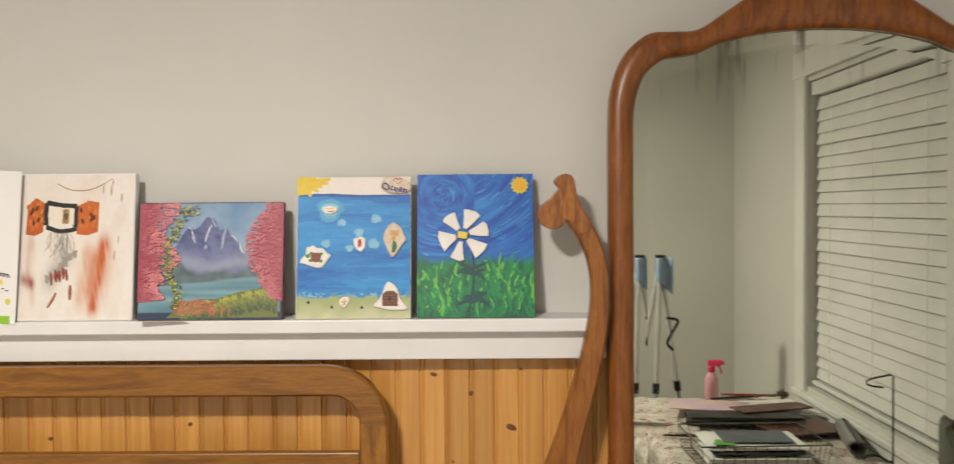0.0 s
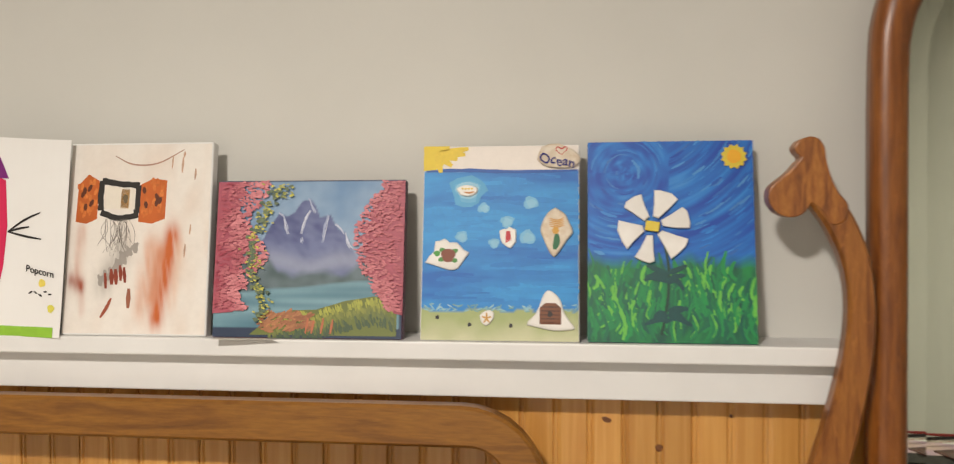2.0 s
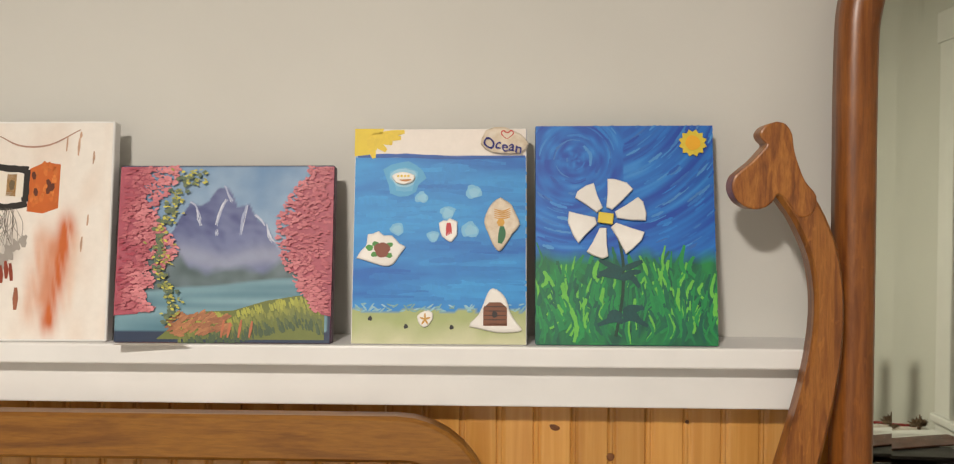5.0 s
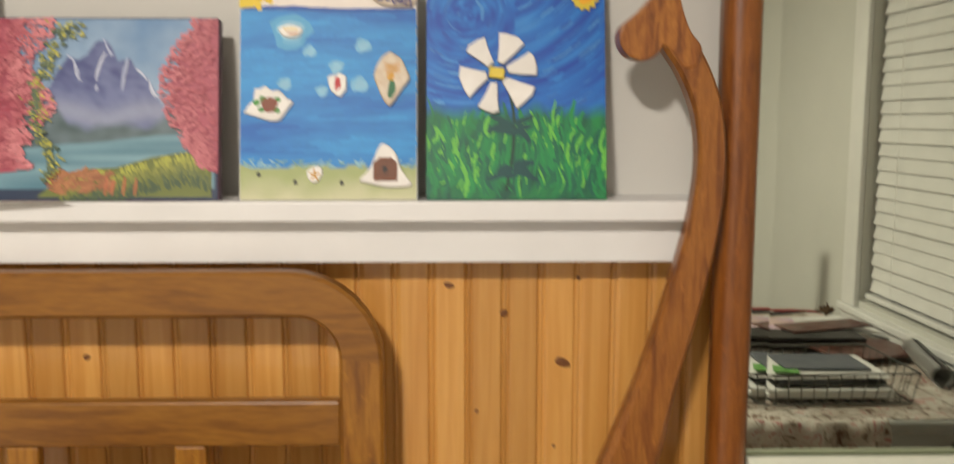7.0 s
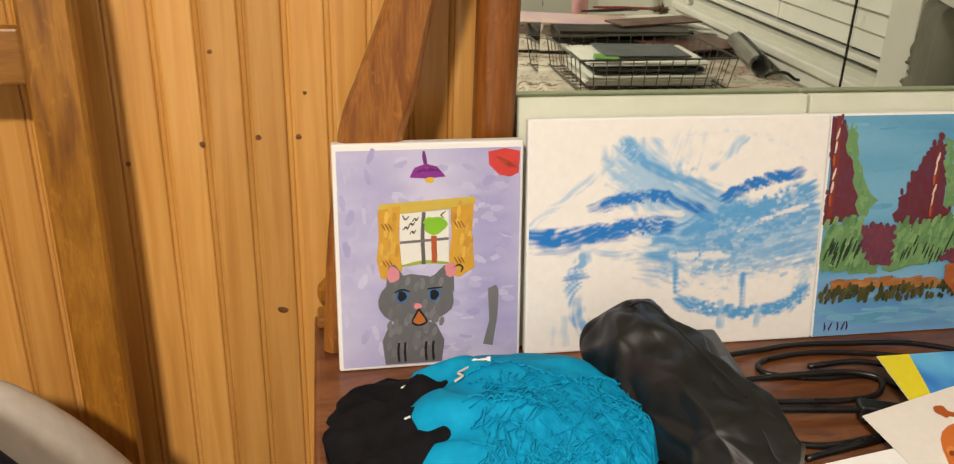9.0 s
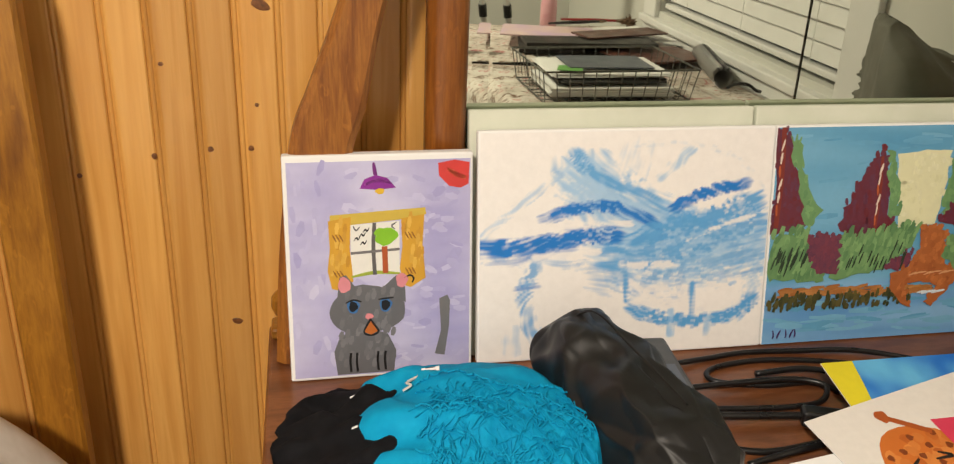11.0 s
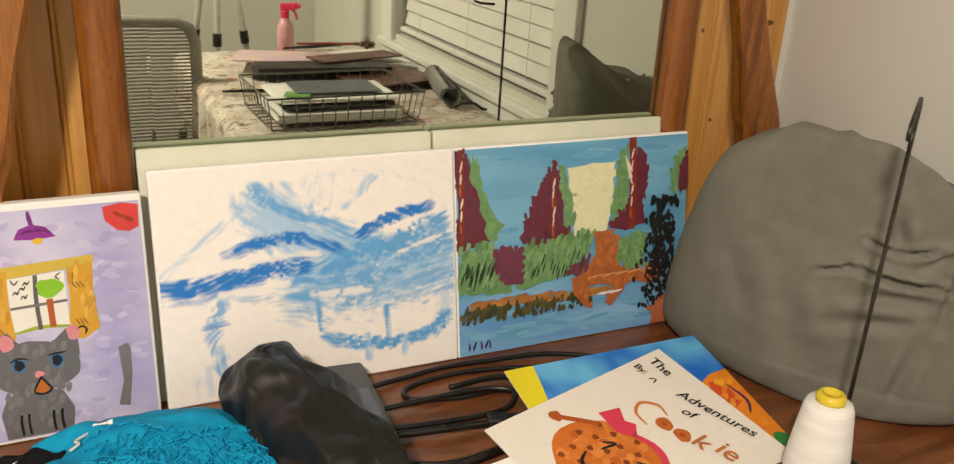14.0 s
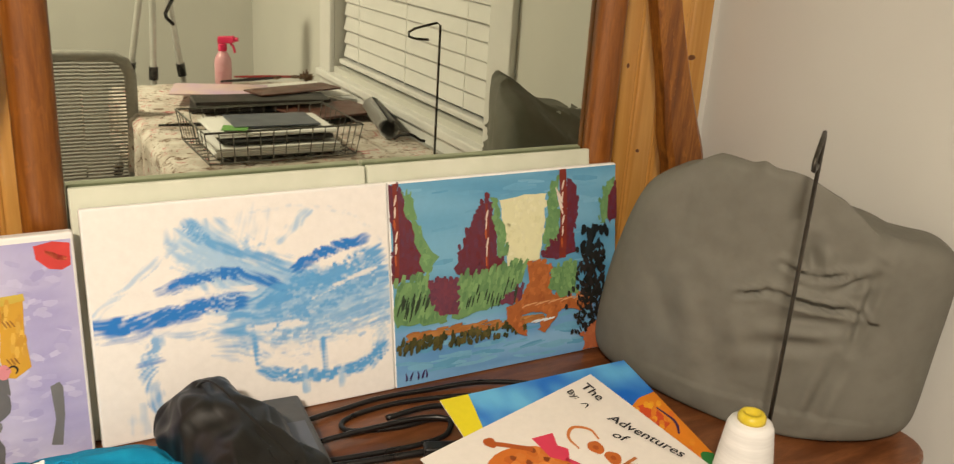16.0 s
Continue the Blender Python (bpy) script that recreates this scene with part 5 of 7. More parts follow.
SWEEPS += [([(0.66, 0.66), (0.74, 0.705), (0.82, 0.735), (0.90, 0.755)], 0.018, A, 1.0), ([(0.45, 0.38), (0.62, 0.35), (0.78, 0.39), (0.93, 0.43)], 0.062, B, 0.6), ([(0.20, 0.455), (0.32, 0.42), (0.45, 0.40)], 0.018, B, 0.5), ([(0.19, 0.42), (0.16, 0.34), (0.158, 0.25), (0.18, 0.15), (0.22, 0.05)], 0.018, B, 0.75),
           ([(0.13, 0.325), (0.20, 0.335)], 0.009, A, 0.6), ([(0.53, 0.21), (0.63, 0.16), (0.76, 0.14), (0.89, 0.16), (0.96, 0.23)], 0.021, B, 0.95), ([(0.02, 0.44), (0.08, 0.46), (0.15, 0.42)], 0.008, B, 0.5)]
DRIPS = [([(0.49, 0.42), (0.505, 0.25)], 0.008, B, 0.9), ([(0.735, 0.31), (0.735, 0.16)], 0.008, B, 0.9), ([(0.667, 0.19), (0.667, 0.08)], 0.009, C, 0.9), ([(0.80, 0.15), (0.80, 0.07)], 0.008, C, 0.9)]
BARED = [([(0.19, 0.465), (0.28, 0.468), (0.40, 0.475)], 0.010), ([(0.49, 0.42), (0.59, 0.405), (0.67, 0.41)], 0.013), ([(0.60, 0.30), (0.70, 0.28), (0.85, 0.315)], 0.018), ([(0.50, 0.59), (0.40, 0.597), (0.30, 0.597)], 0.012), ([(0.71, 0.51), (0.83, 0.57), (0.94, 0.61)], 0.007),
         ([(0.54, 0.245), (0.64, 0.235), (0.77, 0.20)], 0.013), ([(0.52, 0.33), (0.57, 0.27)], 0.016)]
PASSES = WASHES + SWEEPS + [(a, w, BARE, 0.85) for a, w in BARED] + DRIPS
PASSES = [(np.array(spline(a, 9)), 1.15 * w, c0, k) for a, w, c0, k in PASSES]


def abstract_ground(u, v):
    col = BARE
    for i, (path, w, tint, cover) in enumerate(PASSES):
        d = path - (u, v)
        n = int(np.argmin((d ** 2).sum(1)))
        d = math.hypot(*d[n])
        if d > 1.6 * w:
            continue
        ahead = path[min(n + 1, len(path) - 1)] - path[max(n - 1, 0)]
        ahead = ahead / (np.hypot(*ahead) + 1e-9)
        along, across = u * ahead[0] + v * ahead[1], v * ahead[0] - u * ahead[1]
        hair = noise.noise((along * 7, across * 85, i * 3.1)) * 0.55 + noise.noise((along * 16, across * 34, i + 9.0)) * 0.5 + 0.18 * noise.noise((u * 26, v * 26, i * 1.3))
        k = cover * 1.05 * (1 - (d / (1.6 * w)) ** 2) + hair * 1.3 - 0.10
        k = min(max(k * 1.3 - 0.05, 0.0), 1.0) * min(1, cover + 0.06)
        col = lerp(col, lerp(tint, A, 0.25 * max(0, hair)), k)
    return col


p.ground(230, 176, abstract_ground, 0.008, 0.01, 0.992, 0.988)
p.part("brushwork", c)

# Forest and lake.
c = canvas("forest_painting", on_dresser(0.666, 1.522, 10.0), W, H, "forest lake canvas with dark red trees and a cream sky patch", None, 0.012)
p = Paint(W, H, 61)
S1, S2 = rgb(88, 156, 196), rgb(124, 182, 214)
p.ground(40, 30, lambda u, v: lerp(S1, S2, 0.5 + 0.9 * wander(u * 0.5, v * 2, 5, 2)) if v > 0.27 else lerp(rgb(96, 152, 206), rgb(134, 182, 222), 0.5 + wander(u * 0.4, v * 3, 5, 7)), 0.004, 0.004, 0.996, 0.99)
for k in range(110):
    u, v = p.rand.uniform(0, 0.85), p.rand.choice((p.rand.uniform(0.03, 0.26), p.rand.uniform(0.5, 0.97)))
    p.stroke([(u, v), (u + p.rand.uniform(0.05, 0.14), v + p.rand.uniform(-0.02, 0.02))], p.rand.uniform(0.003, 0.009), lerp(S1, S2, p.rand.random()), 0.05, True, 0.4)
MAROON, PLUM, LEAF = rgb(108, 34, 44), rgb(98, 50, 74), rgb(96, 140, 92)


def inside(ring, u, v):
    hit = False
    for (a, b), (c0, d0) in zip(ring, ring[1:] + ring[:1]):
        if (b > v) != (d0 > v) and u < (c0 - a) * (v - b) / (d0 - b) + a:
            hit = not hit
    return hit


def daubed(ring, cols, n, size, lean=(0.0, 0.03), rough=0.012):
    """A flat shape with a ragged edge, worked over with short dabs of two colours."""
    mid = lerp(cols[0], cols[1], 0.4)
    edge = []
    for (a, b), (c0, d0) in zip(ring, ring[1:] + ring[:1]):
        for k in range(4):
            edge.append((a + (c0 - a) * k / 4 + p.rand.uniform(-rough, rough), b + (d0 - b) * k / 4 + p.rand.uniform(-rough, rough)))
    p.add(edge, mid, 0.05)
    us, vs = [q[0] for q in ring], [q[1] for q in ring]
    while n > 0:
        u, v = p.rand.uniform(min(us), max(us)), p.rand.uniform(min(vs), max(vs))
        n -= 1
        if inside(ring, u, v):
            p.stroke([(u, v), (u + lean[0] + p.rand.uniform(-0.01, 0.01), v + lean[1] * p.rand.uniform(0.6, 1.3))], size * p.rand.uniform(0.6, 1.3), lerp(cols[0], cols[1], p.rand.random()), 0.08, True, 0.3)


REDS, GREENS, BUSH = (MAROON, PLUM), (LEAF, rgb(124, 166, 108)), (rgb(86, 128, 82), rgb(128, 168, 108))
daubed([(0.455, 0.867), (0.563, 0.877), (0.66, 0.872), (0.652, 0.692), (0.632, 0.535), (0.563, 0.53), (0.481, 0.527), (0.471, 0.685)], (rgb(226, 224, 178), rgb(234, 232, 196)), 60, 0.008, (0.02, 0.0), 0.006)
daubed([(0.007, 0.988), (0.05, 0.954), (0.073, 0.827), (0.109, 0.704), (0.137, 0.564), (0.095, 0.526), (0.003, 0.52)], REDS, 150, 0.006)
daubed([(0.045, 0.948), (0.079, 0.93), (0.109, 0.808), (0.133, 0.715), (0.182, 0.618), (0.157, 0.546), (0.125, 0.566), (0.096, 0.72), (0.068, 0.828)], GREENS, 90, 0.005)
daubed([(0.407, 0.894), (0.35, 0.824), (0.31, 0.722), (0.271, 0.62), (0.253, 0.531), (0.322, 0.489), (0.427, 0.479), (0.481, 0.527), (0.441, 0.595), (0.428, 0.783)], REDS, 220, 0.006)
daubed([(0.415, 0.884), (0.45, 0.849), (0.471, 0.685), (0.484, 0.583), (0.449, 0.578), (0.428, 0.752)], GREENS, 70, 0.005)
daubed([(0.674, 0.912), (0.719, 0.939), (0.72, 0.555), (0.66, 0.563), (0.646, 0.629), (0.674, 0.753)], GREENS, 90, 0.006)
daubed([(0.759, 0.935), (0.811, 0.898), (0.803, 0.737), (0.789, 0.545), (0.689, 0.521), (0.632, 0.551), (0.703, 0.621), (0.745, 0.712)], REDS, 150, 0.006)
daubed([(0.92, 0.821), (0.97, 0.921), (0.989, 0.847), (0.96, 0.702), (0.915, 0.684)], GREENS, 60, 0.005)
daubed([(0.995, 0.895), (0.996, 0.714), (0.96, 0.685), (0.971, 0.848)], REDS, 30, 0.005)
for u, v0, v1, w in ((0.022, 0.55, 0.992, 0.006), (0.393, 0.50, 0.855, 0.004), (0.737, 0.53, 0.992, 0.0115)):
    p.stroke([(u - 0.003, v0), (u + 0.004, (v0 + v1) / 2), (u, v1)], w, rgb(128, 46, 34), 0.1, False)
    for k in range(6):
        v = v0 + (v1 - v0) * (0.12 + 0.13 * k)
        p.stroke([(u - 0.004, v), (u + 0.006 * (k % 3 - 1), v + 0.05)], 0.0030, rgb(228, 212, 196) if k % 3 else rgb(186, 92, 48), 0.06, True, 0.3)
for k in range(3):
    p.stroke([(0.737, 0.76 + 0.03 * k), (0.715 - 0.006 * k, 0.84 + 0.03 * k)], 0.0034, rgb(232, 218, 206), 0.05, True, 0.2)
daubed([(0.007, 0.496), (0.07, 0.515), (0.144, 0.518), (0.181, 0.421), (0.206, 0.294), (0.143, 0.291), (0.069, 0.314), (0.005, 0.302)], BUSH, 150, 0.006, (0.012, 0.05))
daubed([(0.258, 0.5), (0.348, 0.485), (0.454, 0.515), (0.557, 0.531), (0.535, 0.423), (0.467, 0.356), (0.348, 0.31), (0.24, 0.30)], BUSH, 220, 0.006, (0.012, 0.05))
daubed([(0.139, 0.504), (0.258, 0.5), (0.265, 0.376), (0.27, 0.329), (0.193, 0.327), (0.148, 0.396)], (PLUM, rgb(122, 56, 72)), 100, 0.006)
daubed([(0.467, 0.372), (0.549, 0.405), (0.535, 0.328), (0.454, 0.327)], (PLUM, rgb(122, 56, 72)), 30, 0.005)
for k in range(44):
    u = p.rand.choice((p.rand.uniform(0.0, 0.14), p.rand.uniform(0.29, 0.53)))
    v = p.rand.uniform(0.32, 0.42)
    p.stroke([(u, v), (u + 0.014, v + 0.055)], 0.0024, rgb(40, 58, 40))
for k in range(90):
    u = p.rand.uniform(0.0, 0.6)
    v = 0.235 + 0.012 * math.sin(u * 9) + p.rand.uniform(-0.015, 0.02)
    p.stroke([(u, v), (u + 0.05, v + p.rand.uniform(-0.01, 0.012))], 0.005, lerp(rgb(156, 96, 44), rgb(190, 132, 72), p.rand.random()), 0.1, True, 0.3)
for k in range(130):
    u = p.rand.uniform(0.0, 0.55)
    v = 0.175 + p.rand.uniform(-0.02, 0.035)
    p.stroke([(u, v), (u + 0.006, v + p.rand.uniform(0.02, 0.05))], 0.005, lerp(rgb(42, 52, 26), rgb(92, 84, 40), p.rand.random()), 0.15, True, 0.3)
BROWNS = (rgb(156, 84, 40), rgb(194, 114, 58))
daubed([(0.563, 0.514), (0.618, 0.538), (0.669, 0.498), (0.68, 0.341), (0.79, 0.303), (0.863, 0.303), (0.878, 0.234), (0.819, 0.232), (0.732, 0.267), (0.689, 0.21), (0.641, 0.142), (0.616, 0.166), (0.661, 0.248), (0.59, 0.273),
        (0.535, 0.264), (0.53, 0.208), (0.563, 0.147), (0.513, 0.173), (0.475, 0.25), (0.467, 0.309), (0.535, 0.344), (0.577, 0.417)], BROWNS, 330, 0.007, (0.01, 0.03), 0.006)
daubed([(0.689, 0.479), (0.746, 0.512), (0.804, 0.477), (0.789, 0.398), (0.804, 0.33), (0.717, 0.328), (0.669, 0.385)], BUSH, 110, 0.006)
for k in range(5):
    p.stroke([(0.58 + 0.02 * k, 0.215 - 0.006 * (k % 2)), (0.62 + 0.018 * k, 0.222)], 0.003, rgb(214, 226, 236))
for k in range(14):
    p.stroke([(0.54 + 0.02 * k, 0.30 + 0.006 * (k % 3)), (0.57 + 0.02 * k, 0.315)], 0.0022, rgb(214, 158, 112))
for k in range(330):
    s = p.rand.random()
    u = 0.875 + p.rand.gauss(0, 0.038) * (1.3 - 0.5 * s)
    v = 0.10 + 0.46 * s
    p.stroke([(u, v), (u + p.rand.uniform(-0.018, 0.018), v + 0.03)], p.rand.uniform(0.003, 0.007), lerp(rgb(18, 24, 20), rgb(46, 40, 40), p.rand.random()), 0.15, True, 0.3)
for k in range(16):
    p.blob(p.rand.uniform(0.81, 0.95), p.rand.uniform(0.54, 0.70), 0.013, 0.030, lerp(rgb(14, 20, 22), rgb(34, 40, 44), p.rand.random()), 0.25, 10, turn=p.rand.uniform(-0.5, 0.5))
daubed([(0.825, 0.10), (0.90, 0.13), (0.99, 0.12), (0.99, 0.01), (0.826, 0.012)], (rgb(176, 96, 62), rgb(196, 116, 76)), 50, 0.007)
for k in range(5):
    u = 0.035 + 0.017 * k + (0.014 if k > 1 else 0)
    p.stroke([(u, 0.035), (u + 0.003, 0.05), (u + 0.012 * (k % 2), 0.075)], 0.0022, rgb(66, 34, 96))
p.part("brushwork", c)

# ---------------------------------------------------------------- things on the dresser


def lift_of(y):
    return TOP + 0.0012 + 0.20 * max(0.0, y - 1.17)


def laid(corner, turn, w, h, above):
    """A page with its first corner at a place, its width along turn and its length a quarter turn clockwise from it."""
    ax, ay = math.cos(radians(turn)), math.sin(radians(turn))

    def where(u, v, d=0.0):
        x, y = corner[0] + ax * u * w + ay * (1 - v) * h, corner[1] + ay * u * w - ax * (1 - v) * h
        return (x, y, lift_of(y) + above + d)
    return where


# Blue and orange painting under the story page.
blue_at = laid((0.668, 1.402), 0.0, 0.272, 0.216, 0.0)
page = thing("blue_drawing", pose(0, 0, 0), "paper painted bright blue with yellow and orange", "drawing")
part("paper", sheet(20, 16, blue_at, 0.0004), paper_white, page)
p = Paint(0.272, 0.216, 71, blue_at, 0.0007)
p.ground(60, 48, lambda u, v: lerp(rgb(14, 104, 204), rgb(104, 188, 236), 0.42 + 0.9 * wander(u, v, 4, 1) + 0.5 * wander(u, v * 0.6, 13, 6)))
p.add([(0.0, 1.0), (0.14, 1.0), (0.12, 0.85), (0.10, 0.72), (0.05, 0.66), (0.0, 0.6)], rgb(230, 214, 40), 0.06)
p.add([(0.78, 0.60), (0.70, 0.30), (0.74, 0.0), (1.0, 0.0), (1.0, 0.70), (0.9, 0.68)], rgb(226, 132, 30), 0.1)
p.add([(0.80, 0.55), (0.84, 0.62), (0.93, 0.63), (0.94, 0.45), (0.86, 0.40)], rgb(206, 76, 36), 0.1)
for k in range(50):
    u, v = p.rand.uniform(0.76, 0.98), p.rand.uniform(0.05, 0.6)
    p.stroke([(u, v), (u + 0.03, v + 0.04)], 0.007, lerp(rgb(236, 168, 40), rgb(214, 92, 36), p.rand.random()), 0.05)
p.stroke([(0.94, 0.58), (0.965, 0.45), (0.93, 0.36)], 0.004, rgb(60, 30, 80))
p.blob(0.97, 0.14, 0.05, 0.06, rgb(40, 120, 56))
for k in range(9):
    p.blob(p.rand.uniform(0.2, 0.6), p.rand.uniform(0.4, 0.9), 0.025, 0.03, rgb(100, 180, 228), 0.2)
p.part("brushwork", page)

# Story page: its head runs from the raised corner towards the front of the dresser.
story_at = laid((0.876, 1.388), -76.0, 0.216, 0.279, 0.0022)
story = thing("story_page", pose(0, 0, 0), "white handmade story page with an orange cookie drawing", "drawing")
part("paper", sheet(16, 20, story_at, 0.0004), paper_white, story)
p = Paint(0.216, 0.279, 81, story_at, 0.0007)
p.ground(4, 4, lambda u, v: rgb(236, 230, 222))
COOKIE = rgb(206, 112, 40)
CU, CV = 0.46, 0.31
p.blob(CU, CV, 0.275, 0.212, COOKIE, 0.04, 30)
for k in range(90):
    a, r = p.rand.uniform(0, 6.28), math.sqrt(p.rand.random())
    p.blob(CU + 0.25 * r * math.cos(a), CV + 0.19 * r * math.sin(a), 0.03, 0.022, lerp(rgb(190, 94, 28), rgb(226, 142, 66), p.rand.random()), 0.2, 10)
for k in range(24):
    a, r = 2.4 * k, 0.95 * math.sqrt((k + 0.5) / 24)
    p.blob(CU + 0.26 * r * math.cos(a), CV + 0.20 * r * math.sin(a), 0.018, 0.014, rgb(134, 62, 20), 0.2, 9)
for q in ([(0.36, 0.36), (0.40, 0.40), (0.39, 0.33)], [(0.54, 0.40), (0.58, 0.42), (0.58, 0.36)], [(0.36, 0.27), (0.40, 0.22), (0.48, 0.22)]):
    p.stroke(q, 0.004, rgb(30, 24, 24))
p.stroke([(0.26, 0.42), (0.18, 0.355), (0.115, 0.30)], 0.007, rgb(176, 84, 30), 0.06, False)
p.blob(0.105, 0.295, 0.038, 0.026, rgb(176, 84, 30))
p.add([(0.20, 0.46), (0.23, 0.56), (0.31, 0.525), (0.36, 0.55), (0.43, 0.50), (0.35, 0.45)], rgb(216, 60, 90), 0.08)
p.stroke([(0.40, 0.50), (0.52, 0.525), (0.62, 0.50), (0.70, 0.42)], 0.009, rgb(214, 62, 90), 0.06)
for u, v in ((0.433, 0.656), (0.536, 0.674)):
    p.blob(u, v, 0.048, 0.034, rgb(196, 104, 44), 0.08)
    p.blob(u, v, 0.017, 0.012, rgb(168, 78, 28), 0.1)
p.stroke([(0.40, 0.705), (0.32, 0.715), (0.26, 0.66), (0.30, 0.60), (0.39, 0.59)], 0.0042, rgb(206, 122, 60), 0.06)
p.stroke([(0.15, 0.805), (0.175, 0.83), (0.19, 0.80)], 0.002, rgb(30, 26, 28))
p.part("brushwork", story)


def written(text, size, u, v, material, slope=0.0):
    lettering(text, size, story, material, lambda x, y: story_at((u * 0.216 + x) / 0.216, (v * 0.279 + y + slope * x) / 0.279, 0.0026))


written("The", 0.020, 0.05, 0.885, ink, -0.02)
written("By:", 0.014, 0.04, 0.80, ink, 0.0)
written("Adventures", 0.0195, 0.32, 0.825, ink, 0.30)
written("of", 0.018, 0.42, 0.76, ink, 0.40)
written("k", 0.034, 0.59, 0.665, copper_ink, 0.2)
written("ie", 0.034, 0.69, 0.715, copper_ink, 0.2)

# White page showing at the front.
loose_at = laid((0.52, 1.268), 8.0, 0.10, 0.08, 0.0)
loose = thing("loose_page", pose(0, 0, 0), "small blank white paper", "paper")
part("paper", sheet(10, 8, loose_at, 0.0004), paper_white, loose)

# Sewing machine under a soft grey cover.
# Each fold: two places along the face and up it, width, depth.
CREASES = ((-0.033, 0.178, 0.000, 0.190, 0.0035, 0.010), (0.000, 0.190, 0.104, 0.183, 0.0040, 0.015), (0.010, 0.226, 0.045, 0.219, 0.0035, 0.009), (0.045, 0.219, 0.086, 0.228, 0.0035, 0.009), (0.045, 0.224, 0.038, 0.262, 0.0070, 0.008),
           (0.068, 0.202, 0.117, 0.236, 0.0050, 0.007), (0.006, 0.158, 0.100, 0.164, 0.0080, 0.006), (-0.01, 0.118, 0.090, 0.140, 0.0090, 0.005), (0.116, 0.25, 0.102, 0.13, 0.0050, 0.006), (-0.14, 0.19, -0.10, 0.10, 0.014, 0.006), (-0.07, 0.17, -0.04, 0.06, 0.016, 0.005), (0.09, 0.12, 0.07, 0.02, 0.008, 0.006))


def cover_shape(q, co):
    side, z = (q.x + 1) / 2, co.z / 0.30
    peak = float(np.interp(side, [0, 0.07, 0.16, 0.28, 0.40, 0.58, 0.82, 1.0], [0.322, 0.338, 0.342, 0.328, 0.304, 0.284, 0.270, 0.262]))
    back, front, left = max(0.0, q.y), max(0.0, -q.y), max(0.0, -q.x)
    co.z = z * (peak - 0.012 * front * (1 - side) - 0.050 * back)
    co.y -= 0.085 * z ** 2 * back * (1 - 0.6 * side)
    co.y -= 0.012 * z * front
    co.x += 0.012 * z * side - 0.004 * z * left
    # The corner towards the room is drawn in.
    cut = 0.105 * (max(0.0, -q.x - q.y - 0.3) / 1.5) ** 1.6
    co.x += 0.64 * cut
    co.y += 0.77 * cut
    along, toward = 0.77 * co.x - 0.64 * co.y, min(1.0, max(0.0, -0.64 * q.x - 0.77 * q.y + 0.1))
    push = 0.0
    for x0, z0, x1, z1, w, depth in CREASES:
        a, b, at = Vector((x0, z0)), Vector((x1, z1)), Vector((along, co.z))
        s = min(1, max(0, (at - a).dot(b - a) / (b - a).length_squared))
        off = at - a - (b - a) * s
        d = off.length
        if d > 5 * w:
            continue
        fade = math.sin(math.pi * min(max(s, 0.10), 0.90))
        lip = 1.0 if off.y > 0 else 0.45
        push += depth * fade * (-math.exp(-(d / w) ** 2) + lip * math.exp(-((d - 2.0 * w) / (1.1 * w)) ** 2))
    push += 0.0045 * noise.noise((along * 9, co.z * 9, 2.0)) + 0.0016 * noise.noise((along * 30, co.z * 38, 5.0))
    # The hem: a shallow step along the bottom edge.
    push -= 0.0022 * (co.z > 0.040) * toward
    co.x -= 0.64 * push * toward
    co.y -= 0.77 * push * toward
    if z > 0.6:
        co.z += 0.006 * noise.noise((co.x * 16, co.y * 18, 3.0)) + 0.006 * math.exp(-((along + 0.01 - 0.3 * co.y) / 0.012) ** 2) * (z > 0.8) - 0.008 * math.exp(-((side - 0.47) / 0.07) ** 2) * z
    return Vector((co.x, co.y, max(0.0, co.z)))


cover = thing("machine_cover", pose(1.090, 1.337, TOP + 0.001, 0, 0, -1), "grey nylon cover draped over a sewing machine", "machine cover")
part("cover", soft_box((0.268, 0.365, 0.30), 76, 9.0, cover_shape), grey_nylon, cover, smooth=True)
part("white_trim", tube(spline([(0.010, 0.030, 0.278), (0.045, 0.000, 0.274), (0.080, -0.035, 0.268)], 5), 0.005, 8), white_paint, cover)

# Thread stand and its cone.
rod = thing("thread_stand", pose(0.963, 1.173, TOP), "thin dark wire thread stand with a hooked top", "thread stand")
hd = Vector((-0.82, -0.57, 0))
top_z = 1.231 - TOP
hook = [(0, 0, 0.006), (0, 0, 0.2), (0, 0, top_z - 0.004), tuple(hd * 0.006 + Vector((0, 0, top_z))), tuple(hd * 0.046 + Vector((0, 0, top_z - 0.013))), tuple(hd * 0.057 + Vector((0, 0, top_z - 0.020))),
        tuple(hd * 0.056 + Vector((0, 0, top_z - 0.028))), tuple(hd * 0.045 + Vector((0, 0, top_z - 0.031))), tuple(hd * 0.020 + Vector((0, 0, top_z - 0.031)))]
part("rod", tube(hook, 0.0023, 8), dark_metal, rod, smooth=True)
part("foot", box((-0.085, -0.05, 0.0), (0.02, 0.03, 0.008), 0.003), black_rubber, rod)
spool = thing("thread_cone", pose(0.914, 1.156, TOP + 0.008), "white thread cone with a yellow top", "thread")
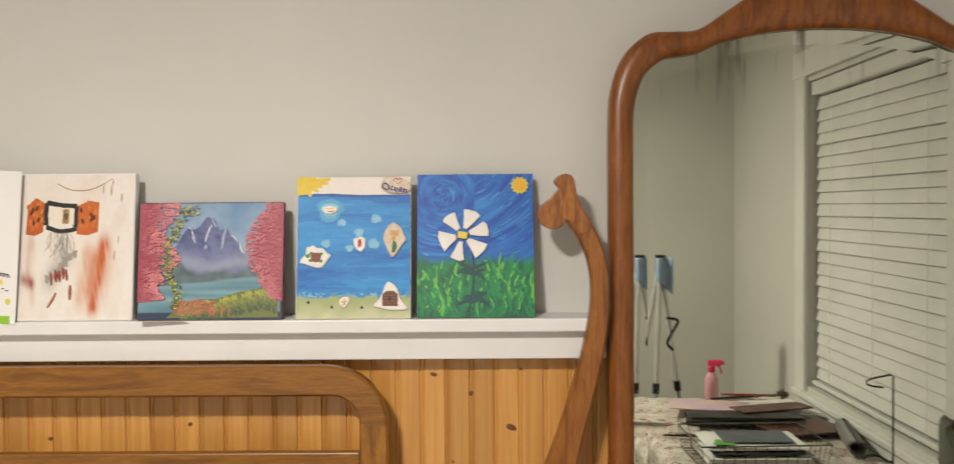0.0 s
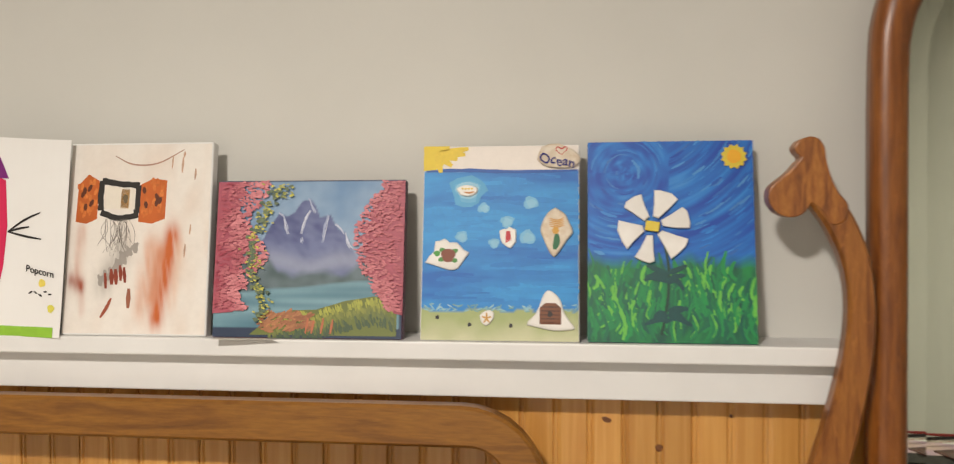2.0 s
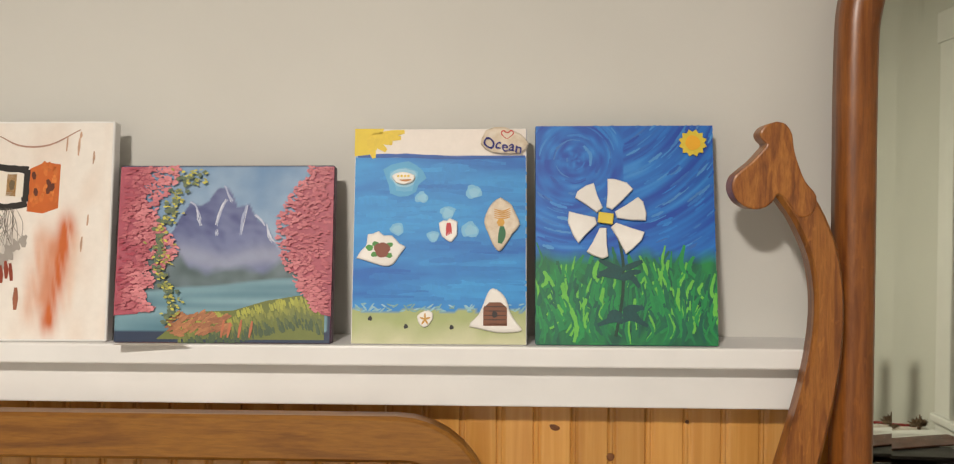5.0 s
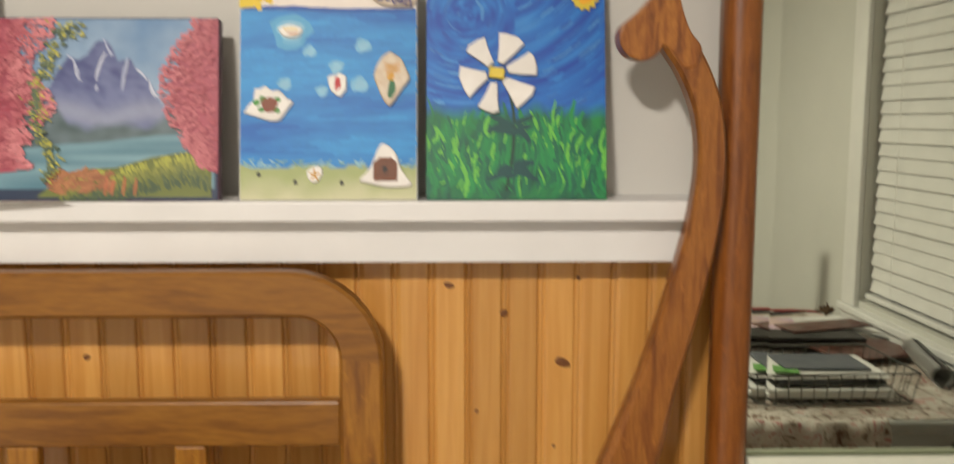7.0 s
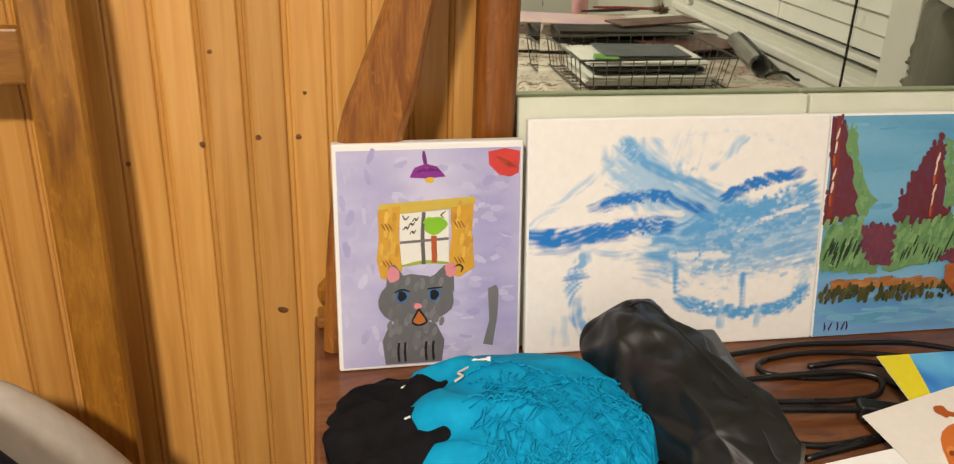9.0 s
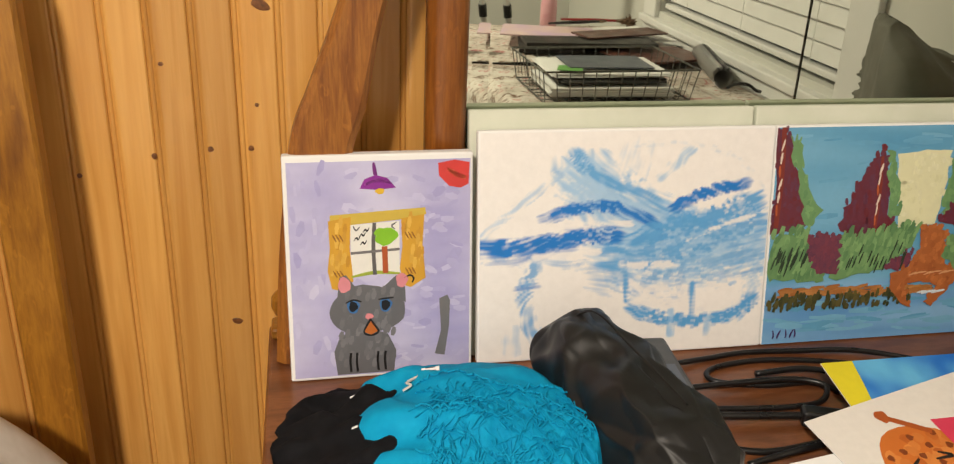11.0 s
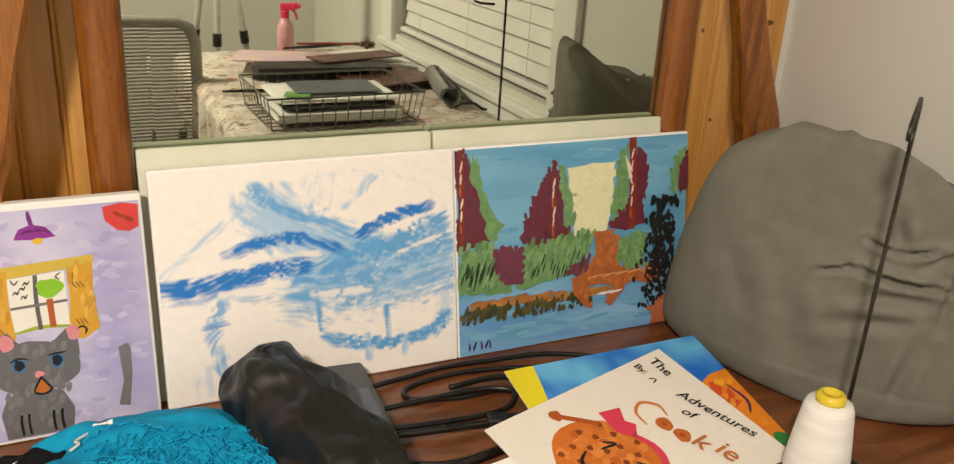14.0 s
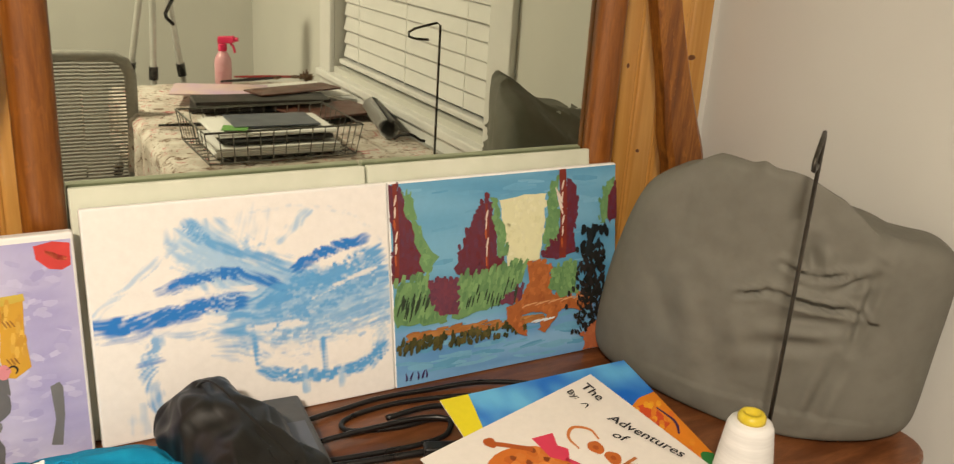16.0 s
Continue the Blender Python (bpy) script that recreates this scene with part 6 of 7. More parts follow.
part("thread", lathe([(0.030, 0.004), (0.0335, 0.010), (0.032, 0.03), (0.0285, 0.06), (0.025, 0.086), (0.0225, 0.092), (0.015, 0.094)], 40), thread, spool, smooth=True)
part("core", lathe([(0.0290, 0.0), (0.0290, 0.0045)], 32), yellow_plastic, spool)
tip = lathe([(0.0150, 0.0935), (0.0150, 0.099), (0.0125, 0.103), (0.0085, 0.1035), (0.0078, 0.099)], 32)
part("cap", tip, yellow_plastic, spool, smooth=True)


# Black pouch, power brick and its leads.
def pouch_shape(q, co):
    u = (q.y + 1) / 2
    z = co.z / 0.12
    peak = float(np.interp(u, [0, 0.25, 0.6, 0.85, 1], [0.076, 0.088, 0.100, 0.106, 0.07]))
    co.z = z * peak + (0.006 * noise.noise((co.x * 30, co.y * 22, 1.0)) if z > 0.3 else 0)
    co.x *= (1 - 0.30 * z) * (0.86 + 0.14 * math.sin(math.pi * min(u + 0.2, 1)))
    fold = noise.voronoi(Vector((co.x * 20, co.y * 14, co.z * 17)))[0]
    fold = 0.003 - 0.016 * min(0.4, fold[1] - fold[0])
    co.z += fold * (z > 0.35)
    co.x += fold * (1 if co.x > 0 else -1)
    co.x += 0.004 * noise.noise((co.y * 26, co.z * 30, 5.0)) + 0.0010 * math.sin(co.y * 120 + co.z * 60 + 3 * noise.noise(co * 20)) * z
    co.y += 0.005 * noise.noise((co.x * 28, co.z * 26, 9.0))
    return Vector((co.x, co.y, max(co.z, 0)))


pouch = thing("black_pouch", pose(0.431, 1.360, TOP + 0.001, 0, 0, 17), "shiny black nylon drawstring pouch, stuffed full", "pouch")
bag_ob = part("bag", soft_box((0.130, 0.285, 0.12), 54, 3.2, pouch_shape), black_nylon, pouch, smooth=True)
part("drawstring", tube(spline([(0.0, -0.136, 0.05), (0.03, -0.15, 0.02), (0.055, -0.145, 0.004), (0.08, -0.13, 0.003)], 6), 0.002, 6), black_rubber, pouch)
part("seam", tube(spline([(-0.005, 0.125, 0.060), (-0.004, 0.07, 0.116), (0.0, 0.0, 0.107), (0.002, -0.08, 0.092)], 8), 0.0016, 5), black_nylon, pouch)
brick = thing("power_adapter", pose(0.498, 1.412, TOP + 0.001, 0, 0, -4), "grey plastic power adapter box", "adapter")
part("shell", box((-0.024, -0.095, 0), (0.024, 0.092, 0.034), 0.005, 3), grey_plastic, brick)
part("end_cap", box((-0.020, 0.092, 0.005), (0.020, 0.0965, 0.029), 0.002), black_rubber, brick)
part("label_plate", box((-0.016, -0.06, 0.034), (0.016, 0.03, 0.0346)), slate, brick)


def lead(name, pts, r=0.0034):
    ob = thing(name, pose(0, 0, TOP), "coiled glossy black power cable", "cable", "cables on the dresser")
    path = spline([(x, y, r + 0.0005 + z) for x, y, z in pts], 10)
    part("cord", tube(path, r, 8), black_rubber, ob, smooth=True)
    return ob


lead("power_cable", [(0.500, 1.478, 0.002), (0.545, 1.488, 0.002), (0.585, 1.497, 0.0), (0.635, 1.504, 0.0), (0.70, 1.500, 0.0), (0.77, 1.490, 0.002), (0.835, 1.464, 0.0), (0.86, 1.43, 0.0), (0.88, 1.35, 0.0)])
lead("power_cable", [(0.80, 1.440, 0.0), (0.74, 1.468, 0.0), (0.66, 1.484, 0.0), (0.60, 1.480, 0.0), (0.570, 1.466, 0.0), (0.575, 1.446, 0.0), (0.63, 1.432, 0.0), (0.685, 1.430, 0.0), (0.712, 1.395, 0.0), (0.690, 1.355, 0.004), (0.650, 1.318, 0.004)])
lead("power_cable", [(0.495, 1.430, 0.004), (0.55, 1.430, 0.007), (0.61, 1.432, 0.007), (0.66, 1.430, 0.007), (0.688, 1.414, 0.007), (0.675, 1.395, 0.0), (0.635, 1.388, 0.0), (0.58, 1.392, 0.0), (0.495, 1.400, 0.002)])
lead("power_cable", [(0.495, 1.384, 0.004), (0.55, 1.376, 0.004), (0.60, 1.368, 0.005), (0.645, 1.362, 0.005)], 0.0042)
lead("power_cable", [(0.500, 1.345, 0.0), (0.56, 1.318, 0.0), (0.62, 1.322, 0.0), (0.66, 1.335, 0.0), (0.69, 1.350, 0.007), (0.72, 1.375, 0.007), (0.735, 1.405, 0.004), (0.722, 1.436, 0.004), (0.68, 1.450, 0.007), (0.62, 1.446, 0.007)], 0.0036)
lead("power_cable", [(0.540, 1.300, 0.0), (0.60, 1.306, 0.008), (0.66, 1.316, 0.008), (0.72, 1.322, 0.0), (0.78, 1.31, 0.0)], 0.0036)
plug = thing("cable_connector", pose(0.655, 1.355, TOP + 0.0005, 0, 0, -20), "black moulded cable connector", "connector")
part("body", box((-0.026, -0.010, 0), (0.024, 0.010, 0.019), 0.004, 3), black_rubber, plug)
part("sleeve", tube([(0.022, 0, 0.009), (0.05, 0.002, 0.007)], [0.006, 0.0045], 10), black_rubber, plug)


# Turquoise scarf on a black cloth.
def scarf_shape(q, co):
    r = math.hypot(q.x, q.y)
    co.z *= 0.55 + 0.45 * max(0, 1 - r * r) + 0.10 * noise.noise((q.x * 1.7, q.y * 1.9, 4.0))
    co += Vector((0.012 * noise.noise((q.x * 3, q.y * 3, q.z * 2)), 0.012 * noise.noise((q.x * 3, q.y * 3, 7.0)), 0))
    if q.z > 0 and co.z > 0.008:
        # Long soft folds on one side, a ridge along the top, ruffled lace on the rest.
        fold = math.sin(13 * (q.y * 0.9 + 0.45 * q.x) + 2.2 * noise.noise((q.x * 1.5, q.y * 1.5, 1.0)))
        co.z += 0.0045 * (abs(fold) ** 0.6 * (1 if fold > 0 else -1)) * min(1.0, max(0.0, 0.45 - q.x * 0.9))
        co.z += 0.007 * math.exp(-((q.y - 0.42 + 0.25 * q.x) / 0.16) ** 2)
        lace = min(1.0, max(0.0, (0.22 - 0.15 * q.x - q.y) * 4)) * min(1.0, max(0.0, (q.x + 0.45) * 4))
        ruffle = noise.noise((co.x * 95 + 20 * co.y, co.y * 60, 2.0)) + 0.7 * noise.noise((co.x * 190, co.y * 130, 5.0))
        co.z += lace * (0.0042 * ruffle + 0.003)
    return Vector((co.x, co.y, max(0, co.z)))


scarf = thing("turquoise_scarf", pose(0.278, 1.368, TOP + 0.004, 0, 0, -6), "bright turquoise scarf, folded, with lacy trim", "scarf")
bm = soft_box((0.256, 0.222, 0.066), 84, 2.3, scarf_shape)
high = {}
for v in bm.verts:
    cell = (round(v.co.x / 0.005), round(v.co.y / 0.005))
    high[cell] = max(high.get(cell, 0.0), v.co.z)
part("folded_cloth", bm, blue_cloth, scarf, smooth=True)
r = random.Random(5)


def above(x, y, lift):
    return (x, y, high.get((round(x / 0.005), round(y / 0.005)), 0.004) + lift)


trim, fringe = bmesh.new(), bmesh.new()
for row in range(7):
    pts = []
    for k in range(70):
        u = k / 69
        pts.append(above(-0.060 + 0.165 * u + r.uniform(-0.001, 0.001), 0.022 - 0.020 * row - 0.02 * u + 0.010 * math.sin(u * 9 + row * 1.7) + r.uniform(-0.0025, 0.0025), 0.0012 + r.uniform(0, 0.002)))
    tube(pts, [0.0007 + 0.0009 * r.random() for _ in pts], 5, trim)
part("lace_trim", trim, blue_cloth, scarf)
for k in range(240):
    x, y = r.uniform(-0.05, 0.108), r.uniform(-0.098, 0.015)
    a, L = -1.57 + r.uniform(-0.9, 0.9), r.uniform(0.012, 0.030)
    pts = [above(x + L * s * math.cos(a + 0.8 * s * r.uniform(-1, 1)), y + L * s * math.sin(a), 0.001 + 0.004 * math.sin(3.1 * s) * r.random()) for s in (0.0, 0.3, 0.65, 1.0)]
    tube(spline(pts, 2), 0.0006, 4, fringe)
part("fringe", fringe, blue_cloth, scarf)
tag_at = lambda u, v: (-0.053 + 0.018 * u, 0.037 + 0.011 * v, 0.056 + 0.004 * v + 0.003 * u)
part("care_tag", sheet(4, 3, tag_at, 0.0005), paper_white, scarf, "small white care tag")
for k in range(3):
    part("tag_line", tube([(-0.049, 0.039 + 0.004 * k, 0.0585 + 0.0012 * k), (-0.039, 0.039 + 0.004 * k, 0.0600 + 0.0012 * k)], 0.0004, 4), ink, scarf)
part("loose_thread", tube(spline([(-0.056, 0.040, 0.056), (-0.068, 0.030, 0.055), (-0.064, 0.022, 0.057), (-0.072, 0.018, 0.053)], 6), 0.0013, 5), linen, scarf)


def dark_shape(q, co):
    r = math.hypot(q.x, q.y)
    co.z = co.z * (0.5 + 0.5 * max(0, 1 - r)) + (0.014 * noise.noise((q.x * 3, q.y * 3, 2.0)) + 0.012 * (0.4 - noise.voronoi(Vector((q.x * 4, q.y * 4, 6.0)))[0][0])) * (q.z > 0)
    co.x += 0.014 * noise.noise((q.y * 5, q.x * 2, 1.0))
    co.y += 0.014 * noise.noise((q.x * 5, q.y * 2, 3.0))
    return Vector((co.x, co.y, max(0, co.z)))


dark = thing("black_cloth", pose(0.215, 1.375, TOP + 0.001, 0, 0, 4), "crumpled black cloth with frayed edges", "cloth")
part("cloth", soft_box((0.27, 0.20, 0.052), 34, 2.6, dark_shape), black_cloth, dark, smooth=True)
for k, (x, y) in enumerate(((-0.055, 0.040), (-0.06, -0.012))):
    part("lint", sheet(2, 2, lambda u, v: (x + 0.006 * u, y + 0.003 * v, 0.040 + 0.002 * u), 0.0003), paper_white, dark)


# ---------------------------------------------------------------- what the mirror shows: table by the window
TZ = 0.84
table = thing("folding_table", pose(0.93, 0.18, 0), "grey folding table with black crossed legs", "table")
part("tabletop", box((-0.33, -0.56, TZ - 0.028), (0.325, 0.56, TZ), 0.006, 3), table_grey, table)
for y in (-0.42, 0.42):
    for s in (-1, 1):
        part("leg", tube([(s * 0.28, y, TZ - 0.03), (-s * 0.28, y + 0.016 * s, 0.008)], 0.012, 10), black_rubber, table)
    part("crossbar", tube([(-0.28, y, TZ - 0.04), (0.28, y, TZ - 0.04)], 0.010, 8), black_rubber, table)


def cloth_at(u, v):
    x, y = -0.44 + 0.74 * u, -0.56 + 1.17 * v
    over = max(0.0, -0.335 - x) + (max(0.0, y - 0.565) if x < 0.0 else 0.0)
    z = TZ + 0.003 + 0.004 * noise.noise((x * 14, y * 14, 1.0)) + 0.003 * noise.noise((x * 40, y * 40, 3.0)) - min(over, 0.2) * 1.6
    if over:
        x = max(x, -0.345) + 0.012 * math.sin(y * 46) * min(over * 8, 1) - 0.008
        y = min(y, 0.574) + 0.010 * math.sin(x * 60) * (y > 0.565)
    elif x > -0.01 and y > 0.50:
        y = 0.50 + (y - 0.5) * 0.4
    return (x, y, max(z, TZ + 0.002) if not over else z)


drape = thing("table_cover", pose(0.93, 0.18, 0), "creased floral tablecloth, paint-stained, hanging over the edge", "tablecloth")
part("cloth", sheet(70, 100, cloth_at, 0.0012), floral, drape, smooth=True)

basket = thing("wire_basket", pose(0.835, 0.515, TZ + 0.008, 0, 0, -2), "grey wire letter basket holding papers", "basket")
BW, BD, BH = 0.178, 0.125, 0.078
part("rim", tube([(-BW - 0.012, -BD - 0.012, BH), (BW + 0.012, -BD - 0.012, BH), (BW + 0.012, BD + 0.012, BH), (-BW - 0.012, BD + 0.012, BH), (-BW - 0.012, -BD - 0.012, BH)], 0.0026, 6), wire_metal, basket)
part("foot_ring", tube([(-BW, -BD, 0.004), (BW, -BD, 0.004), (BW, BD, 0.004), (-BW, BD, 0.004), (-BW, -BD, 0.004)], 0.0022, 6), wire_metal, basket)
for k in range(13):
    x = -BW + 2 * BW * k / 12
    part("wire", tube([(x * 1.067, -BD - 0.012, BH), (x, -BD, 0.004), (x, BD, 0.004), (x * 1.067, BD + 0.012, BH)], 0.0014, 5), wire_metal, basket)
for k in range(1, 8):
    y = -BD + 2 * BD * k / 8
    part("wire", tube([(-BW - 0.012, y * 1.09, BH), (-BW, y, 0.005), (BW, y, 0.005), (BW + 0.012, y * 1.09, BH)], 0.0014, 5), wire_metal, basket)
r = random.Random(9)
stack = [("paper_stack", paper_white, "stack of white papers in the basket", 0.150, 0.108, 0.022), ("notebook", grey_plastic, "grey spiral notebook in the basket", 0.130, 0.10, 0.010),
         ("paper_stack", paper_white, "loose white papers in the basket", 0.145, 0.106, 0.008), ("folder", slate, "dark blue grey folder on the papers", 0.105, 0.075, 0.004)]
z = TZ + 0.016
for k, (name, m, label, a, b, h) in enumerate(stack):
    ob = thing(name, pose(0.838 + 0.02 * (k == 3), 0.515 - 0.012 * k, z, 1.2, 0, r.uniform(-6, 6)), label, "papers" if m is paper_white else name)
    n = 4 if h > 0.006 else 1
    for i in range(n):
        s = part("sheet", box((-a, -b, h * i / n), (a, b, h * (i + 0.8) / n), 0.0008, 1), m, ob)
        s.matrix_basis = pose(r.uniform(-0.006, 0.006), r.uniform(-0.005, 0.005), 0, 0, 0, r.uniform(-3, 3))
    z += h + 0.004
green = thing("green_card", pose(0.745, 0.55, z - 0.006, 3, 0, 18), "bright green card among the papers", "card")
part("card", box((-0.03, -0.035, 0), (0.03, 0.035, 0.001)), plain("green_card_paint", (0.12, 0.36, 0.06), (0.18, 0.46, 0.1), 0.5, 20), green)

# Boards, folders and brushes piled behind the basket.
pile = [("drawing_board", black_board, "black portfolio board lying on the tablecloth", 0.92, 0.02, 0.17, 0.10, 12, 0.012), ("drawing_board", brown_board, "dark brown stained palette board", 1.10, 0.20, 0.13, 0.09, -14, 0.006), ("drawing_board", paper_white, "white card sheet on piled boards", 1.03, -0.06, 0.19, 0.12, -9, 0.004),
        ("drawing_board", lilac_board, "lilac and peach painted board", 0.86, -0.09, 0.14, 0.085, 16, 0.005), ("drawing_board", black_board, "black folder lying across the pile", 0.93, 0.11, 0.19, 0.055, 4, 0.010), ("drawing_board", brown_board, "dark painted board with red streaks", 1.05, 0.03, 0.14, 0.05, -16, 0.005)]
z = TZ + 0.009
for name, m, label, x, y, a, b, turn, h in pile:
    ob = thing(name, pose(x, y, z, 0, 0, turn), label, "board", "boards piled on the table")
    part("panel", box((-a, -b, 0), (a, b, h), 0.0012, 1), m, ob)
    z += h + 0.0015
for k, (x, y, a, m) in enumerate(((1.02, -0.15, 8, red_paint), (0.96, -0.11, -12, black_rubber), (0.72, 0.26, 6, black_rubber))):
    zz = z + 0.003 if k < 2 else TZ + 0.016
    b = thing("paint_brush", pose(x, y, zz, 0, 0, a), ("red" if k == 0 else "black") + " handled paint brush lying flat", "brush")
    part("handle", tube([(-0.10, 0, 0), (0.0, 0, 0), (0.075, 0, 0)], [0.003, 0.0055, 0.004], 8), m, b)
    part("bristles", tube([(0.075, 0, 0), (0.09, 0, 0), (0.105, 0, 0)], [0.0045, 0.006, 0.002], 8), dried_brown, b)
yellow = thing("paint_rag", pose(1.02, 0.10, TZ + 0.03, 0, 0, 20), "yellowish crumpled paint rag", "rag")
part("cloth", soft_box((0.11, 0.08, 0.018), 12, 2.4, lambda q, co: co + Vector((0, 0, 0.006 * noise.noise(co * 60) * (q.z > 0)))), plain("ochre_cloth", (0.40, 0.27, 0.10), (0.56, 0.42, 0.18), 0.85, 60, 0.4, 500), yellow, smooth=True)

tube_ob = thing("paper_roll", pose(1.195, 0.36, TZ + 0.034, 0, 0, 104), "white rolled paper with a loose end", "paper roll")
roll = bmesh.new()
rows = []
for i in range(2):
    rows.append([roll.verts.new(((-0.15, 0.15)[i], (0.029 - 0.00022 * k) * math.cos(k * 0.33), (0.029 - 0.00022 * k) * math.sin(k * 0.33))) for k in range(46)])
fs = [roll.faces.new((rows[0][k], rows[0][k + 1], rows[1][k + 1], rows[1][k])) for k in range(45)]
bmesh.ops.solidify(roll, geom=fs, thickness=0.0005)
part("rolled_sheet", roll, paper_white, tube_ob, smooth=True)
tape = thing("black_strap", pose(1.20, 0.545, TZ + 0.006, 0, 0, 40), "curled black strap end beside the roll", "strap")
part("strap", tube(spline([(-0.04, 0, 0.006), (-0.02, 0.01, 0.02), (0.01, 0.012, 0.024), (0.03, 0.0, 0.01), (0.04, -0.01, 0.006)], 6), 0.004, 8), black_rubber, tape)

bottle = thing("spray_bottle", pose(0.928, -0.335, TZ + 0.006, 0, 0, 30), "pink spray bottle standing on the table", "bottle")
part("tank", lathe([(0.024, 0.0), (0.027, 0.004), (0.0275, 0.07), (0.026, 0.085), (0.019, 0.10), (0.013, 0.108), (0.012, 0.116)], 24), pink_clear, bottle, "translucent pink tank", smooth=True)
part("collar", lathe([(0.0135, 0.112), (0.0145, 0.116), (0.0145, 0.132), (0.011, 0.136)], 20), pink_plastic, bottle)
head = box((-0.014, -0.010, 0.135), (0.040, 0.010, 0.158), 0.004, 2)
for v in head.verts:
    v.co.z += 0.10 * max(0, v.co.x)
part("spray_head", head, pink_plastic, bottle, "bright pink spray head")
part("nozzle", tube([(0.038, 0, 0.150), (0.052, 0, 0.152)], [0.008, 0.0065], 12), pink_plastic, bottle)
part("trigger", tube(spline([(0.026, 0, 0.138), (0.036, 0, 0.126), (0.040, 0, 0.108)], 4), [0.004] * 9, 8), pink_plastic, bottle)

plant = thing("dried_plant", pose(1.205, -0.325, TZ + 0.004), "small dried brown cone cluster", "dried plant")
r = random.Random(2)
part("stem", tube([(0, 0, 0), (0.002, 0.002, 0.05)], [0.006, 0.002], 6), dried_brown, plant)
for k in range(30):
    a, e, s = r.uniform(0, 6.28), r.uniform(0.15, 1.3), r.uniform(0.018, 0.04)
    d = Vector((math.cos(a) * math.cos(e), math.sin(a) * math.cos(e), math.sin(e)))
    part("leaf", tube([Vector((0, 0, 0.008 + 0.02 * r.random())), d * s * 0.6 + Vector((0, 0, 0.012)), d * s + Vector((0, 0, 0.012))], [0.002, 0.005, 0.0006], 5), dried_brown, plant)

# Camera tripod beside the table.
tri = thing("tripod", pose(0.74, -0.46, 0), "silver tripod with black clamps and a pale blue cloth", "tripod")
APEX = Vector((0.005, 0.03, 1.40))
for k, (x, y) in enumerate(((-0.055, 0.06), (0.21, -0.10), (-0.20, -0.22))):
    foot = Vector((x, y, 0.0))
    at = lambda s: APEX + (foot - APEX) * s
    leg = part("leg", tube([at(0.02), at(0.42)], 0.0105, 10), alu, tri)
    part("lower_tube", tube([at(0.40), at(0.985)], 0.0075, 10), alu, leg)
    for s in (0.36, 0.62):
        part("clamp", tube([at(s), at(s + 0.03)], 0.0145, 10), black_rubber, leg)
    part("rubber_foot", tube([at(0.97), at(0.995)], 0.012, 10), black_rubber, leg)
part("hub", tube([APEX - Vector((0, 0, 0.05)), APEX + Vector((0, 0, 0.02))], 0.022, 12), black_rubber, tri)
part("strap", tube(spline([(0.03, 0.02, 1.16), (0.075, 0.03, 1.15), (0.045, 0.05, 1.10), (0.03, 0.04, 1.06), (0.055, 0.03, 1.03)], 6), 0.006, 8), black_rubber, tri)
part("pale_cloth", sheet(8, 10, lambda u, v: (-0.02 + 0.07 * u, 0.055 + 0.012 * math.sin(u * 7), 1.41 - 0.15 * v * (0.6 + 0.4 * u)), 0.002), plain("pale_blue_cloth", (0.30, 0.42, 0.62), (0.42, 0.54, 0.70), 0.8, 30), tri, "pale blue cloth over the head", smooth=True)

# Office chair with a mesh back.
chair = thing("office_chair", pose(0.375, 0.02, 0), "grey mesh-backed office chair", "chair")
rim = [(-0.20, 0.0, 0.52), (-0.215, 0.0, 0.70), (-0.215, 0.01, 0.95), (-0.20, 0.014, 0.985), (-0.17, 0.016, 1.003), (0.0, 0.02, 1.008), (0.17, 0.016, 1.003), (0.20, 0.014, 0.985), (0.215, 0.01, 0.95), (0.215, 0.0, 0.70), (0.20, 0.0, 0.52)]
back = part("back_frame", tube(rim, 0.016, 10), mesh_grey, chair, smooth=True)
for k in range(46):
    z = 0.54 + 0.0099 * k
    part("mesh_band", box((-0.208, -0.002, z), (0.208, 0.002, z + 0.0052)), mesh_grey, back)
part("bottom_bar", tube([(-0.20, 0, 0.52), (0.20, 0, 0.52)], 0.016, 10), mesh_grey, back)
part("seat", box((-0.24, -0.46, 0.42), (0.24, -0.02, 0.49), 0.03, 4), black_cloth, chair)
part("column", tube([(0, -0.24, 0.08), (0, -0.24, 0.42)], 0.025, 12), black_rubber, chair)
part("back_post", tube([(0, -0.20, 0.41), (0, 0.03, 0.41), (0, 0.032, 0.62)], 0.018, 10), black_rubber, chair)
for k in range(5):
    a = 2 * math.pi * k / 5 + 0.3
    part("base_arm", tube([(0, -0.24, 0.09), (0.26 * math.cos(a), -0.24 + 0.26 * math.sin(a), 0.065)], [0.022, 0.014], 8), black_rubber, chair)
    part("caster", lathe([(0.012, 0.0), (0.024, 0.012), (0.024, 0.04), (0.01, 0.055)], 12, at=(0.26 * math.cos(a), -0.24 + 0.26 * math.sin(a), 0)), black_rubber, chair)

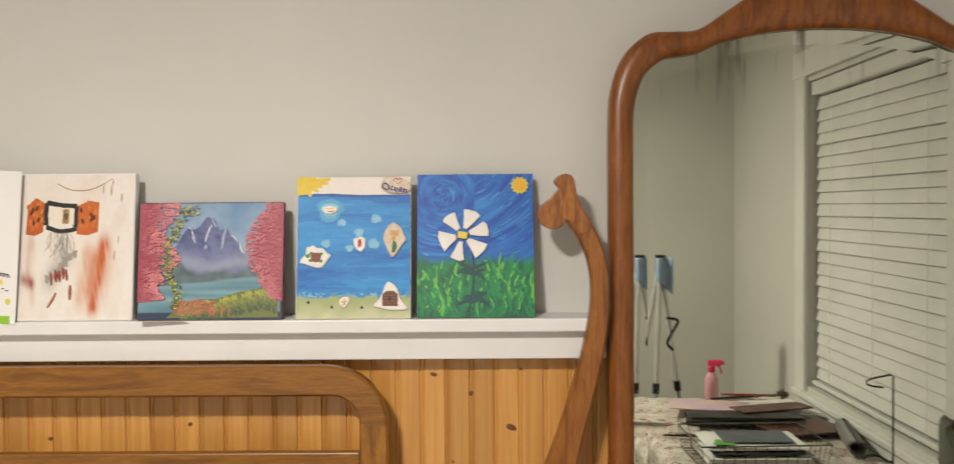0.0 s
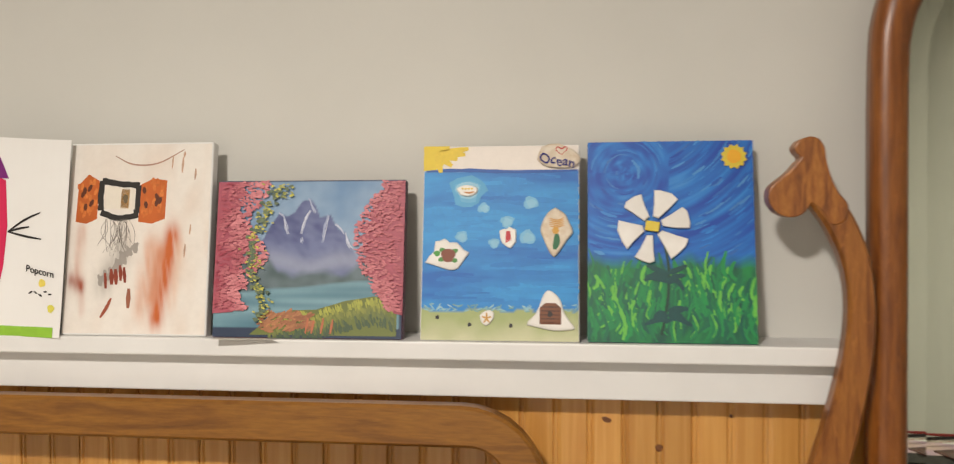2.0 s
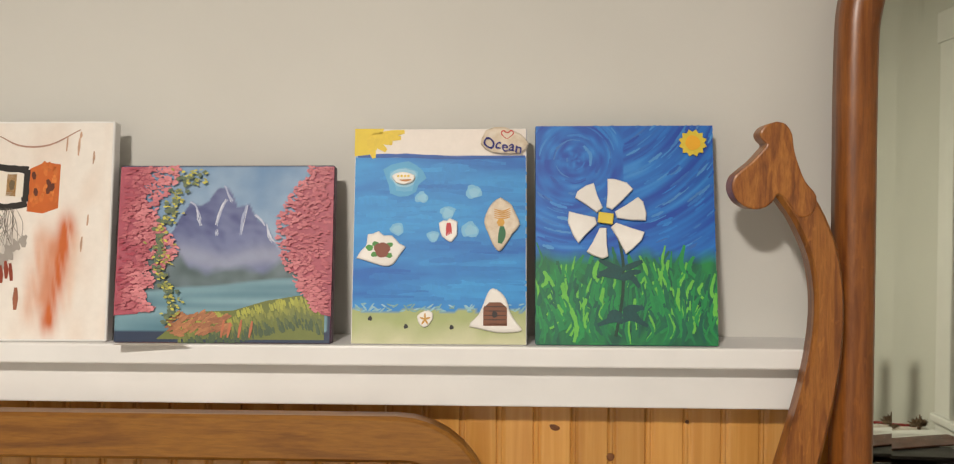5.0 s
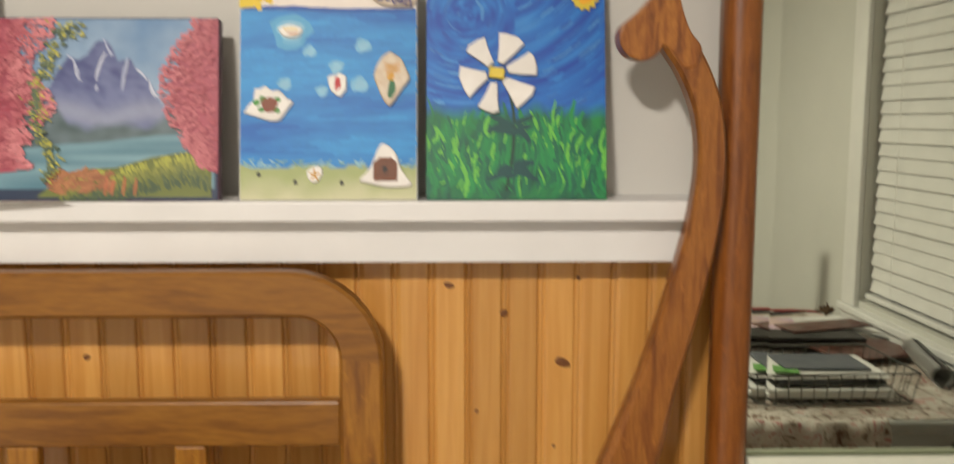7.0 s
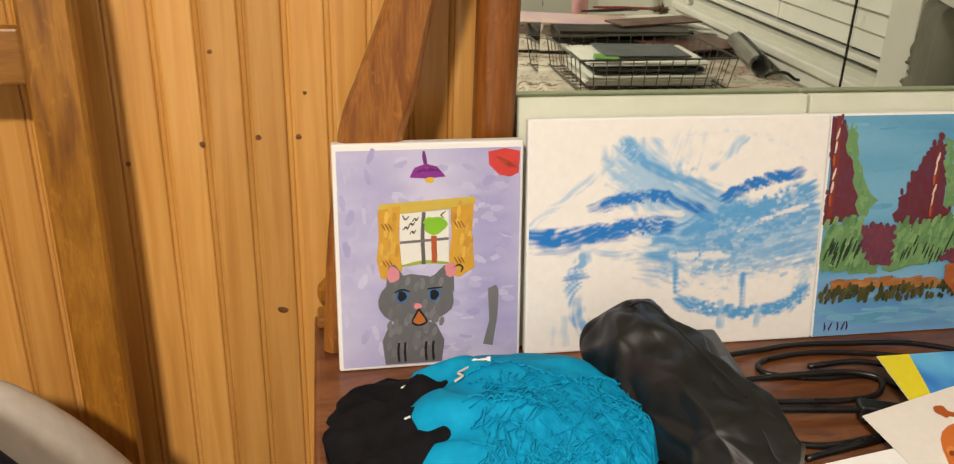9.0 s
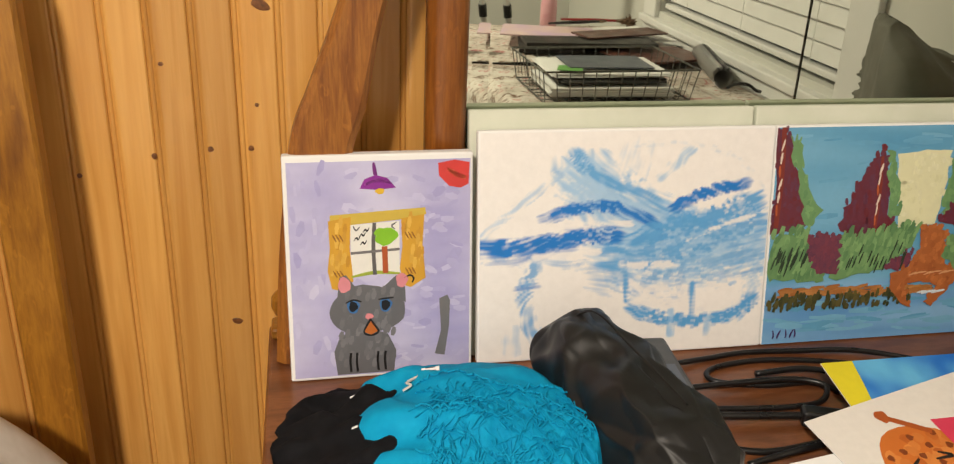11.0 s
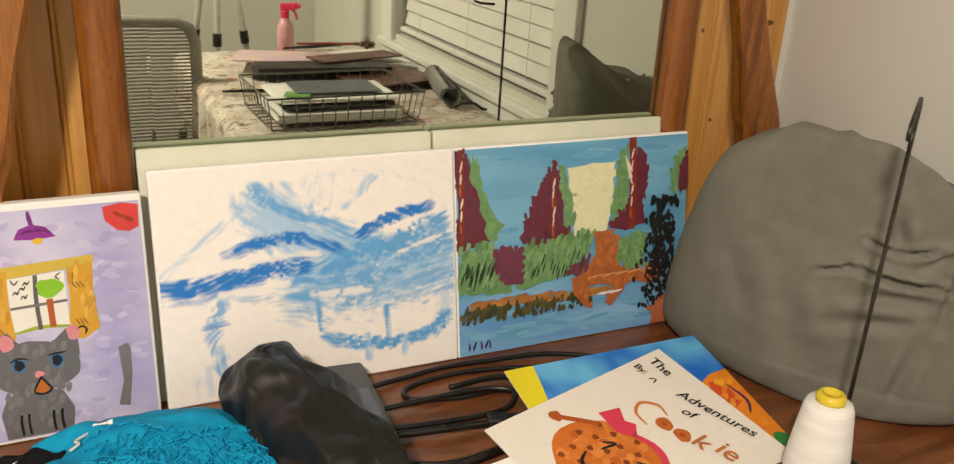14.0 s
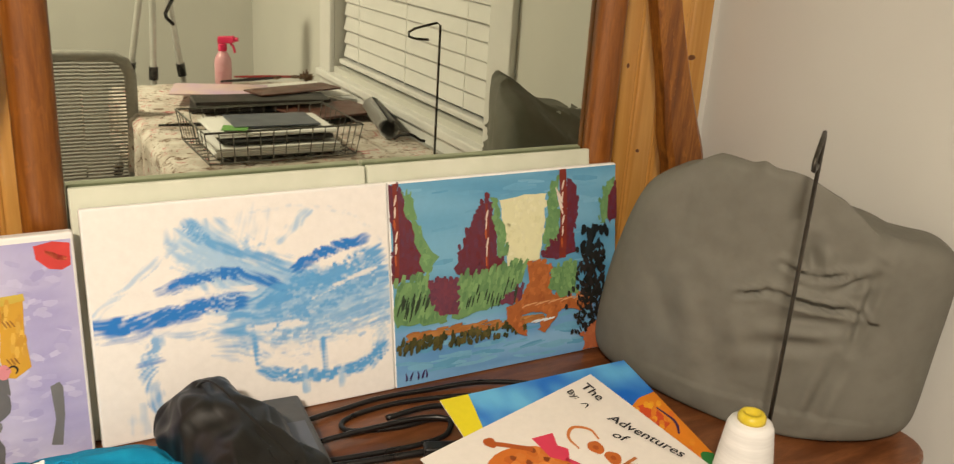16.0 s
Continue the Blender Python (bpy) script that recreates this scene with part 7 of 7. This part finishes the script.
# ---------------------------------------------------------------- pine boards, one by one
wainscot = tagged(thing("wainscot", pose(0, Y_BOARD, 0), "varnished knotty pine tongue and groove boards", "wall boards"), kind="structure")
PITCH, BOARD_H = 0.0461, 1.40
profile = [(0.0, 0.010), (0.0, 0.0034), (0.0010, 0.0026), (0.0020, 0.0014), (0.0036, 0.0006), (0.0052, 0.0012), (0.0062, 0.0026), (0.0074, 0.0022), (0.0095, 0.0005), (0.0118, 0.0), (0.0440, 0.0), (0.0455, 0.0012), (0.0460, 0.0030), (0.0460, 0.010)]
bm = bmesh.new()
lo = [bm.verts.new((x, y, 0.0)) for x, y in profile]
hi = [bm.verts.new((x, y, BOARD_H)) for x, y in profile]
for k in range(len(profile) - 1):
    bm.faces.new((lo[k], lo[k + 1], hi[k + 1], hi[k]))
bm.faces.new(hi)
bm.faces.new(lo[::-1])
bmesh.ops.recalc_face_normals(bm, faces=bm.faces[:])
first = math.ceil((X_WEST + 0.001 - 0.0095) / PITCH)
plank = None
for k in range(first, 200):
    x = 0.0035 + PITCH * k
    if x + PITCH > X_EAST + 0.002:
        break
    if plank is None:
        plank = ob = part("plank", bm, pine, wainscot)
    else:
        ob = new("plank", plank.data)
        ob.parent = wainscot
    ob.location.x = x
# Larger knots, each let into its board.
for k, (x, z, a, b) in enumerate(((-0.063, 1.311, 7, 4), (0.006, 1.275, 5, 5), (0.081, 1.211, 11, 6), (0.017, 1.049, 3.5, 3.5), (0.062, 1.049, 3.5, 3.5), (-0.299, 0.911, 6, 4), (0.032, 0.826, 7, 4.5), (0.071, 1.10, 2.5, 2.5),
                                  (-0.127, 1.021, 3, 3), (1.216, 1.225, 8, 4.5), (1.092, 1.215, 3, 4), (-0.784, 1.194, 5, 4), (-0.045, 1.042, 3, 4), (-0.21, 1.30, 4, 4), (-0.52, 1.22, 5, 4), (1.13, 1.08, 4, 3), (-0.028, 1.147, 3, 2.5), (0.10, 1.32, 2.5, 2.5))):
    kb = bmesh.new()
    ring = [[kb.verts.new((a * 0.001 * s * math.cos(t) * (1 + 0.1 * math.sin(3 * t + k)), d, b * 0.001 * s * math.sin(t))) for t in (2 * math.pi * i / 18 for i in range(18))] for s, d in ((1.0, 0.0002), (0.85, -0.0004), (0.35, -0.0006))]
    for p0, p1 in zip(ring, ring[1:]):
        for i in range(18):
            kb.faces.new((p0[i], p0[(i + 1) % 18], p1[(i + 1) % 18], p1[i]))
    kb.faces.new(ring[-1])
    bmesh.ops.recalc_face_normals(kb, faces=kb.faces[:])
    ob = part("knot", kb, knot_wood, wainscot)
    ob.matrix_basis = pose(x, 0, z, 0, random.Random(k).uniform(-25, 25), 0)
